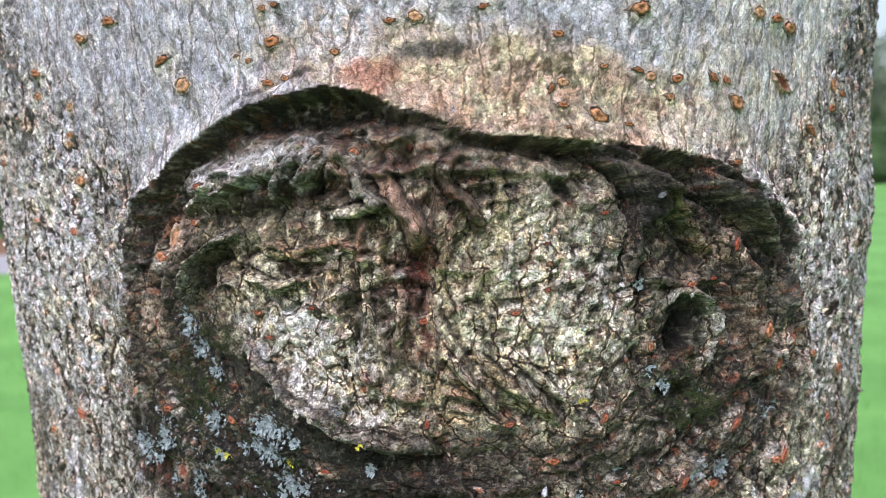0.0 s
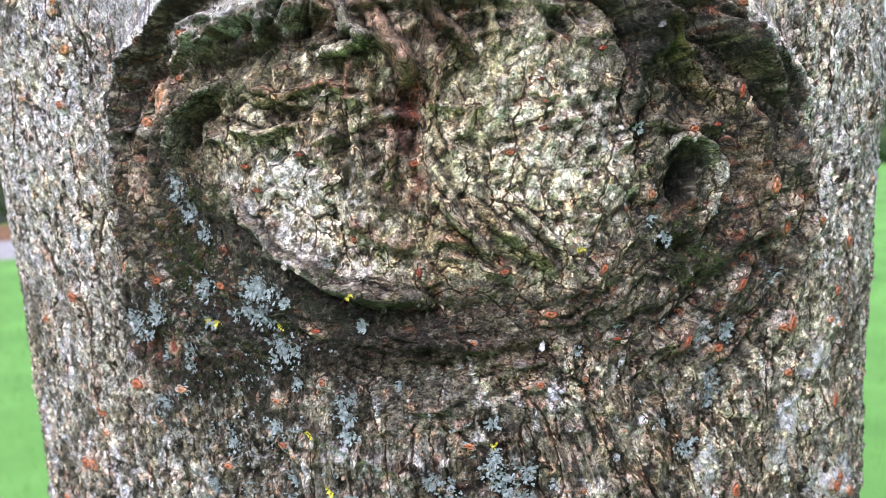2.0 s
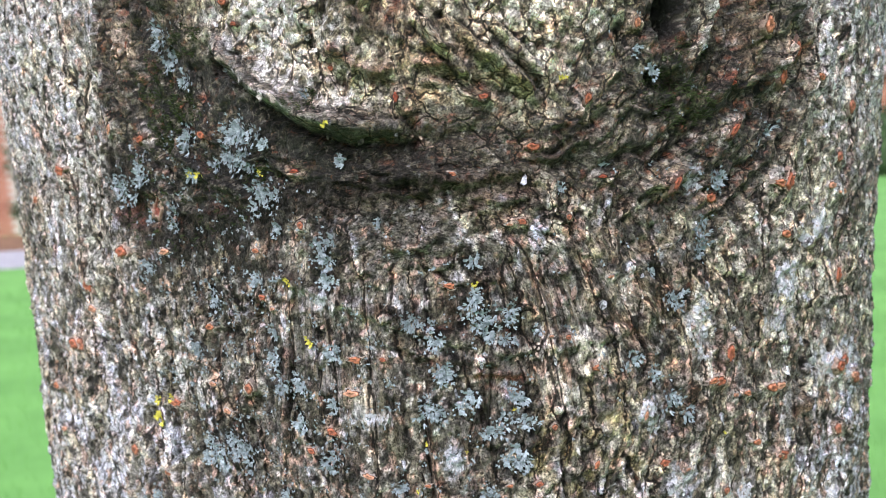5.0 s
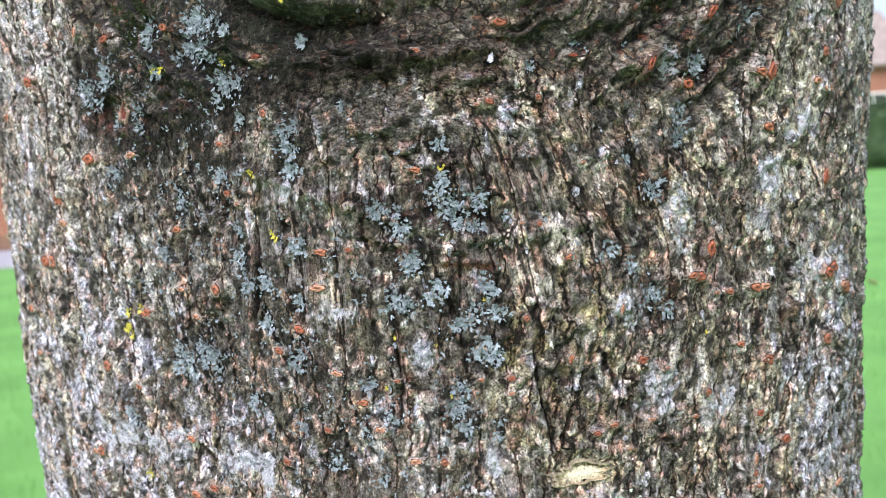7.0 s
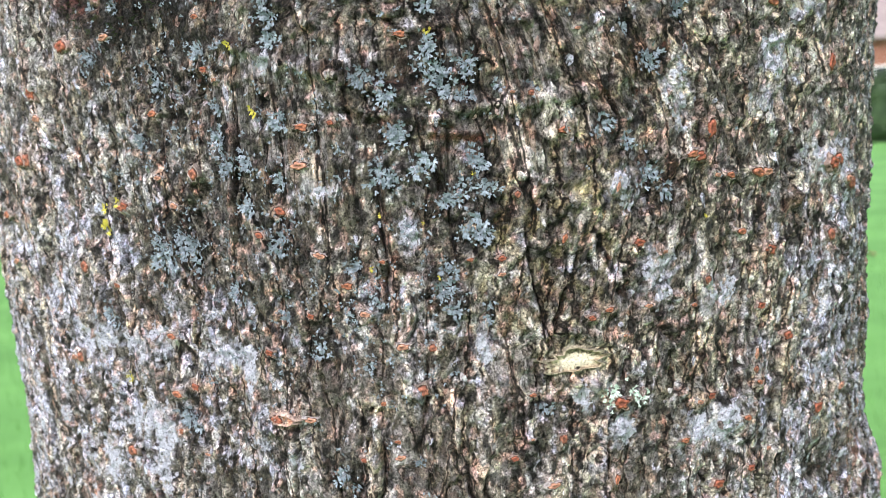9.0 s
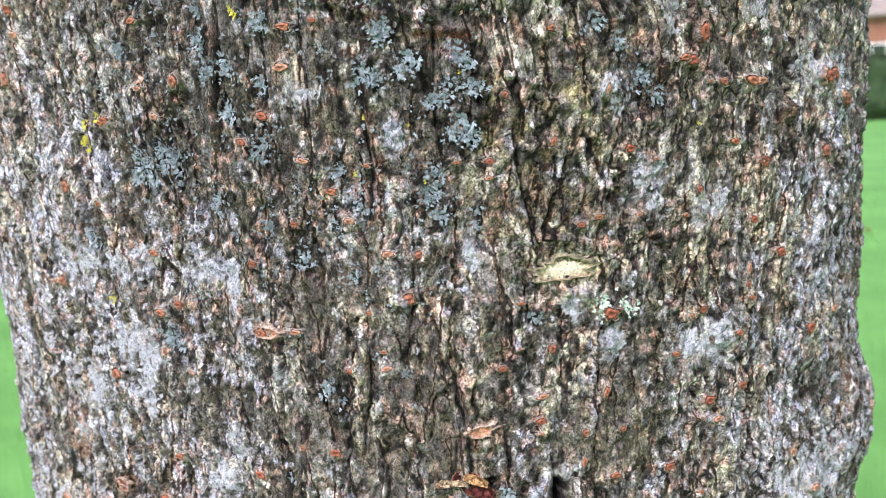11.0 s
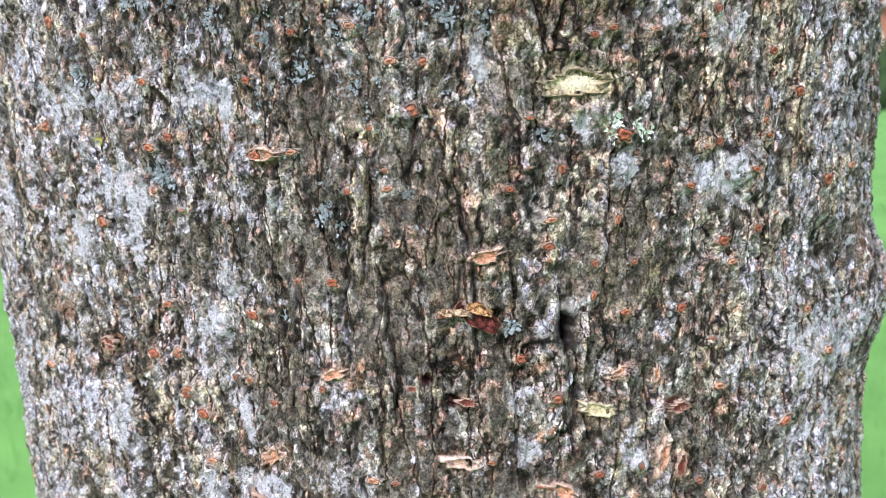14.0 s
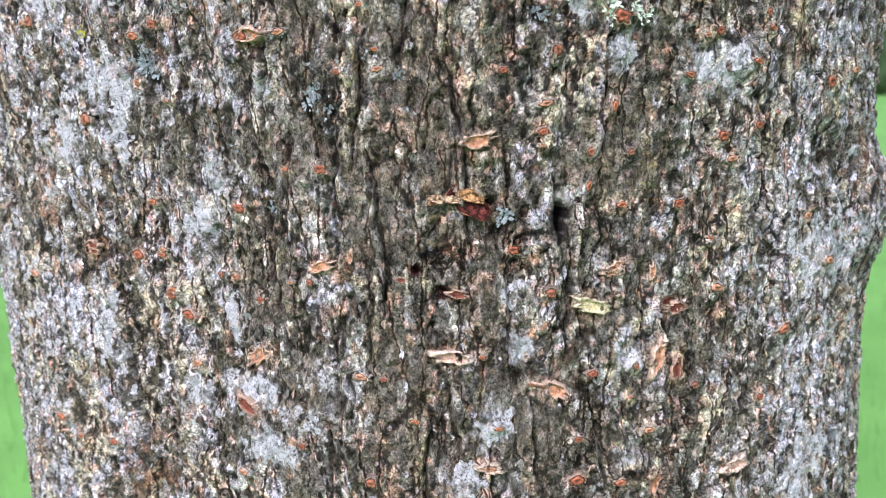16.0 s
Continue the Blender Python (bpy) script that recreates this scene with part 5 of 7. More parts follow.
ridge([(55.9, 211.4), (58.1, 214.1), (62.5, 213.9), (68.5, 208), (69.8, 199.5), (67.3, 191.3)], 0.9, 1.5)
vein([(55.9, 211.4), (58.1, 214.1), (62.5, 213.9), (68.5, 208), (69.8, 199.5), (67.3, 191.3)], 0.9, (0.36, 0.35, 0.31), 0.85, GNAW)
ridge([(71.3, 215.7), (75.9, 206.3), (77.1, 195.4), (73.7, 185.1)], 1.2, -2.6)
vein([(71.3, 215.7), (75.9, 206.3), (77.1, 195.4), (73.7, 185.1)], 1.2, (0.018, 0.016, 0.013), 0.85, GNAW)
ridge([(79.3, 218), (84.5, 205.2), (86.1, 192.5), (83.5, 181.9)], 1.4, 1.8)
vein([(79.3, 218), (84.5, 205.2), (86.1, 192.5), (83.5, 181.9)], 1.4, (0.15, 0.11, 0.08), 0.85, GNAW)
ridge([(-39, 203.1), (-31.7, 190), (-21.9, 183.2), (-11.1, 180.4), (1.1, 181.7)], 2.2, 2.4)
vein([(-39, 203.1), (-31.7, 190), (-21.9, 183.2), (-11.1, 180.4), (1.1, 181.7)], 2.2, (0.22, 0.20, 0.175), 0.85, GNAW)
ridge([(-41.7, 198.3), (-34.4, 186.7), (-23.8, 179.3), (-10.6, 176.7), (1.8, 177.9)], 1.6, -2.4)
vein([(-41.7, 198.3), (-34.4, 186.7), (-23.8, 179.3), (-10.6, 176.7), (1.8, 177.9)], 1.6, (0.024, 0.02, 0.017), 0.85, GNAW)
ridge([(49.6, 219.1), (49.5, 206.3), (51.3, 194.4), (54, 185.1)], 0.6, -1.2)
vein([(49.6, 219.1), (49.5, 206.3), (51.3, 194.4), (54, 185.1)], 0.6, (0.03, 0.026, 0.02), 0.85, GNAW)
ridge([(6.2, 189.7), (16.6, 188.1), (25.9, 184.2)], 1.4, -1.8)
vein([(6.2, 189.7), (16.6, 188.1), (25.9, 184.2)], 1.4, (0.03, 0.024, 0.018), 0.85, GNAW)
ridge([(19.3, 197.7), (25.9, 191.4), (32.8, 183.5)], 1.0, -1.6)
vein([(19.3, 197.7), (25.9, 191.4), (32.8, 183.5)], 1.0, (0.04, 0.03, 0.022), 0.85, GNAW)
ridge([(3.5, 251), (5, 244.5), (4.2, 239.3)], 1.2, -2.0)
vein([(3.5, 251), (5, 244.5), (4.2, 239.3)], 1.2, (0.025, 0.02, 0.018), 0.85, GNAW)
ridge([(-9.5, 246.5), (-5.5, 241.1), (-2, 235.6), (-1.1, 230.2)], 1.5, 1.8)
vein([(-9.5, 246.5), (-5.5, 241.1), (-2, 235.6), (-1.1, 230.2)], 1.5, (0.42, 0.27, 0.22), 0.85, GNAW)
ridge([(-23, 236.3), (-14.6, 238.8), (-8.2, 237.2)], 0.9, -1.5)
vein([(-23, 236.3), (-14.6, 238.8), (-8.2, 237.2)], 0.9, (0.03, 0.024, 0.018), 0.85, GNAW)
stain_or_shade(76.3, 225.6, 2.5, 2.2, (0.24, 0.085, 0.05), 0.75, GNAW)
stain_or_shade(86.7, 201.6, 2.2, 3.6, (0.24, 0.085, 0.05), 0.75, GNAW)
stain_or_shade(101.3, 187.2, 2.1, 3.8, (0.24, 0.085, 0.05), 0.75, GNAW)
stain_or_shade(79.1, 188.3, 3.2, 1.6, (0.24, 0.085, 0.05), 0.75, GNAW)
stain_or_shade(80.9, 175.3, 2.8, 1.9, (0.24, 0.085, 0.05), 0.75, GNAW)
stain_or_shade(-77.2, 227.2, 3.8, 2.4, (0.24, 0.085, 0.05), 0.75, GNAW)
stain_or_shade(-80.4, 207.5, 3.2, 3.3, (0.24, 0.085, 0.05), 0.75, GNAW)
stain_or_shade(-72.5, 233.9, 4.8, 3.9, (0.24, 0.085, 0.05), 0.75, GNAW)
stain_or_shade(0.2, 226.2, 1.9, 6.1, (0.24, 0.085, 0.05), 0.75, GNAW)
stain_or_shade(-1.5, 206.9, 2.6, 4.2, (0.24, 0.085, 0.05), 0.75, GNAW)
stain_or_shade(16.6, 187.8, 1.6, 1.4, (0.24, 0.085, 0.05), 0.75, GNAW)
stain_or_shade(60.7, 216, 2.6, 1.2, (0.24, 0.085, 0.05), 0.75, GNAW)
stain_or_shade(22, 247, 17, 5, (0.46, 0.38, 0.28), 0.75, SPECK)
stain_or_shade(-4, 226, 6, 21, (0.11, 0.055, 0.04), 0.75, SPOT)
stain_or_shade(5, 190, 14, 7, (0.17, 0.11, 0.07), 0.7, SPOT)
stain_or_shade(-38, 235, 20, 7, (0.10, 0.09, 0.055), 0.7, SPOT)
stain_or_shade(-16, 216, 5, 13, (0.12, 0.10, 0.065), 0.65, SPOT)
stain_or_shade(8, 232, 6, 12, (0.13, 0.10, 0.065), 0.6, SPOT)
stain_or_shade(-30, 203, 16, 11, (0.76, 0.73, 0.73), 0.85, SPECK)
stain_or_shade(-20, 188, 14, 5, (0.76, 0.70, 0.68), 0.85, SPECK)
stain_or_shade(26, 213, 13, 23, (0.80, 0.75, 0.64), 0.75, SPECK)
stain_or_shade(40, 214, 6, 15, (0.66, 0.63, 0.62), 0.6, SPECK)
stain_or_shade(-45, 247.5, 17, 4.2, (0.74, 0.72, 0.75), 0.85, SPECK)
BLACKENED, OCHRE, GREYED, FLESH, BLEACHED = (0.042, 0.038, 0.036), (0.32, 0.26, 0.15), (0.30, 0.29, 0.26), (0.40, 0.26, 0.20), (0.62, 0.56, 0.44)
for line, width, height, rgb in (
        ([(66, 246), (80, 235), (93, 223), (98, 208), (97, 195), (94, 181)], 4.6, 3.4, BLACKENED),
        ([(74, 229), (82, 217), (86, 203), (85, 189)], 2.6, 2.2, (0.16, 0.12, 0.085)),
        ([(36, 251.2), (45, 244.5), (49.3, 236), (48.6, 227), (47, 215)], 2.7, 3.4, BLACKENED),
        ([(46, 246), (53.4, 239), (61.5, 231.8), (70.5, 222)], 2.0, 2.4, OCHRE),
        ([(55.9, 210.4), (58.1, 214.1), (62.5, 213.9), (68.5, 208), (69.8, 199.5), (67.3, 191.3)], 1.3, 1.8, GREYED),
        ([(-9.5, 247), (-5.5, 241.1), (-2, 235.6), (-1.1, 229)], 2.0, 2.4, FLESH),
        ([(-20.8, 237.6), (-13.9, 239), (-8.5, 241.3)], 1.4, 1.6, BLEACHED),
        ([(-14.2, 249), (-13.3, 243.4), (-9.3, 240.6), (-5.5, 239.5)], 1.3, 1.8, GREYED),
        ([(6.6, 252), (5.2, 245.5), (9.8, 237.7), (10.8, 232)], 1.6, 2.0, (0.13, 0.085, 0.06)),
        ([(13, 250), (16, 243), (16.5, 235)], 1.3, 1.5, OCHRE),
        ([(-65.9, 211), (-62, 221.5), (-54.5, 230), (-45, 234)], 1.3, 2.2, GREYED),
        ([(-50, 206), (-41.5, 196), (-30, 186.5), (-18, 181), (-6, 178.6), (6, 179.5)], 2.8, 1.8, (0.17, 0.155, 0.135)),
        ([(2.8, 204), (10.5, 194), (15.4, 187)], 1.2, 1.4, BLEACHED),
        ([(9.5, 203), (20, 192.5), (28, 184)], 1.4, 1.6, OCHRE),
        ([(17.5, 203), (27.5, 192.5), (36, 183)], 1.2, 1.3, BLEACHED),
        ([(-12, 228), (-13.8, 219), (-12.4, 209)], 1.0, 1.2, BLEACHED),
        ([(-5.5, 222), (-6, 213), (-8, 204)], 1.1, 1.4, FLESH),
        ([(4.5, 229), (3.2, 221), (5, 212)], 1.0, 1.2, OCHRE),
        ([(-46, 223.5), (-36, 221), (-27, 222.5)], 1.0, 1.2, BLEACHED),
        ([(-44, 229), (-33, 228), (-24, 230.5)], 1.0, 1.3, OCHRE),
        ([(-20, 252), (-24, 247), (-27, 243)], 1.5, 1.8, GREYED),
        ([(-27, 252), (-31, 247.5), (-34, 243.5)], 1.4, 1.6, (0.10, 0.10, 0.105)),
        ([(-48, 259.5), (-37, 264), (-27, 267), (-19, 268.5)], 2.8, 1.0, (0.03, 0.03, 0.032)),
        ([(-86, 186), (-85.5, 203), (-81.5, 219), (-74, 232)], 2.4, 2.0, (0.10, 0.065, 0.045)),
        ([(-78, 188), (-77, 204), (-72, 218), (-66, 228)], 1.8, 1.8, (0.07, 0.055, 0.04))):
    strand(line, width, height, rgb)
# a pale highlight painted along the rim's edge
vein([(a, z + 1.6) for a, z in RIM[2:8]], 1.3, (0.70, 0.69, 0.75), 0.85, GNAW * (1 - in_scar))
vein([(a + 1, z + 1.6) for a, z in RIM[11:16]], 1.6, (0.70, 0.68, 0.70), 0.85, GNAW * (1 - in_scar))
stain_or_shade(115, 150, 13, 34, (0.58, 0.54, 0.45), 0.7, SPECK)
stain_or_shade(-109, 178, 13, 44, (0.54, 0.51, 0.49), 0.7, SPECK)
stain_or_shade(-25, 172, 38, 8, (0.03, 0.026, 0.022), 0.8, SPOT)
stain_or_shade(-67, 190, 22, 24, (0.024, 0.021, 0.016), 0.75, SPOT)
stain_or_shade(-60, 168, 30, 16, (0.022, 0.02, 0.016), 0.6, SPOT)
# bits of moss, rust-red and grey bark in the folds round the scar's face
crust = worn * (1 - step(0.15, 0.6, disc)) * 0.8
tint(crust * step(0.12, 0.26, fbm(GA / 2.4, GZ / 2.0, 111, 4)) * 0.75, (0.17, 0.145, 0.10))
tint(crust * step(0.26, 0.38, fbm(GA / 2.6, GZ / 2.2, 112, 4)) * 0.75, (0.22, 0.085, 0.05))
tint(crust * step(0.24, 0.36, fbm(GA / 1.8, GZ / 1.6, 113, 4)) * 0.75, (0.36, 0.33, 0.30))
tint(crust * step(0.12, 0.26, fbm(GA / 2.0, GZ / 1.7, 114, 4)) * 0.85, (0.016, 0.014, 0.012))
tint(step(106, 116, np.abs(GA - 3)) * step(160, 190, GZ) * (1 - step(240, 262, GZ)) * SPECK * 0.7, (0.66, 0.63, 0.66))
stain_or_shade(-31.9, 167, 41.1, 12.1, (0.02, 0.017, 0.014), 0.7)
# the hole's painted shade once more, over the bits
stain_or_shade(60.3, 203.9, 4.5, 8.3, (0.010, 0.009, 0.008), 0.96, plain=0.6)
stain_or_shade(62.5, 186.1, 6.3, 3.1, (0.018, 0.017, 0.013), 0.85)
vein([(55.7, 208.5), (57.1, 213.3), (62.5, 213.9), (68.5, 208), (69.8, 199.5), (67.3, 191.3)], 1.0, (0.36, 0.35, 0.31), 0.85, GNAW)
# painted shade beside the folds of the right rim
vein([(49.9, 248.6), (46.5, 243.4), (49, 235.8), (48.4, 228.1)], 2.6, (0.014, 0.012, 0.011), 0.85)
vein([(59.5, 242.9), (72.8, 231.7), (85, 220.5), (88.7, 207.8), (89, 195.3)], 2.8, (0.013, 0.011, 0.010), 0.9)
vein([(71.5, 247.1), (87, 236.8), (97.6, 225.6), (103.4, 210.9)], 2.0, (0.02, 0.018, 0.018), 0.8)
# highlight painted just outside the right rim
vein([(78.6, 248), (93, 236.6), (103.2, 225.2)], 1.4, (0.60, 0.57, 0.58), 0.85, GNAW)
LENTICELS_TOP = [(-82.7, 290.9, 5.6, 0), (-94.0, 287.4, 4.2, 0), (-64.8, 278.4, 7.0, 15), (-58.9, 271.5, 5.7, 25), (-38.4, 275.6, 2.2, 0), (-32.8, 287.1, 2.3, 0), (-30.2, 287.6, 2.5, 0), (-31.7, 279.3, 5.5, 0), (-17.0, 275.6, 2.5, 0), (-5.1, 281.5, 2.8, 0), (0.1, 282.1, 3.4, 0), (-33.4, 269.9, 3.6, 0), (-29.0, 270.5, 2.3, 0), (-41.9, 277.1, 1.6, 0), (-116.3, 280.2, 5.4, 0), (-118.6, 273.3, 4.3, 0), (-151.8, 254.1, 7.5, 0), (-104.1, 269.3, 3.1, 0), (-105.8, 261.2, 3.7, 0), (-106.5, 258.7, 3.2, 0), (13.6, 283.6, 2.7, 0), (28.9, 277.3, 3.1, 0), (47.1, 283.1, 5.5, 0), (27.2, 265.1, 2.7, 70), (29.8, 266.5, 3.0, 0)]
LENTICELS_TOP_B = [(29.5, 261.3, 3.0, 0), (37.5, 258.5, 5.3, -25), (29.9, 256.0, 1.5, 0), (45.0, 256.5, 2.6, 0), (38.9, 269.9, 2.1, 0), (47.1, 269.0, 3.1, -20), (50.7, 267.5, 3.2, 0), (57.6, 267.0, 4.1, 0), (56.0, 262.7, 2.8, 0), (67.7, 267.3, 3.8, -30), (71.5, 266.7, 3.3, -30), (75.4, 261.2, 5.8, -35), (75.2, 246.1, 3.6, 0), (81.2, 283.6, 4.0, 0), (89.0, 282.7, 4.8, 0), (95.9, 280.7, 5.7, 0), (109.3, 253.9, 7.5, -30), (123.4, 260.2, 7.4, 0), (123.9, 266.7, 6.0, -60), (130.3, 264.4, 5.9, 0), (-14.7, 252.3, 3.1, 30), (-52.1, 245.5, 3.0, 0), (-59.6, 235.8, 3.2, 0), (39.4, 235.6, 2.5, 0), (-2.3, 253.1, 2.2, 60)]
LENTICELS_TOP_C = [(-104.6, 247.8, 5.3, 0), (-130.3, 235.7, 4.5, 0)]
LENTICELS_SCAR = [(-78.5, 225.7, 4.9, 0), (-80.1, 206.6, 7.5, 85), (-42.7, 212.5, 2.9, 0), (-26.4, 214.8, 2.1, 0), (-38.7, 206.6, 2.4, 0), (18.8, 212.9, 2.3, 0), (25.9, 229.1, 1.5, 0), (26.6, 224.2, 1.3, 0), (25.9, 218.0, 1.8, 0), (-15.6, 193.9, 2.0, 0), (-1.2, 186.2, 3.0, 80), (17.1, 185.2, 2.9, 0), (40.3, 184.0, 3.0, 70), (76.3, 225.1, 6.8, 80), (86.7, 200.7, 7.5, 85), (100.2, 195.4, 5.3, 85), (99.9, 188.8, 7.5, 85), (80.8, 187.0, 6.5, 0), (80.7, 175.3, 4.8, 60), (61.1, 216.2, 3.1, 0), (67.8, 217.0, 2.6, 0), (52.3, 201.0, 2.6, 80), (-80.2, 181.2, 4.2, 0), (-56.5, 181.0, 3.8, 0), (-93.6, 184.9, 4.0, 70)]
LENTICELS_SCAR_B = [(-0.8, 211.5, 3.4, 0), (-111.3, 232.5, 3.4, 0), (145.1, 218.3, 7.5, 0), (132.8, 180.7, 5.4, 0), (115.1, 188.6, 4.5, 0), (-122.1, 173.7, 6.7, 0), (-28.4, 170.3, 3.3, 0), (10.0, 167.9, 2.3, 0), (28.4, 173.3, 3.5, 0), (45.1, 165.4, 2.7, 0), (127.6, 166.3, 4.3, 0)]
LENTICELS_BELOW_SCAR = [(98.2, 160.6, 5.8, 0), (76.9, 158.2, 4.7, 0), (128.1, 156.4, 6.7, 0), (-143.3, 164.6, 7.5, 0), (-95.1, 149.0, 6.7, 0), (-77.0, 149.3, 5.1, 0), (-27.9, 156.9, 2.7, 0), (-42.6, 150.2, 3.1, 0), (-42.5, 137.8, 2.7, 0), (-39.0, 135.0, 2.3, 0), (-62.8, 128.4, 4.0, 0), (-115.5, 137.7, 7.4, 0), (-115.8, 130.3, 6.8, 0), (-123.5, 118.2, 7.5, 0), (-16.5, 122.4, 4.1, 0), (-8.9, 122.9, 1.8, 0), (-18.1, 113.4, 5.1, 0), (8.2, 141.2, 3.5, 0), (25.4, 155.8, 2.4, 0), (22.7, 155.2, 1.9, 0), (36.5, 156.2, 2.0, 0), (62.7, 162.9, 4.1, 60), (102.1, 160.9, 7.4, 60), (123.3, 158.4, 7.5, 0), (103.2, 146.4, 7.5, 0)]
LENTICELS_BELOW_SCAR_B = [(131.4, 131.6, 7.5, 80), (31.9, 127.2, 1.7, 0), (35.9, 126.7, 1.8, 0), (76.1, 110.2, 3.9, 0), (84.1, 116.0, 5.1, 80), (47.6, 140.6, 1.9, 0), (43.7, 118.1, 4.0, 0), (-126.6, 118.3, 7.5, 0), (-64.3, 111.8, 3.3, 0), (-49.6, 112.7, 3.9, 0)]
LENTICELS_MIDDLE = [(-146.8, 101.2, 7.5, 0), (-80.7, 104.4, 3.4, 0), (-60.0, 104.4, 3.7, 0), (99.3, 103.9, 5.9, 0), (131.9, 104.0, 7.1, 0), (85.6, 104.4, 2.7, 0), (146.1, 97.3, 6.8, 0), (-82.6, 103.9, 3.5, 0), (-24.6, 102.8, 3.4, 0), (-14.6, 91.9, 3.7, 0), (-8.5, 84.6, 3.6, 0), (-31.4, 96.9, 2.6, 0), (-146.1, 86.0, 7.4, 0), (-103.4, 86.7, 4.5, 0), (-87.4, 81.8, 3.0, 0), (-18.5, 77.1, 2.2, 0), (-4.7, 77.5, 3.5, 0), (-67.0, 68.6, 3.8, 0), (-31.9, 67.2, 2.6, 0), (3.9, 69.4, 3.9, 0), (11.2, 68.8, 2.5, 0), (0.6, 90.2, 1.9, 0), (78.9, 109.5, 3.9, 0), (102.9, 103.8, 7.1, 15), (90.3, 104.1, 3.6, 0)]
LENTICELS_MIDDLE_B = [(137.2, 104.6, 5.9, 0), (56.5, 104.0, 2.7, 80), (32.1, 104.1, 2.1, 0), (42.9, 92.9, 2.9, 80), (62.7, 89.9, 3.3, 0), (69.4, 86.9, 2.1, 0), (94.7, 89.1, 3.8, 0), (104.6, 83.3, 4.6, 0), (143.7, 98.6, 6.1, 0), (134.9, 83.4, 5.0, 0), (20.8, 89.7, 1.9, 0), (28.2, 89.4, 2.2, 0), (28.0, 85.7, 2.4, 0), (53.8, 74.5, 2.8, 0), (49.1, 73.0, 2.1, 0), (65.1, 73.9, 2.7, 0), (82.0, 78.4, 2.6, 0), (78.7, 72.2, 2.2, 0), (102.7, 68.3, 3.2, 0), (58.5, 67.3, 1.9, 0)]
LENTICELS_LOW = [(-67.7, 52.0, 4.4, 0), (-61.4, 54.6, 3.3, 0), (-113.0, 58.2, 3.8, 0), (8.1, 58.3, 3.6, 0), (-2.1, 55.1, 2.4, 0), (-31.4, 49.8, 3.8, 0), (-21.4, 50.3, 3.8, 0), (-69.7, 40.7, 3.5, 0), (114.9, 57.8, 4.1, 0), (100.6, 55.7, 3.6, 80), (100.7, 51.2, 2.7, 0), (101.8, 47.4, 2.8, 0), (56.6, 50.6, 4.6, 0), (81.1, 46.0, 3.1, 0), (94.2, 39.5, 3.4, 0), (129.8, 33.5, 5.8, 0), (144.8, 36.2, 5.4, 0), (-110.6, 58.3, 4.1, 0), (-117.8, 49.5, 5.1, 0), (-27.7, 49.9, 1.8, 0), (1.5, 41.3, 3.3, 0), (1.1, 45.5, 2.2, 0), (-7.8, 40.9, 1.8, 0), (-58.6, 35.9, 2.3, 0), (-92.2, 31.4, 4.5, 80)]
LENTICELS_LOW_B = [(-23.6, 19.3, 2.1, 0), (-13.7, 19.5, 3.5, 0), (12.7, 11.3, 3.9, 0), (34.2, 55.6, 2.2, 0), (84.7, 47.1, 3.0, 0), (33.6, 44.6, 1.4, 0), (41.3, 43.8, 2.8, 80), (75.2, 37.2, 3.2, 0), (29.3, 39.8, 2.2, 0), (38.5, 32.3, 3.7, 0), (54.9, 31.0, 3.2, 70), (37.6, 26.1, 2.6, 0), (37.5, 23.0, 2.0, 0), (49.6, 20.9, 2.7, 0), (49.5, 13.0, 3.0, 70), (87.5, 22.1, 3.9, 0), (90.2, 16.3, 4.1, 0), (99.0, 13.0, 3.5, 0), (98.3, 24.1, 3.0, 0), (108.8, 26.6, 2.9, 0), (59.9, 20.1, 2.0, 0)]
LENTICELS_LOWEST = [(-69.3, 9.9, 3.8, 0), (-39.2, 9.5, 3.7, 0), (-127.7, -15.0, 6.2, 0), (-68.4, -4.3, 3.4, 0), (-65.7, -14.9, 4.3, 0), (-24.2, -8.0, 2.1, 0), (-19.0, -7.7, 2.1, 0), (58.1, 7.8, 3.6, 0), (74.0, 6.8, 3.3, 0), (122.8, -1.9, 4.6, 0), (84.8, -3.3, 2.8, 0), (31.1, -0.7, 3.5, 0), (86.8, -16.2, 5.2, 0), (39.6, -11.7, 3.0, 0), (111.3, -31.5, 5.6, 0), (-78.0, -5.1, 4.2, 0), (-67.5, -2.8, 3.1, 0), (-64.8, -13.5, 4.0, 0), (-60.4, -20.1, 4.0, 0), (-59.1, -33.4, 4.5, 0), (-47.8, -8.1, 2.1, 0), (-42.8, -8.4, 2.8, 0), (-34.8, -13.6, 2.6, 0), (-7.3, -31.0, 4.2, 0), (5.9, -42.1, 2.6, 0)]
LENTICELS_LOWEST_B = [(-25.1, -50.8, 2.2, 0), (-45.6, -61.7, 3.9, 0), (-6.1, -58.4, 3.1, 0), (-123.7, -60.7, 5.0, 0), (-1.4, -31.4, 1.7, 0), (38.1, -19.6, 2.6, 60), (22.6, -25.8, 2.2, 0), (50.6, -33.2, 2.7, 0), (61.0, -40.7, 2.3, 0), (61.8, -32.6, 2.0, 0), (26.3, -44.3, 2.3, 0), (46.7, -49.6, 2.2, 0), (66.1, -50.3, 4.1, 0), (57.7, -62.9, 4.0, 0), (103.5, -49.2, 2.7, 0), (131.5, -15.8, 7.2, 0), (80.1, -41.1, 2.6, 0), (35.0, -34.2, 2.0, 0), (46.6, -60.9, 4.0, 0), (23.8, -54.4, 3.7, 0), (-115.3, -65.5, 3.7, 0), (-98.7, -63.9, 3.2, 0)]
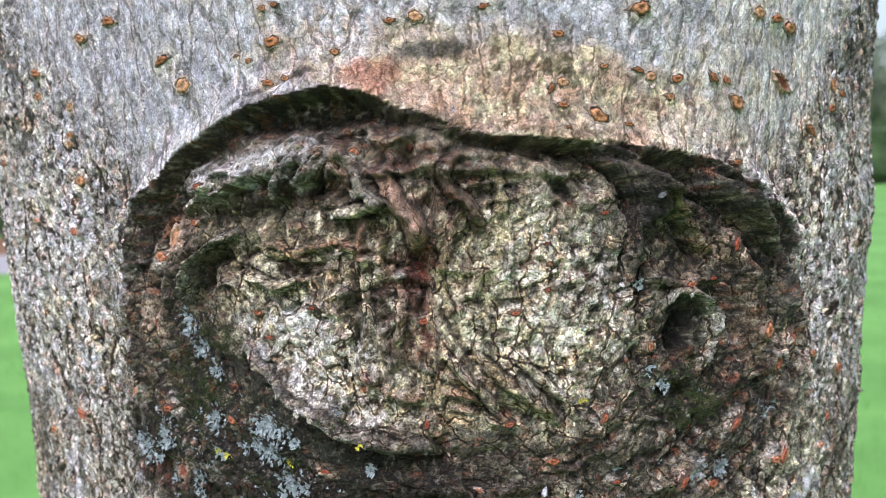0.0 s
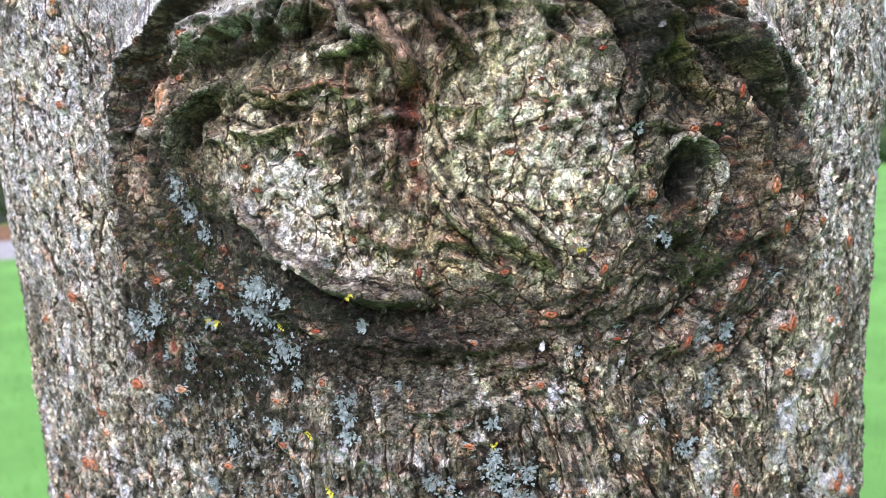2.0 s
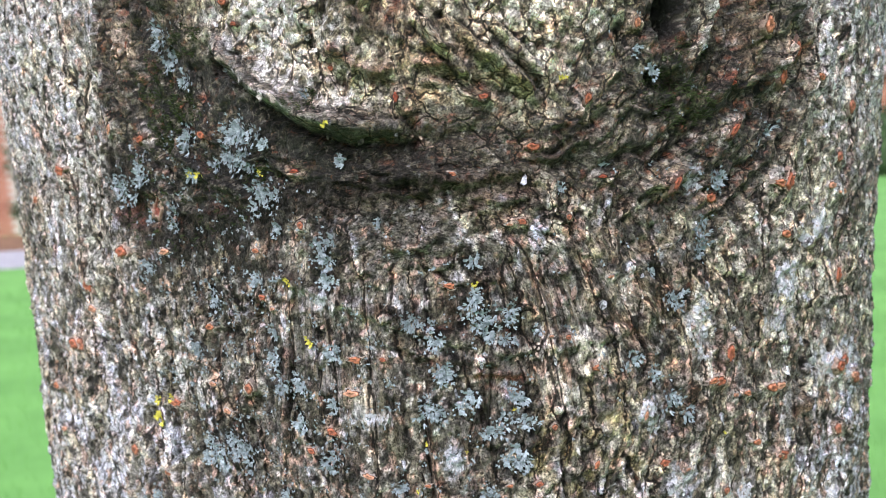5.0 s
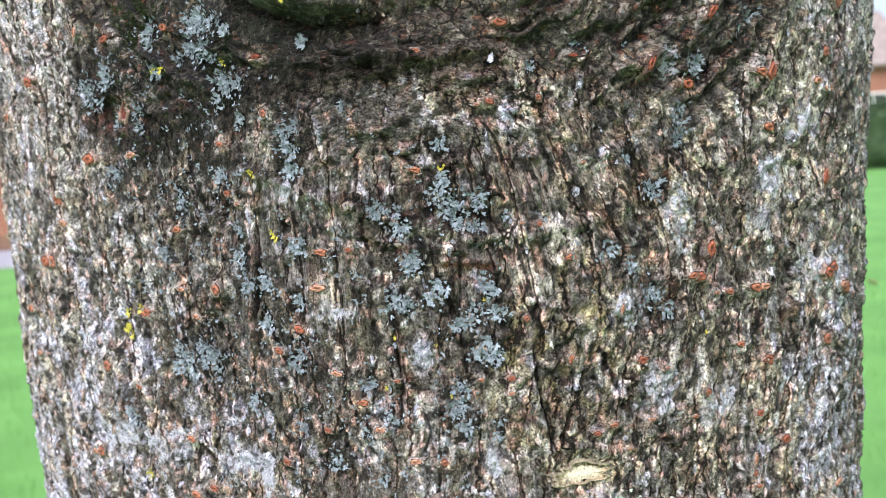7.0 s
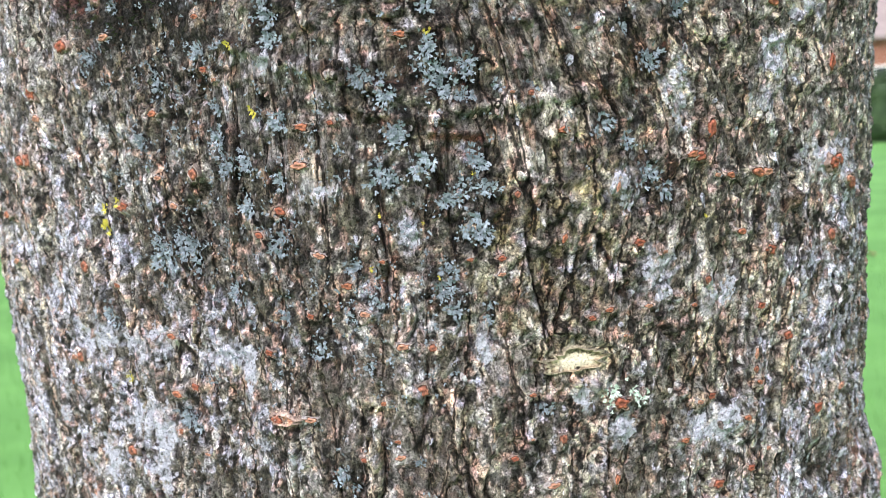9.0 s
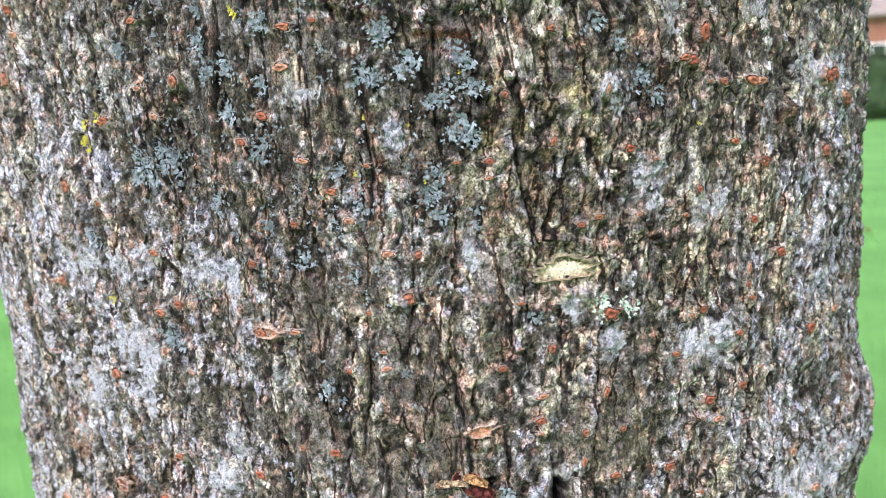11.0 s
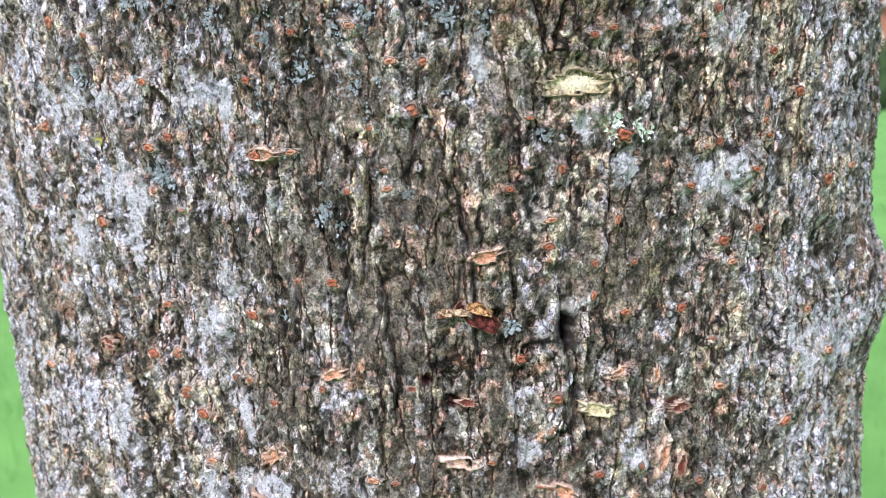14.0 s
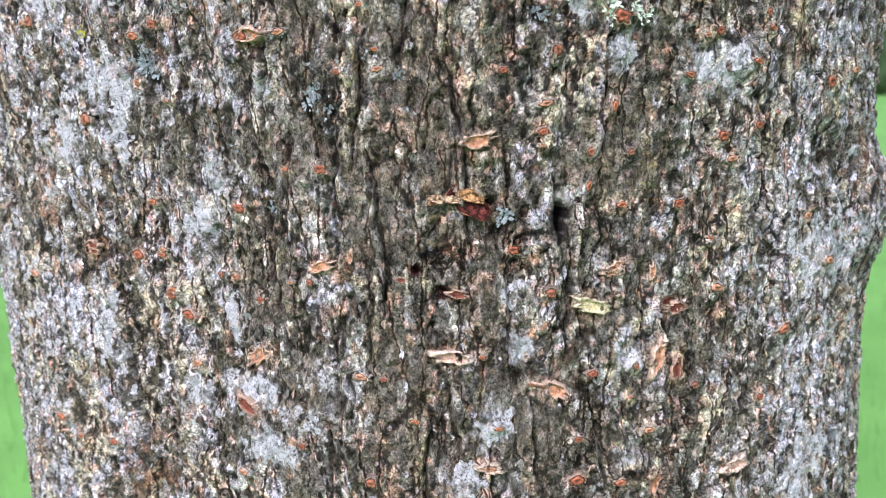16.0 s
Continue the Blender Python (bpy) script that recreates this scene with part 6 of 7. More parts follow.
LENTICELS = LENTICELS_TOP + LENTICELS_TOP_B + LENTICELS_TOP_C + LENTICELS_SCAR + LENTICELS_SCAR_B + LENTICELS_BELOW_SCAR + LENTICELS_BELOW_SCAR_B + LENTICELS_MIDDLE + LENTICELS_MIDDLE_B + LENTICELS_LOW + LENTICELS_LOW_B + LENTICELS_LOWEST + LENTICELS_LOWEST_B
PEELINGS_A = [(-69.3, 231.5, 8.5, 60, 'tan'), (93.7, 266.7, 8.5, -30, 'rust'), (-81.4, 161.9, 8.1, 70, 'rust'), (23.1, 24.7, 7.2, 5, 'tan'), (4.4, -6.6, 2.9, 0, 'rust'), (56.2, -8.5, 4.5, 0, 'tan'), (75.2, -19.8, 6.3, 0, 'rust'), (-98.8, -5.6, 5.4, 0, 'rust'), (-29.0, 50.0, 7.8, 0, 'tan'), (-37.5, -28.8, 8.5, 30, 'tan'), (-42.2, -42.6, 8.5, -25, 'rust'), (-15.8, -3.8, 6.2, 20, 'tan'), (17.6, -10.6, 4.6, -15, 'rust')]
PEELINGS_B = [(50.6, -16.0, 8.5, -15, 'pale'), (74.1, -18.3, 7.0, 10, 'rust'), (57.5, -6.9, 5.7, 10, 'tan'), (67.2, -9.5, 4.1, 80, 'tan'), (15.7, -25.7, 8.2, -5, 'pink'), (40.8, -36.3, 8.5, -28, 'tan'), (68.4, -31.4, 8.5, 75, 'tan'), (74.6, -35.5, 7.1, 80, 'rust'), (23.8, -54.4, 5.7, -10, 'pink'), (-8.1, -1.5, 2.9, 80, 'tan'), (-99.2, -4.2, 6.5, 10, 'rust'), (70.5, -65.6, 8.5, 70, 'tan'), (94.4, -66.6, 8.5, 10, 'pink')]
PEELINGS = PEELINGS_A + PEELINGS_B
LICHENS_A = [(-68.1, 205.9, 4.8), (-64.7, 201.3, 5.1), (-59.4, 195.3, 2.9), (-47.4, 195.8, 2.3), (-93.4, 167.2, 5.6), (-42.8, 180.6, 5.3), (-43.6, 174.8, 4.2), (-21.9, 188.3, 1.5), (-62.3, 170.2, 3.1), (-84.4, 157.9, 2.3), (-35.6, 164.0, 4.0), (48.8, 217.5, 1.5), (52.0, 194.3, 1.6), (56.8, 191.3, 2.4), (77.3, 162.2, 3.4), (95.7, 173.8, 4.1), (-72.9, 158.6, 2.3), (-55.6, 172.9, 3.0), (-15.6, 172.0, 2.1), (-84.1, 171.4, 5.2), (-72.4, 161.1, 2.3), (-63.5, 178.0, 4.3), (-45.7, 180.2, 5.0), (-46.9, 172.8, 4.3), (-36.0, 177.2, 2.1), (-40.4, 165.4, 3.7), (-41.9, 161.6, 2.7), (-35.3, 156.6, 2.1), (-85.1, 143.7, 3.4), (-43.7, 143.1, 3.6), (-60.4, 135.9, 6.2), (-20.8, 152.0, 4.1), (-20.8, 147.6, 3.4)]
LICHENS_B = [(-22.6, 142.4, 3.5), (-7.9, 157.3, 1.7), (-1.2, 132.0, 3.9), (4.2, 128.3, 3.0), (-40.1, 127.0, 2.7), (-21.9, 124.3, 3.0), (-68.4, 121.7, 3.2), (-37.9, 114.6, 3.5), (13.4, 136.0, 4.6), (16.6, 131.4, 4.6), (21.5, 133.3, 3.6), (21.3, 127.4, 3.6), (14.4, 146.7, 2.4), (65.2, 133.6, 3.6), (74.0, 147.2, 4.6), (59.8, 140.4, 2.4), (77.1, 162.1, 2.7), (53.3, 118.8, 2.3), (23.0, 112.4, 3.7), (10.4, 111.7, 4.2), (6.6, 120.8, 3.3), (4.6, 108.8, 2.8), (58.5, 113.3, 2.4), (36.2, 128.8, 1.5), (29.0, 128.2, 1.4), (35.1, 163.4, 1.4), (46.7, 168.0, 1.5), (-60.5, 96.4, 6.9), (-66.0, 92.2, 6.6), (-55.5, 92.8, 5.8), (-71.4, 88.6, 3.4), (-24.7, 95.0, 4.1), (-33.2, 104.1, 3.7)]
LICHENS_C = [(-32.6, 114.2, 3.6), (-22.6, 111.3, 2.6), (-40.8, 121.4, 3.1), (-6.7, 88.9, 2.9), (-1.6, 80.4, 2.0), (-7.7, 76.8, 1.5), (6.6, 118.4, 3.1), (2.0, 109.3, 3.5), (18.8, 104.4, 4.7), (24.8, 106.0, 3.4), (21.1, 97.5, 4.0), (25.1, 95.9, 3.5), (25.1, 111.4, 1.8), (15.3, 88.3, 2.1), (15.0, 82.7, 3.8), (16.8, 78.4, 2.4), (66.0, 105.8, 3.3), (69.4, 101.9, 2.7), (25.7, 78.5, 1.4), (24.2, 75.1, 1.7), (55.0, 53.8, 4.2), (62.4, 51.4, 4.0), (-25.2, 76.7, 2.5), (-16.2, 68.4, 2.3), (-66.6, 44.6, 3.9), (-41.5, 81.5, 2.9), (-96.0, 71.7, 4.8), (-14.2, 36.8, 3.4), (-11.6, 32.6, 2.1), (-65.7, 45.2, 4.1), (-28.3, 9.3, 1.5), (6.2, 39.5, 1.4), (-4.2, 64.2, 1.4)]
LICHENS_D = [(28.6, 7.7, 2.3), (37.9, 51.6, 1.9)]
LICHENS = LICHENS_A + LICHENS_B + LICHENS_C + LICHENS_D
YELLOWS_A = [(-15.8, 180.4, 2.1), (35.1, 189.1, 2.0), (-39.7, 170.6, 2.6), (-59.5, 171.0, 2.6), (-62.9, 170.2, 2.2), (-29.2, 126.7, 2.8), (14.3, 141.0, 2.1), (-82.8, 105.8, 2.5), (-88.9, 98.6, 3.6), (-32.6, 142.5, 2.1), (-89.1, 54.7, 3.0), (-91.5, 103.4, 2.6), (-90.3, 97.6, 4.1), (0.7, 101.2, 1.1), (10.6, 98.8, 0.8), (-2.4, 88.2, 1.1), (13.2, 85.6, 1.1), (81.8, 94.7, 1.1), (22.4, 109.6, 1.0)]
YELLOWS = YELLOWS_A
for n, (a, z, w, turn) in enumerate(LENTICELS):
    # cork swells round every lenticel
    tone = (0.58, 0.45, 0.37) if n % 2 else (0.60, 0.55, 0.50)
    stain_or_shade(a, z, 0.72 * w + 0.5, 0.5 * w + 0.5, tone, 0.6 if n % 3 else 0.0, None, 0.5, turn, 0.3, 400 + n, 0.7 if z < 235 else 0.35)
for n, (a, z, w, turn, kind_) in enumerate(PEELINGS):
    stain_or_shade(a, z, 0.62 * w, 0.4 * w, (0.46, 0.34, 0.28), 0.6, None, 0.3, turn, 0.4, 700 + n)
for n, (a, z, w) in enumerate(LICHENS):
    if not (45 < a < 65 and 36 < z < 56):
        stain_or_shade(a, z, 1.5 * w, 1.5 * w, DARK, 0.85, SPECK, 0.4, 0.0, 0.5, 900 + n)

box, mask = patch(45.6, 62.6, 9.0, 4.6, 0.3, 0.0, 0.1, 5)
H[box] = mix(H[box], np.median(H[box]) - 0.4, mask)
lift = H * 0.001
# how the fine grain runs, in mm across, along and out
PLACE = np.stack([run, GZ * (1 - 0.4 * level_), H], -1)
TH = arc_angle(cols)[None, :] + 0 * GA
R = trunk_radius(TH, GZ * 0.001 + 1.0) + lift
XYZ = np.stack([AXIS_X + R * np.sin(TH), AXIS_Y - R * np.cos(TH), GZ * 0.001 + 1.0], -1)
ny, nx = GA.shape
index = np.arange(ny * nx).reshape(ny, nx)
right_of = np.roll(index, -1, 1)
QUADS = np.stack([index[:-1], right_of[:-1], right_of[1:], index[1:]], -1).reshape(-1, 4)
scar_face = (in_scar[:-1] & np.roll(in_scar, -1, 1)[:-1] & in_scar[1:]).reshape(-1)

tree = tagged(new("tree"), "lichened grey park tree with an old branch scar, on lawn", "tree")
tree.location = (AXIS_X, AXIS_Y, 0)
bpy.context.view_layer.update()


def under(ob, parent):
    """Keep a part, built in world places, where it is under its thing."""
    ob.parent = parent
    ob.matrix_parent_inverse = Matrix.Translation((-AXIS_X, -AXIS_Y, 0)) if parent is tree else Matrix()
    return ob


def grid_part(name, faces, mat):
    used, faces = np.unique(faces, return_inverse=True)
    return grid_mesh(name, XYZ.reshape(-1, 3)[used], faces.reshape(-1, 4), mat, np.concatenate([INK, 1 - PLAIN[..., None]], -1).reshape(-1, 4)[used], PLACE.reshape(-1, 3)[used], CRUST.reshape(-1)[used])


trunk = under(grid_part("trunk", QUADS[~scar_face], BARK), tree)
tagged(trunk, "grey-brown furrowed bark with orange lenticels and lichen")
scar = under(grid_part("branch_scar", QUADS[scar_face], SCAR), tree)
tagged(scar, "healed oval branch scar with dark rolled rim and pale face")
cap = bmesh.new()
ring = [cap.verts.new(on_trunk(a, 2.6)) for a in np.linspace(ARC_MIN, ARC_MAX, 48, endpoint=False)]
cap.faces.new(ring)
under(part("trunk_top", cap, CHIP, tree), tree)


# ---- what grows on and breaks from the bark ----
rng = random.Random(7)


def bark_height(a, z, reach=0.8, q=60):
    return float(np.percentile(H[near(a, z, reach)], q))


def on_bark(a, z, turn=0.0, lift=0.0, size=1.0):
    """The pose of a small thing on the bark: x along it, y up it, z outward. a, z and lift in mm."""
    right, up, out = trunk_frame(a * 0.001, 1.0 + z * 0.001)
    place = on_trunk(a * 0.001, 1.0 + z * 0.001, (bark_height(a, z) + lift) * 0.001)
    m = Matrix((right, up, out)).transposed().to_4x4()
    m.translation = place
    return m @ pose(0, 0, 0, 0, 0, turn) @ Matrix.Diagonal((size, size, size, 1))


def pigmented(bm, mesh_name, colours):
    """A mesh from a bmesh with one pigment for each vertex."""
    mesh = bpy.data.meshes.new(mesh_name)
    bm.normal_update()
    bm.to_mesh(mesh)
    bm.free()
    layer = mesh.attributes.new("pigment", "FLOAT_COLOR", "POINT")
    layer.data.foreach_set("color", np.array([(*c, 1.0) for c in colours], np.float32).ravel())
    return mesh


def rings_mesh(name, rings, sides, rag, seed, aspect, scale):
    """Uneven rings round a middle, each (size, height, pigment, unevenness of pigment), closed by a middle point."""
    r = random.Random(seed)
    bm, colours, loops = bmesh.new(), [], []
    wobble = [1 + rag * r.uniform(-1, 1) for _ in range(sides)]
    for size, height, colour, spread in rings:
        loop = []
        for i in range(sides):
            t = 2 * math.pi * i / sides
            k = size * (1 + (wobble[i] - 1) * size) * r.uniform(1 - 0.3 * rag, 1 + 0.3 * rag)
            loop.append(bm.verts.new((0.5 * k * math.cos(t), 0.5 * aspect * k * math.sin(t), height * r.uniform(0.65, 1.3))))
            f = 1 + spread * r.uniform(-1, 1)
            colours.append([c * f for c in colour])
        loops.append(loop)
    for one, two in zip(loops, loops[1:]):
        for i in range(sides):
            bm.faces.new((one[i], one[(i + 1) % sides], two[(i + 1) % sides], two[i]))
    middle = bm.verts.new((0, 0, rings[-1][1] * 0.9))
    colours.append(rings[-1][2])
    for i in range(sides):
        bm.faces.new((loops[-1][i], loops[-1][(i + 1) % sides], middle))
    mesh = pigmented(bm, name, colours)
    mesh.transform(Matrix.Scale(scale, 4))
    mesh.polygons.foreach_set("use_smooth", [True] * len(mesh.polygons))
    mesh.materials.append(CORK)
    return mesh


# three kinds: brown cork on the smooth bark, rust-red in the scar, orange with torn pale lips on the rough bark
lenticel_kinds = {
    "cork": [((0.34, 0.28, 0.24), (0.30, 0.12, 0.055)), ((0.26, 0.2, 0.16), (0.36, 0.17, 0.085)), ((0.16, 0.13, 0.11), (0.27, 0.105, 0.05)), ((0.42, 0.34, 0.28), (0.40, 0.22, 0.125))],
    "rust": [((0.13, 0.08, 0.06), (0.25, 0.075, 0.042)), ((0.18, 0.12, 0.09), (0.29, 0.095, 0.052)), ((0.08, 0.06, 0.05), (0.25, 0.06, 0.035)), ((0.24, 0.17, 0.13), (0.32, 0.13, 0.075))],
    "orange": [((0.42, 0.34, 0.29), (0.33, 0.125, 0.07)), ((0.40, 0.28, 0.23), (0.28, 0.09, 0.052)), ((0.46, 0.40, 0.37), (0.40, 0.2, 0.13)), ((0.24, 0.19, 0.16), (0.26, 0.10, 0.062))]}
lenticel_meshes = {}
for name, looks in lenticel_kinds.items():
    for k, (rim, core) in enumerate(looks * 2):
        slit, edge, skin = [c * 0.3 for c in core], [c * 0.2 for c in rim], [0.5 * c for c in rim]
        lenticel_meshes[name, k] = rings_mesh("lenticel", [(1.3, -0.22, skin, 0.5), (1.08, -0.03, skin, 0.5), (0.98, 0.05, rim, 0.5), (0.9, 0.0, edge, 0.6), (0.8, 0.0, slit, 0.6),
                                                           (0.68, 0.09, core, 0.4), (0.42, 0.13, [c * 1.1 for c in core], 0.4), (0.18, 0.07, [c * 0.6 for c in core], 0.5)], 18, 0.3, 100 + k + len(name) * 10,
                                                (0.52, 0.7, 0.46, 0.85)[k % 4], 0.004)
for n, (a, z, w, turn) in enumerate(LENTICELS):
    inside_scar = bool(0.5 < worn[np.searchsorted(rows_z, 1 + z * 0.001), np.searchsorted(cols, a * 0.001)])
    ob = new("lenticel", lenticel_meshes["rust" if inside_scar else "cork" if z > 240 else "orange", (n * 5 + n // 7) % 8])
    ob.parent = trunk
    ob.matrix_basis = on_bark(a, z, turn + rng.uniform(-12, 12), 0.2, min(w, 4.6 if inside_scar else 5.4) * (0.26 if z < 130 else 0.25))

peel_looks = {
    "tan": ((0.46, 0.33, 0.27), (0.44, 0.22, 0.14)), "rust": ((0.36, 0.25, 0.2), (0.15, 0.045, 0.032)),
    "pale": ((0.50, 0.44, 0.31), (0.54, 0.46, 0.29)), "pink": ((0.50, 0.40, 0.35), (0.48, 0.31, 0.25))}
for n, (a, z, w, turn, kind_) in enumerate(PEELINGS):
    rim, core = peel_looks[kind_]
    mesh = rings_mesh("bark_peeling", [(1.2, -0.05, (0.16, 0.12, 0.09), 0.4), (1.0, 0.10, rim, 0.35), (0.9, 0.15, rim, 0.3), (0.74, 0.06, core, 0.4),
                                       (0.5, 0.03, core, 0.35), (0.25, 0.06, core, 0.35)], 26, 0.34, 300 + n, rng.uniform(0.32, 0.48), 0.001 * w)
    ob = new("bark_peeling", mesh)
    ob.parent = trunk
    ob.matrix_basis = on_bark(a, z, turn, 0.0)


cut = rings_mesh("bark_wound", [(1.22, -0.05, (0.16, 0.14, 0.10), 0.4), (1.08, 0.03, (0.24, 0.205, 0.14), 0.4), (0.98, 0.04, (0.32, 0.27, 0.18), 0.35), (0.92, -0.01, (0.26, 0.19, 0.11), 0.5),
                                (0.8, -0.02, (0.50, 0.41, 0.28), 0.3), (0.5, -0.01, (0.62, 0.54, 0.40), 0.2), (0.2, 0.0, (0.68, 0.61, 0.47), 0.15)], 30, 0.24, 771, 0.4, 0.0145)
wound = new("bark_wound", cut)
wound.parent = trunk
wound.matrix_basis = on_bark(45.6, 62.6, 4, 0.2)
tagged(wound, "cream healed cut in the bark")


def tongue(name, a, z, length, width, turn, curl, colour, inner, seed, label):
    """A torn strip of bark that curls away from the trunk."""
    r = random.Random(seed)
    bm, colours, rows = bmesh.new(), [], []
    for side, c in ((0.0, colour), (-0.22, inner)):
        sheet = []
        for i in range(9):
            t = i / 8
            bend = curl * t
            y, up = length * (math.sin(bend) / max(curl, 0.01)), length * (1 - math.cos(bend)) / max(curl, 0.01)
            wide = width * (0.55 + 0.6 * math.sin(math.pi * min(t * 0.8 + 0.15, 1))) * r.uniform(0.8, 1.15)
            row = []
            for j in range(5):
                s = j / 4 - 0.5
                row.append(bm.verts.new((s * wide + r.uniform(-0.15, 0.15), y + r.uniform(-0.2, 0.2), up + side + 0.9 * s * s * width * 0.5 + r.uniform(-0.08, 0.08))))
                f = r.uniform(0.6, 1.3)
                colours.append([v * f for v in c])
            sheet.append(row)
        rows.append(sheet)
    top, low = rows
    for i in range(8):
        for j in range(4):
            bm.faces.new((top[i][j], top[i][j + 1], top[i + 1][j + 1], top[i + 1][j]))
            bm.faces.new((low[i][j + 1], low[i][j], low[i + 1][j], low[i + 1][j + 1]))
        bm.faces.new((top[i][0], top[i + 1][0], low[i + 1][0], low[i][0]))
        bm.faces.new((top[i + 1][4], top[i][4], low[i][4], low[i + 1][4]))
    for j in range(4):
        bm.faces.new((top[8][j], top[8][j + 1], low[8][j + 1], low[8][j]))
        bm.faces.new((top[0][j + 1], top[0][j], low[0][j], low[0][j + 1]))
    mesh = pigmented(bm, name, colours)
    mesh.transform(Matrix.Scale(0.001, 4))
    mesh.materials.append(CHIP)
    ob = new(name, mesh)
    ob.parent = trunk
    ob.matrix_basis = on_bark(a, z, turn, 0.2)
    return tagged(ob, label)


tongue("torn_bark_flap", 16.5, 14.0, 11.0, 4.4, 236, 0.45, (0.12, 0.032, 0.028), (0.42, 0.2, 0.1), 1, "torn flap of bark, dark red inside")
tongue("torn_bark_strip", 19.0, 11.6, 8.0, 1.6, 82, 0.2, (0.74, 0.5, 0.36), (0.3, 0.14, 0.08), 2, "tan torn strip of bark")
tongue("torn_bark_strip", 18.5, 13.5, 6.0, 2.2, 250, 0.35, (0.66, 0.36, 0.18), (0.3, 0.12, 0.06), 3, "orange-brown torn strip of bark")
tongue("lifted_flake", 47.4, 9.0, 6.0, 1.6, 178, 0.8, (0.78, 0.7, 0.68), (0.3, 0.2, 0.17), 4, "pale lifted flake beside a dark hole")


# lichens: rosettes of small forked lobes
LICHEN = mottled("grey_lichen", (0.09, 0.11, 0.125), (0.36, 0.41, 0.455), 900, 0.85, 0.4, 0.0005, vary=0.3)
YELLOW = mottled("yellow_lichen", (0.36, 0.32, 0.03), (0.68, 0.60, 0.10), 600, 0.85, 0.4, 0.0005, vary=0.25)
MINT = mottled("mint_lichen", (0.36, 0.46, 0.38), (0.62, 0.70, 0.60), 500, 0.85, 0.4, 0.0005)
MOSSY = mottled("moss", (0.014, 0.022, 0.007), (0.05, 0.068, 0.02), 300, 0.9, 0.3, 0.0005)


def lobe(verts, faces, r, origin, heading, length, width, rise):
    """A forked, lifted lobe with thickness, added to plain lists."""
    c, s = math.cos(heading), math.sin(heading)
    flat = [(-0.22, 0.0), (0.22, 0.0), (-0.42, 0.42), (0.4, 0.4), (-0.62, 0.72), (-0.08, 0.66), (0.1, 0.7), (0.6, 0.74), (-0.5, 1.02), (-0.2, 0.94), (0.26, 0.98), (0.5, 1.05)]
    start = len(verts)
    for thick in (0.0, 0.07):
        for x, y in flat:
            x, y = x * width * r.uniform(0.8, 1.2), y * length * r.uniform(0.92, 1.08)
            up = rise * (y / length) ** 1.5 + 0.25 * abs(x) - thick * length
            verts.append((origin[0] + x * c - y * s, origin[1] + x * s + y * c, origin[2] + up))
    quads = [(0, 1, 3, 2), (2, 5, 4), (2, 3, 6, 5), (3, 7, 6), (4, 5, 9, 8), (6, 7, 11, 10)]
    rim = [0, 1, 3, 7, 11, 10, 6, 5, 9, 8, 4, 2]
    for q in quads:
        faces.append([start + i for i in q])
        faces.append([start + 12 + i for i in reversed(q)])
    for i, j in zip(rim, rim[1:] + rim[:1]):
        faces.append([start + j, start + i, start + 12 + i, start + 12 + j])


def rosette(name, mat, radius, seed, cover=4.8):
    """A patch of that radius in mm, of lobes of their own true size."""
    r = random.Random(seed)
    verts, faces = [], []
    stretch = r.uniform(0.6, 1.0)
    middles = [(r.gauss(0, 0.4) * radius, r.gauss(0, 0.4) * radius * stretch) for _ in range(2 + int(radius))]
    for _ in range(int(5 + cover * radius * radius)):
        mx, my = r.choice(middles)
        t, d = r.uniform(0, 2 * math.pi), abs(r.gauss(0, 0.33)) * radius
        size = r.uniform(0.5, 1.05)
        lobe(verts, faces, r, (mx + d * math.cos(t), my + d * math.sin(t), r.uniform(0.0, 0.5)), t - math.pi / 2 + r.uniform(-1.0, 1.0), size, size * r.uniform(0.55, 0.95), size * r.uniform(0.0, 0.9))
    mesh = bpy.data.meshes.new(name)
    mesh.from_pydata(verts, [], faces)
    mesh.transform(Matrix.Scale(0.001, 4))
    mesh.materials.append(mat)
    return mesh


grey_rosettes = [rosette("lichen_patch", LICHEN, 1.5 + 0.5 * (k // 3), 500 + k) for k in range(27)]
mint_rosettes = [rosette("lichen_patch", MINT, 3.6, 540 + k, 3.0) for k in range(2)]
yellow_rosettes = [rosette("yellow_lichen_patch", YELLOW, 1.6, 560 + k, 3.0) for k in range(4)]
for n, (a, z, w) in enumerate(LICHENS):
    mint = 45 < a < 65 and 36 < z < 56
    size = min(max(round((w - 1.5) / 0.5), 0), 8)
    ob = new("lichen_patch", (mint_rosettes[n % 2] if mint else grey_rosettes[3 * size + n % 3]))
    ob.matrix_basis = on_bark(a, z, rng.uniform(0, 360), 0.05)
    under(ob, tree)
    tagged(ob, "flat mint-green crusty lichen" if mint else "blue-grey leafy lichen")
for n, (a, z, w) in enumerate(YELLOWS):
    ob = new("yellow_lichen_patch", yellow_rosettes[n % 4])
    ob.matrix_basis = on_bark(a, z, rng.uniform(0, 360), 0.3, w * 0.32)
    under(ob, tree)
    tagged(ob, "bright yellow lichen")


def scatter(name, mat, parent, label, spots, build):
    """Many small pieces on the bark as one part: build(r) gives verts in mm and faces for each."""
    r = random.Random(len(spots))
    verts, faces = [], []
    for a, z in spots:
        v, f = build(r)
        m = on_bark(a, z, r.uniform(0, 360), 0.0, 0.001)
        start = len(verts)
        verts += [tuple(m @ Vector(p)) for p in v]
        faces += [[start + i for i in q] for q in f]
    mesh = bpy.data.meshes.new(name)
    mesh.from_pydata(verts, [], faces)
    mesh.materials.append(mat)
    return tagged(under(new(name, mesh), parent), label, kind="stuff")


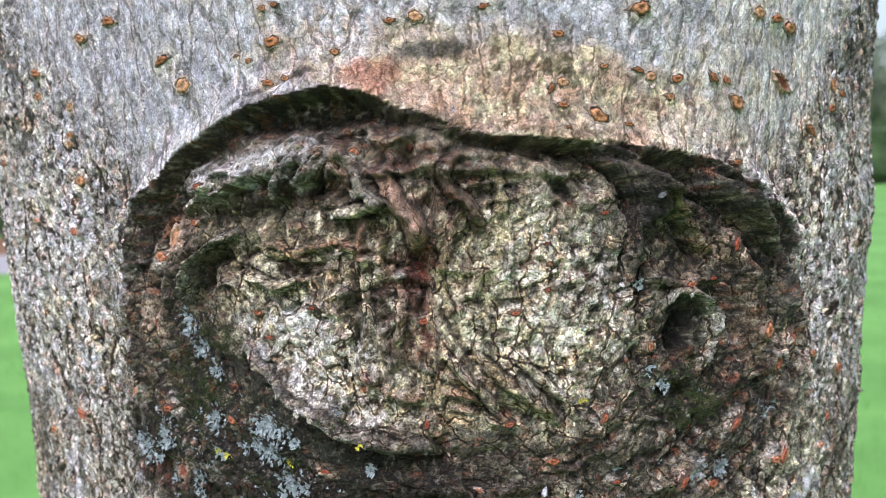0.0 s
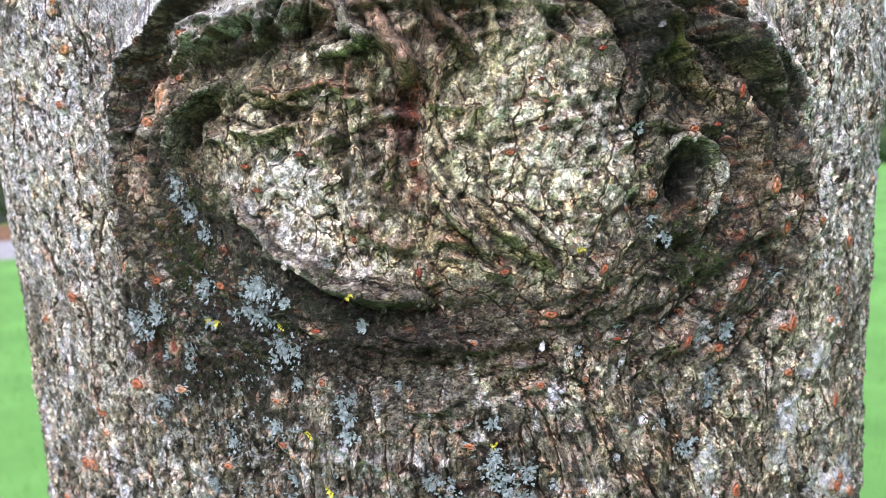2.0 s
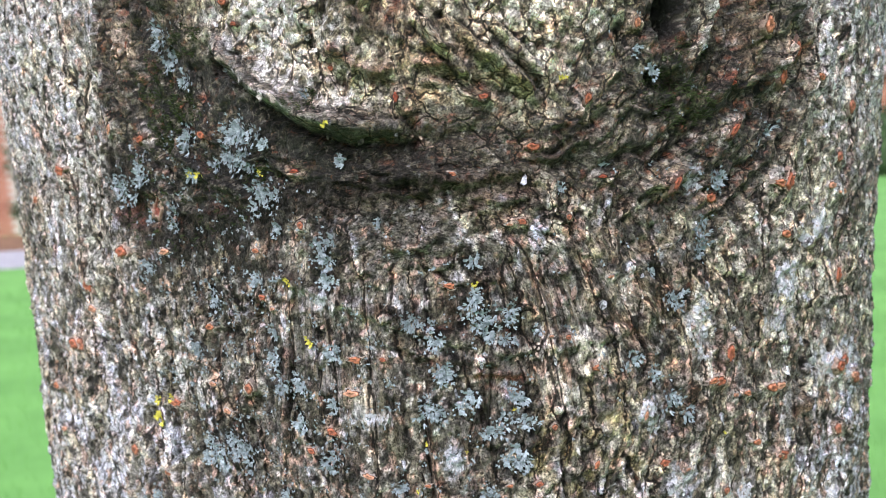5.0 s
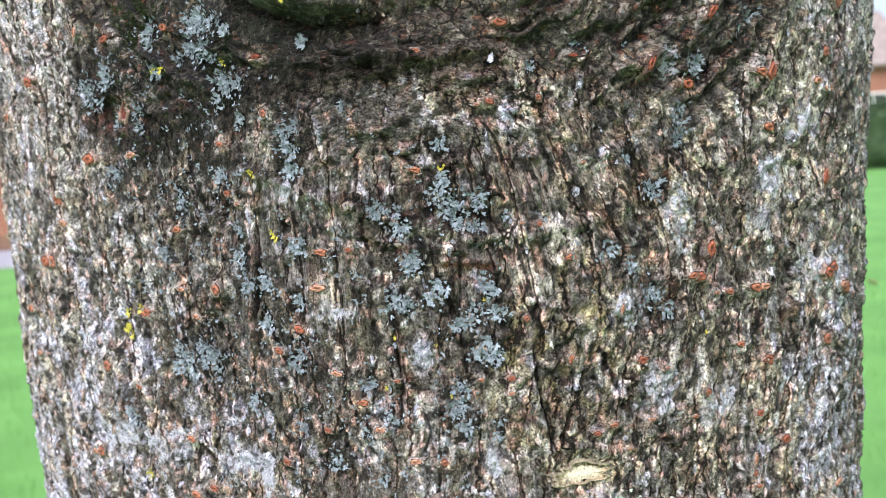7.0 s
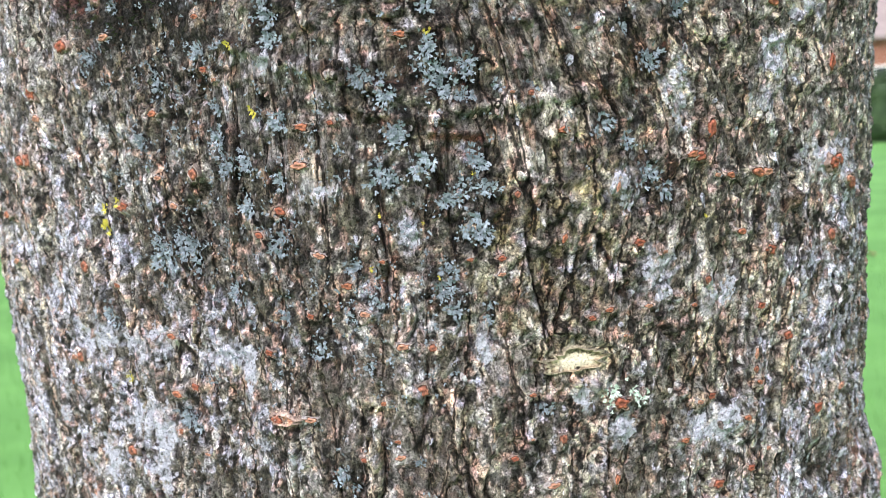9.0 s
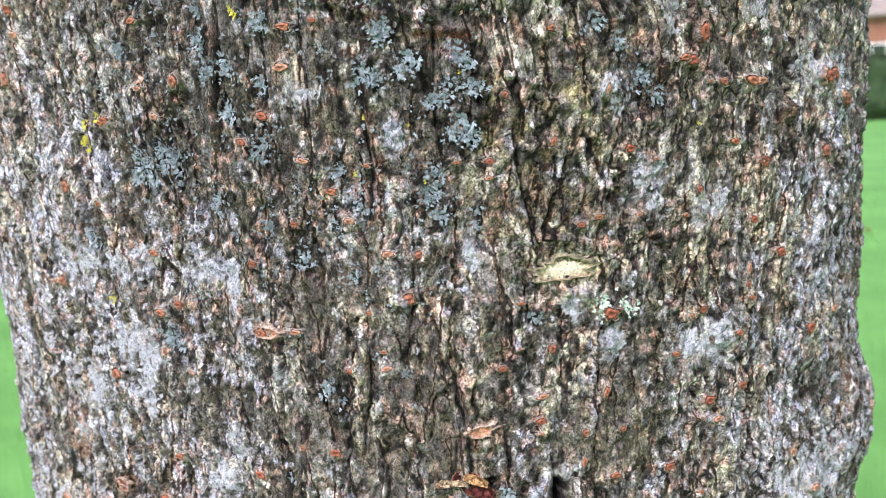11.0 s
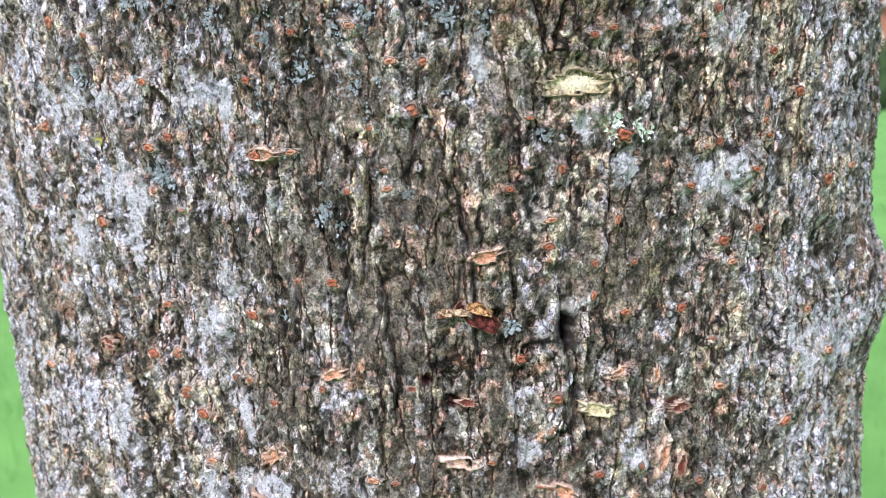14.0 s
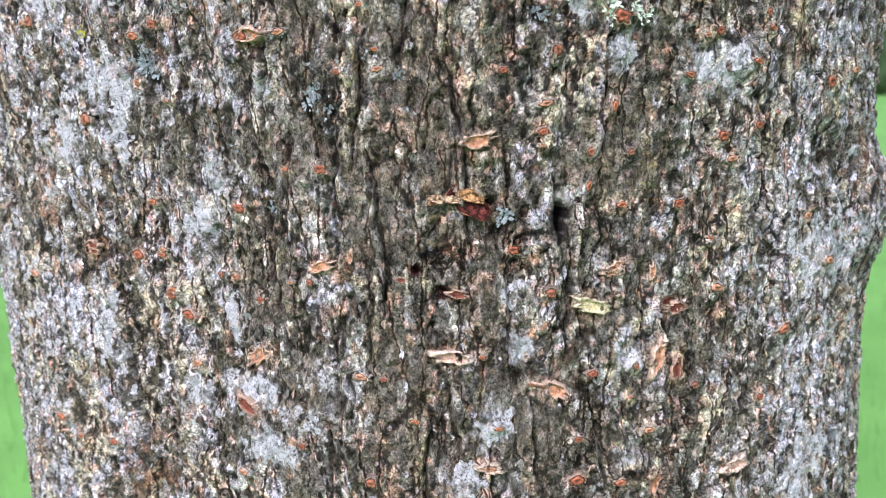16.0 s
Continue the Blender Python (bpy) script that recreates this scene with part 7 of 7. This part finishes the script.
def spots_in(patches, count, seed):
    """Random places, denser towards the middle of each (a, z, ra, rz)."""
    r = random.Random(seed)
    weights = [ra * rz * k for _, _, ra, rz, k in patches]
    out = []
    for _ in range(count):
        a, z, ra, rz, _ = r.choices(patches, weights)[0]
        d, t = math.sqrt(r.random()), r.uniform(0, 2 * math.pi)
        out.append((a + ra * d * math.cos(t), z + rz * d * math.sin(t)))
    return out


def lichen_crumb(r):
    v, f = [], []
    for _ in range(r.choice((2, 3, 4, 6))):
        size = r.uniform(0.35, 0.75)
        lobe(v, f, r, (r.gauss(0, 0.6), r.gauss(0, 0.6), r.uniform(-0.1, 0.3)), r.uniform(0, 6.28), size, size * 0.7, size * r.uniform(0.1, 0.8))
    return v, f


def moss_tuft(r):
    v, f = [], []
    for _ in range(7):
        x, y, t = r.uniform(-0.8, 0.8), r.uniform(-0.8, 0.8), r.uniform(0, 6.28)
        h, w = r.uniform(0.5, 1.3), 0.16
        dx, dy = w * math.cos(t), w * math.sin(t)
        lean = (r.uniform(-0.5, 0.5), r.uniform(-0.5, 0.5))
        k = len(v)
        v += [(x - dx, y - dy, -0.1), (x + dx, y + dy, -0.1), (x - dy * 1.2, y + dx * 1.2, -0.1), (x + lean[0], y + lean[1], h)]
        f += [(k, k + 1, k + 3), (k + 1, k + 2, k + 3), (k + 2, k, k + 3)]
    return v, f


scatter("strewn_lichen", LICHEN, tree, "small blue-grey lichen lobes strewn over bark",
        spots_in([(-60, 160, 38, 30, 1.0), (-45, 120, 40, 28, 1.0), (-5, 110, 26, 45, 0.8), (-40, 80, 30, 28, 0.8), (5, 75, 16, 26, 0.8), (60, 130, 40, 40, 0.25),
                  (-20, 50, 40, 30, 0.25), (70, 190, 30, 28, 0.25), (-70, 100, 30, 40, 0.3)], 760, 71), lichen_crumb)
scatter("moss", MOSSY, tree, "dark green moss in the folds of the scar",
        spots_in([(-58, 205, 7, 4, 1.0), (-74, 197, 9, 6, 0.5), (-71, 188, 8, 6, 0.6), (-71, 181, 6, 4, 1.0), (-23, 187, 4, 3, 1.0), (67, 182, 8, 6, 1.0), (-40, 170, 6, 3, 0.8),
                  (-62, 188, 6, 4, 0.8), (-70, 165, 26, 18, 0.12), (62, 188, 14, 10, 0.3)], 520, 73), moss_tuft)

# loose flakes and scales of bark, one by one too small to count
fr = np.random.RandomState(5)
N = 2600
fa = fr.uniform(-165, 165, N)
fz = fr.uniform(-115, 290, N)
fi = np.clip(np.searchsorted((rows_z - 1) * 1000, fz), 0, ny - 1)
fj = np.clip(np.searchsorted(cols * 1000, fa), 0, nx - 1)
keep = fr.rand(N) > 0.8 * above[fi, fj]
fa, fz, fi, fj = fa[keep], fz[keep], fi[keep], fj[keep]
N = len(fa)
scarred = in_scar[fi, fj]
long_ = fr.uniform(0.6, 2.0, N) * np.where(scarred, 0.6, 1.0)
wide = fr.uniform(0.35, 0.9, N)
spin = np.where(scarred, fr.uniform(0, math.pi, N), fr.normal(0, 0.25, N))
tipx, tipy = fr.normal(0, 0.35, N), fr.normal(0, 0.28, N)
base = H[fi, fj]
th0 = arc_angle(fa * 0.001)
hexa = np.array([(0.0, -1.0), (0.8, -0.45), (0.9, 0.4), (0.1, 1.0), (-0.8, 0.5), (-0.9, -0.5)])
corners, tops = [], []
for level in (1, 0):
    for hx, hy in hexa:
        lx = hx * wide * fr.uniform(0.6, 1.3, N) * (1.0 if level else 0.8)
        ly = hy * long_ * fr.uniform(0.7, 1.25, N) * (1.0 if level else 0.8)
        u = lx * np.cos(spin) - ly * np.sin(spin)
        v = lx * np.sin(spin) + ly * np.cos(spin)
        height = base + (0.18 + np.clip(tipx * lx + tipy * ly, -0.3, 0.9) if level else -0.6)
        aa, zz = (fa + u) * 0.001, 1.0 + (fz + v) * 0.001
        corners.append(on_trunk(aa, zz, height * 0.001))
C = np.stack(corners, 1).reshape(-1, 3)
k = (np.arange(N) * 12)[:, None]
sides = [(i, i + 6, (i + 1) % 6 + 6, (i + 1) % 6) for i in range(6)]
Q = np.stack([k + np.array(q) for q in [(0, 1, 2, 3), (0, 3, 4, 5), *sides]], 1).reshape(-1, 4)
choice = fr.rand(N)
own = INK[fi, fj]
shade = np.where((choice < 0.10)[:, None], mix(own, np.array(PALE), 0.5), np.where((choice < 0.22)[:, None], mix(own, np.array(LILAC), 0.8),
        np.where((choice < 0.36)[:, None], mix(own, np.array(PINK), 0.7), own)))
shade = np.where(scarred[:, None], mix(shade, own, 0.6), shade) * fr.uniform(0.75, 1.3, N)[:, None]
flakes = under(grid_mesh("loose_bark", C, Q, CHIP, np.repeat(shade, 12, 0)), tree)
flakes.data.polygons.foreach_set("use_smooth", np.zeros(len(Q), bool))
tagged(flakes, "loose pale scales and flakes of bark", kind="stuff")


# ---- the park behind ----
LAWN = mottled("lawn", (0.078, 0.20, 0.045), (0.145, 0.325, 0.08), 1.3, 0.9, 0.6, 0.02)
BLADE = mottled("grass_blade", (0.085, 0.21, 0.048), (0.16, 0.35, 0.09), 2.5, 0.8, 0.1, 0.002)
LEAF = mottled("dead_leaf", (0.30, 0.17, 0.07), (0.55, 0.38, 0.2), 30, 0.8, 0.3, 0.002, vary=0.4)
HEDGE = mottled("hedge_leaf", (0.012, 0.028, 0.010), (0.05, 0.085, 0.03), 3, 0.7, 0.2, 0.01)
TREE_LEAF = mottled("far_leaf", (0.10, 0.13, 0.09), (0.22, 0.26, 0.19), 1.5, 0.8, 0.2, 0.01)
TWIG = mottled("grey_bark", (0.12, 0.10, 0.08), (0.26, 0.23, 0.20), 9, 0.85, 0.4, 0.01, stretch=(1, 1, 0.3))
PATH = mottled("asphalt", (0.22, 0.21, 0.235), (0.33, 0.32, 0.35), 6, 0.9, 0.5, 0.004)
LITTER = mottled("leaf_litter", (0.09, 0.05, 0.03), (0.22, 0.12, 0.07), 5, 0.9, 0.6, 0.01)
BRICK = mottled("brick", (0.30, 0.12, 0.075), (0.46, 0.22, 0.15), 2.2, 0.85, 0.4, 0.004, vary=0.35)
MORTAR = mottled("mortar", (0.34, 0.30, 0.26), (0.45, 0.41, 0.36), 8, 0.9, 0.3, 0.003)
TILE = mottled("roof_tile", (0.18, 0.14, 0.13), (0.30, 0.25, 0.23), 3, 0.8, 0.3, 0.004, vary=0.3)
FRAME_WHITE = mottled("white_paint", (0.72, 0.72, 0.70), (0.82, 0.82, 0.80), 5, 0.5, 0.1, 0.001)
GLASS, gn, gl, gs = material("window_glass")
gs.inputs["Base Color"].default_value, gs.inputs["Roughness"].default_value = (0.03, 0.035, 0.04, 1), 0.05

ground_bm = bmesh.new()
bmesh.ops.create_grid(ground_bm, x_segments=80, y_segments=80, size=160)
for v in ground_bm.verts:
    far = max(0.0, v.co.length - 4)
    v.co.z = 0.03 * noise.noise(v.co * 0.15) * min(far, 1)
ground = part("ground", ground_bm, LAWN)
tagged(ground, "bright green mown park lawn", "ground", kind="structure")


def slab(bm, x0, x1, y0, y1, z0, z1, bevel=0.0):
    made = bmesh.ops.create_cube(bm, size=1.0, matrix=Matrix.Translation(((x0 + x1) / 2, (y0 + y1) / 2, (z0 + z1) / 2)) @ Matrix.Diagonal((x1 - x0, y1 - y0, z1 - z0, 1)))
    if bevel:
        edges = list({e for v in made["verts"] for e in v.link_edges})
        bmesh.ops.bevel(bm, geom=edges, offset=bevel, segments=2, affect="EDGES")


def strip(name, mat, x0, x1, y0, y1, z, label, category):
    """A long ground strip with an uneven edge."""
    bm = bmesh.new()
    n = 60
    rows = []
    for i in range(n + 1):
        x = x0 + (x1 - x0) * i / n
        w0, w1 = (0.12 * noise.noise((x * 0.7, k, 0)) for k in (3.0, 9.0))
        rows.append([bm.verts.new(p) for p in ((x, y0 + w0, -0.05), (x, y0 + w0, z), (x, y1 + w1, z), (x, y1 + w1, -0.05))])
    for one, two in zip(rows, rows[1:]):
        for k in range(3):
            bm.faces.new((one[k], two[k], two[k + 1], one[k + 1]))
    return tagged(part(name, bm, mat, smooth=False), label, category, kind="structure")


strip("path", PATH, -60, -1.5, 10.6, 12.9, 0.035, "grey asphalt footpath across the lawn", "path")
strip("verge", LITTER, -60, -1.5, 12.95, 16.2, 0.05, "brown leaf litter under the hedge", "verge")


def leaf_cloud(name, mat, parent, blobs, count, size, seed, label):
    """A crown or hedge face of small folded leaves within rounded masses, uneven and with gaps."""
    r = np.random.RandomState(seed)
    b = np.array(blobs)
    pick = r.choice(len(b), count, p=b[:, 3] * b[:, 4] / (b[:, 3] * b[:, 4]).sum())
    d = r.normal(size=(count, 3))
    d /= np.linalg.norm(d, axis=1)[:, None]
    c = b[pick, :3] + d * (b[pick][:, [3, 5, 4]] * r.uniform(0.55, 1.06, count)[:, None])
    u = r.normal(size=(count, 3))
    u /= np.linalg.norm(u, axis=1)[:, None]
    v = np.cross(u, r.normal(size=(count, 3)))
    v /= np.linalg.norm(v, axis=1)[:, None]
    s = size * r.uniform(0.6, 1.4, count)[:, None]
    w = np.cross(u, v)
    pts = np.stack([c - u * s, c + v * s * 0.45 + w * s * 0.15, c + u * s, c - v * s * 0.45 + w * s * 0.15], 1).reshape(-1, 3)
    pts[:, 2] = np.maximum(pts[:, 2], 0.02)
    k = (np.arange(count) * 4)[:, None]
    ob = grid_mesh(name, pts, np.concatenate([k + [[0, 1, 2]], k + [[0, 2, 3]]]), mat)
    ob.parent = parent
    return tagged(ob, label, kind="stuff")


def hedge(x0, x1, y0, y1, top, seed, label):
    thing = tagged(new("hedge"), label, "hedge")
    bm = bmesh.new()
    slab(bm, x0 + 0.15, x1 - 0.15, y0 + 0.2, y1 - 0.2, 0, top - 0.2, 0.15)
    bmesh.ops.subdivide_edges(bm, edges=bm.edges[:], cuts=5, use_grid_fill=True)
    for v in bm.verts:
        v.co += Vector((0.15 * noise.noise(v.co * 1.7 + Vector((seed, 0, 0))), 0.15 * noise.noise(v.co * 1.7 + Vector((0, seed, 0))), 0.0))
    part("inner_growth", bm, HEDGE, thing)
    r = random.Random(seed)
    blobs = []
    x = x0
    while x < x1:
        for z in (top * 0.25, top * 0.65, top - 0.3):
            blobs.append((x, (y0 + y1) / 2, z, 0.55, 0.35 + r.uniform(0, 0.12), (y1 - y0) / 2))
        x += 0.5
    leaf_cloud("foliage", HEDGE, thing, blobs, 16000, 0.06, seed, "small dark green leaves")
    return thing


hedge(5.5, 18.0, 24.2, 25.4, 2.0, 3, "clipped dark green hedge along the lawn's edge")
hedge(-9.4, -3.0, 16.6, 17.8, 2.3, 5, "dense dark evergreen hedge behind the footpath")


def tube(bm, points, radii, sides=10):
    rings = []
    for i, (p, r) in enumerate(zip(points, radii)):
        p = Vector(p)
        d = (Vector(points[min(i + 1, len(points) - 1)]) - Vector(points[max(i - 1, 0)])).normalized()
        a = d.cross(Vector((0.3, 1, 0.1))).normalized()
        b = d.cross(a)
        rings.append([bm.verts.new(p + r * (math.cos(t) * a + math.sin(t) * b)) for t in (2 * math.pi * k / sides for k in range(sides))])
    for one, two in zip(rings, rings[1:]):
        for k in range(sides):
            bm.faces.new((one[k], one[(k + 1) % sides], two[(k + 1) % sides], two[k]))
    bm.faces.new(rings[-1])
    bm.faces.new(rings[0][::-1])


def bough(start, heading, length, radius, seed, depth=2):
    """A limb that forks: one mesh."""
    r = random.Random(seed)
    bm = bmesh.new()

    def grow(p, d, length, radius, depth):
        pts, radii = [Vector(p)], [radius]
        for k in range(6):
            d = (d + Vector((r.uniform(-0.16, 0.16), r.uniform(-0.16, 0.16), 0.07))).normalized()
            pts.append(pts[-1] + d * length / 6)
            radii.append(radius * (1 - 0.12 * (k + 1)))
        tube(bm, pts, radii)
        if depth:
            for k in (3, 4, 5):
                side = (d + Vector((r.uniform(-0.9, 0.9), r.uniform(-0.9, 0.9), r.uniform(-0.1, 0.5)))).normalized()
                grow(pts[k] - side * radii[k] * 0.4, side, length * 0.62, radii[k] * 0.55, depth - 1)

    grow(Vector(start), Vector(heading).normalized(), length, radius, depth)
    return bm


for n, (hx, hy) in enumerate(((0.5, 0.25), (-0.55, 0.2), (0.1, -0.5), (-0.1, 0.6))):
    limb = under(part("limb", bough((AXIS_X + 0.05 * hx, AXIS_Y + 0.05 * hy, 2.5), (hx, hy, 1.0), 2.2, 0.072, 40 + n, 3), TWIG, tree), tree)


def park_tree(x, y, height, seed):
    thing = tagged(new("park_tree"), "hazy grey-green broadleaf tree far beyond the hedge", "tree", "trees beyond the hedge")
    bm = bough((x, y, -0.1), (0.02, 0.03, 1), height * 0.6, height * 0.03, seed, 2)
    part("trunk", bm, TWIG, thing)
    r = random.Random(seed)
    blobs = [(x + r.gauss(0, height * 0.17), y + r.gauss(0, height * 0.15), height * r.uniform(0.3, 0.86), height * r.uniform(0.1, 0.17), height * r.uniform(0.09, 0.13), height * 0.14) for _ in range(17)]
    leaf_cloud("crown", TREE_LEAF, thing, blobs, 9000, 0.11, seed, "thinning grey-green leaves")
    return thing


for n, (x, y, h) in enumerate(((23.5, 44, 7.0), (27.5, 46, 7.8), (31.0, 43, 6.8), (-21, 38, 8.0), (-26, 40, 9.0))):
    park_tree(x, y, h, 60 + n)


def brick_house(x0, x1, y0, y1, eave, rise, windows, label, seed):
    """Brick walls with mortar joints, a tiled pitched roof, windows and a chimney."""
    thing = tagged(new("house"), label, "house")
    bm = bmesh.new()
    slab(bm, x0 + 0.01, x1 - 0.01, y0 + 0.01, y1, 0, eave)
    wall = part("wall", bm, MORTAR, thing, smooth=False)
    bm = bmesh.new()
    over = 0.35
    mid = (y0 + y1) / 2
    low, high = [], []
    for x in (x0 - over, x1 + over):
        low.append([bm.verts.new((x, y, z)) for y, z in ((y0 - over, eave - 0.12), (mid, eave + rise), (y1 + over, eave - 0.12))])
        high.append([bm.verts.new((x, y, z)) for y, z in ((y0 - over, eave + 0.02), (mid, eave + rise + 0.14), (y1 + over, eave + 0.02))])
    for a, b, flip in ((low[0], low[1], 1), (high[0], high[1], 0)):
        for k in range(2):
            q = (a[k], b[k], b[k + 1], a[k + 1])
            bm.faces.new(q[::-1] if flip else q)
    for a, b in ((low[0], high[0]), (high[1], low[1])):
        for k in range(2):
            bm.faces.new((a[k], a[k + 1], b[k + 1], b[k]))
    for k in (0, 2):
        bm.faces.new((low[0][k], low[1][k], high[1][k], high[0][k]))
    roof = part("roof", bm, TILE, thing, smooth=False)
    bm = bmesh.new()
    slab(bm, x0 + 0.8, x0 + 1.5, mid - 0.35, mid + 0.35, eave + rise * 0.6, eave + rise + 0.9, 0.02)
    slab(bm, x0 + 0.72, x0 + 1.58, mid - 0.43, mid + 0.43, eave + rise + 0.9, eave + rise + 1.0, 0.02)
    part("chimney", bm, BRICK, roof, smooth=False)
    for wx, wz, ww, wh in windows:
        bm = bmesh.new()
        for s in ((wx, wx + 0.07, wz, wz + wh), (wx + ww - 0.07, wx + ww, wz, wz + wh), (wx + 0.07, wx + ww - 0.07, wz, wz + 0.07), (wx + 0.07, wx + ww - 0.07, wz + wh - 0.07, wz + wh), (wx + ww / 2 - 0.03, wx + ww / 2 + 0.03, wz + 0.07, wz + wh - 0.07)):
            slab(bm, s[0], s[1], y0 - 0.07, y0 + 0.02, s[2], s[3])
        window = part("window", bm, FRAME_WHITE, thing, smooth=False)
        bm = bmesh.new()
        slab(bm, wx + 0.07, wx + ww - 0.07, y0 - 0.035, y0 - 0.015, wz + 0.07, wz + wh - 0.07)
        part("pane", bm, GLASS, window, smooth=False)
        bm = bmesh.new()
        slab(bm, wx - 0.08, wx + ww + 0.08, y0 - 0.14, y0 + 0.02, wz - 0.08, wz, 0.01)
        part("sill", bm, FRAME_WHITE, window, smooth=False)
    # courses of brick on the face that looks to the lawn
    verts, faces = [], []
    z, row = 0.0, 0
    while z < eave - 0.08:
        x = x0 + (0.1125 if row % 2 else 0.0)
        while x < x1 - 0.23:
            if not any(wx - 0.1 < x + 0.1 < wx + ww + 0.0 and wz - 0.1 < z + 0.03 < wz + wh for wx, wz, ww, wh in windows):
                k = len(verts)
                verts += [(x, y0 - 0.006, z), (x + 0.215, y0 - 0.006, z), (x + 0.215, y0 - 0.006, z + 0.065), (x, y0 - 0.006, z + 0.065),
                          (x, y0 + 0.012, z), (x + 0.215, y0 + 0.012, z), (x + 0.215, y0 + 0.012, z + 0.065), (x, y0 + 0.012, z + 0.065)]
                faces += [(k, k + 1, k + 2, k + 3), (k, k + 4, k + 5, k + 1), (k + 1, k + 5, k + 6, k + 2), (k + 2, k + 6, k + 7, k + 3), (k + 3, k + 7, k + 4, k)]
            x += 0.225
        z += 0.075
        row += 1
    mesh = bpy.data.meshes.new("brickwork")
    mesh.from_pydata(verts, [], faces)
    mesh.materials.append(BRICK)
    bricks = new("brickwork", mesh)
    bricks.parent = wall
    tagged(bricks, "red-brown brick courses", kind="stuff")
    return thing


brick_house(13.0, 19.2, 40.0, 47.0, 4.1, 2.7, [(14.2, 1.6, 1.4, 1.2), (17.0, 1.6, 1.4, 1.2)], "low red-brick house with a grey tiled roof, beyond the hedge", 1)
brick_house(-19.0, -9.7, 17.0, 24.0, 4.6, 2.6, [(-17.0, 1.1, 1.4, 1.2), (-13.4, 1.1, 1.4, 1.2)], "red-brick house with tiled roof beside the footpath", 2)

# grass blades over the lawn round the tree
gr = np.random.RandomState(9)
G = 90000
ang = gr.uniform(-math.pi, math.pi, G)
dist = 0.3 + 9.5 * gr.rand(G) ** 0.6
bx, by = dist * np.sin(ang), dist * np.cos(ang)
bh, bw, bt = gr.uniform(0.03, 0.085, G), gr.uniform(0.002, 0.004, G), gr.uniform(0, 2 * math.pi, G)
lx, ly = gr.normal(0, 0.02, G), gr.normal(0, 0.02, G)
gpts = np.stack([np.stack([bx - bw * np.cos(bt), by - bw * np.sin(bt), 0 * bx - 0.03], -1), np.stack([bx + bw * np.cos(bt), by + bw * np.sin(bt), 0 * bx - 0.03], -1),
                 np.stack([bx + lx, by + ly, bh], -1)], 1).reshape(-1, 3)
grass = grid_mesh("grass", gpts, np.arange(3 * G).reshape(-1, 3), BLADE)
tagged(grass, "short bright green grass blades of the lawn", "grass", kind="stuff")

# fallen leaves
def leaf_mesh(seed):
    r = random.Random(seed)
    bm = bmesh.new()
    n = 14
    edge = []
    for k in range(n):
        t = 2 * math.pi * k / n
        s = (0.036 + 0.012 * math.cos(t)) * r.uniform(0.75, 1.15)
        edge.append(bm.verts.new((s * math.cos(t) * 1.25, s * math.sin(t), 0.004 + 0.012 * r.random())))
    mid = bm.verts.new((0, 0, 0.003))
    for k in range(n):
        bm.faces.new((edge[k], edge[(k + 1) % n], mid))
    mesh = bpy.data.meshes.new("fallen_leaf")
    solid = bmesh.ops.solidify(bm, geom=bm.faces[:], thickness=0.0008)
    bm.to_mesh(mesh)
    bm.free()
    mesh.materials.append(LEAF)
    return mesh


leaf_meshes = [leaf_mesh(k) for k in range(5)]
lr = random.Random(12)
for n in range(150):
    t, d = lr.uniform(-math.pi, math.pi), 0.6 + 9.5 * lr.random() ** 0.7
    ob = tagged(new("fallen_leaf", leaf_meshes[n % 5]), "curled tan fallen leaf lying on the lawn", "leaf", "fallen leaves on the lawn")
    ob.matrix_basis = pose(d * math.sin(t), d * math.cos(t), 0.035, lr.uniform(-20, 20), lr.uniform(-20, 20), lr.uniform(0, 360))
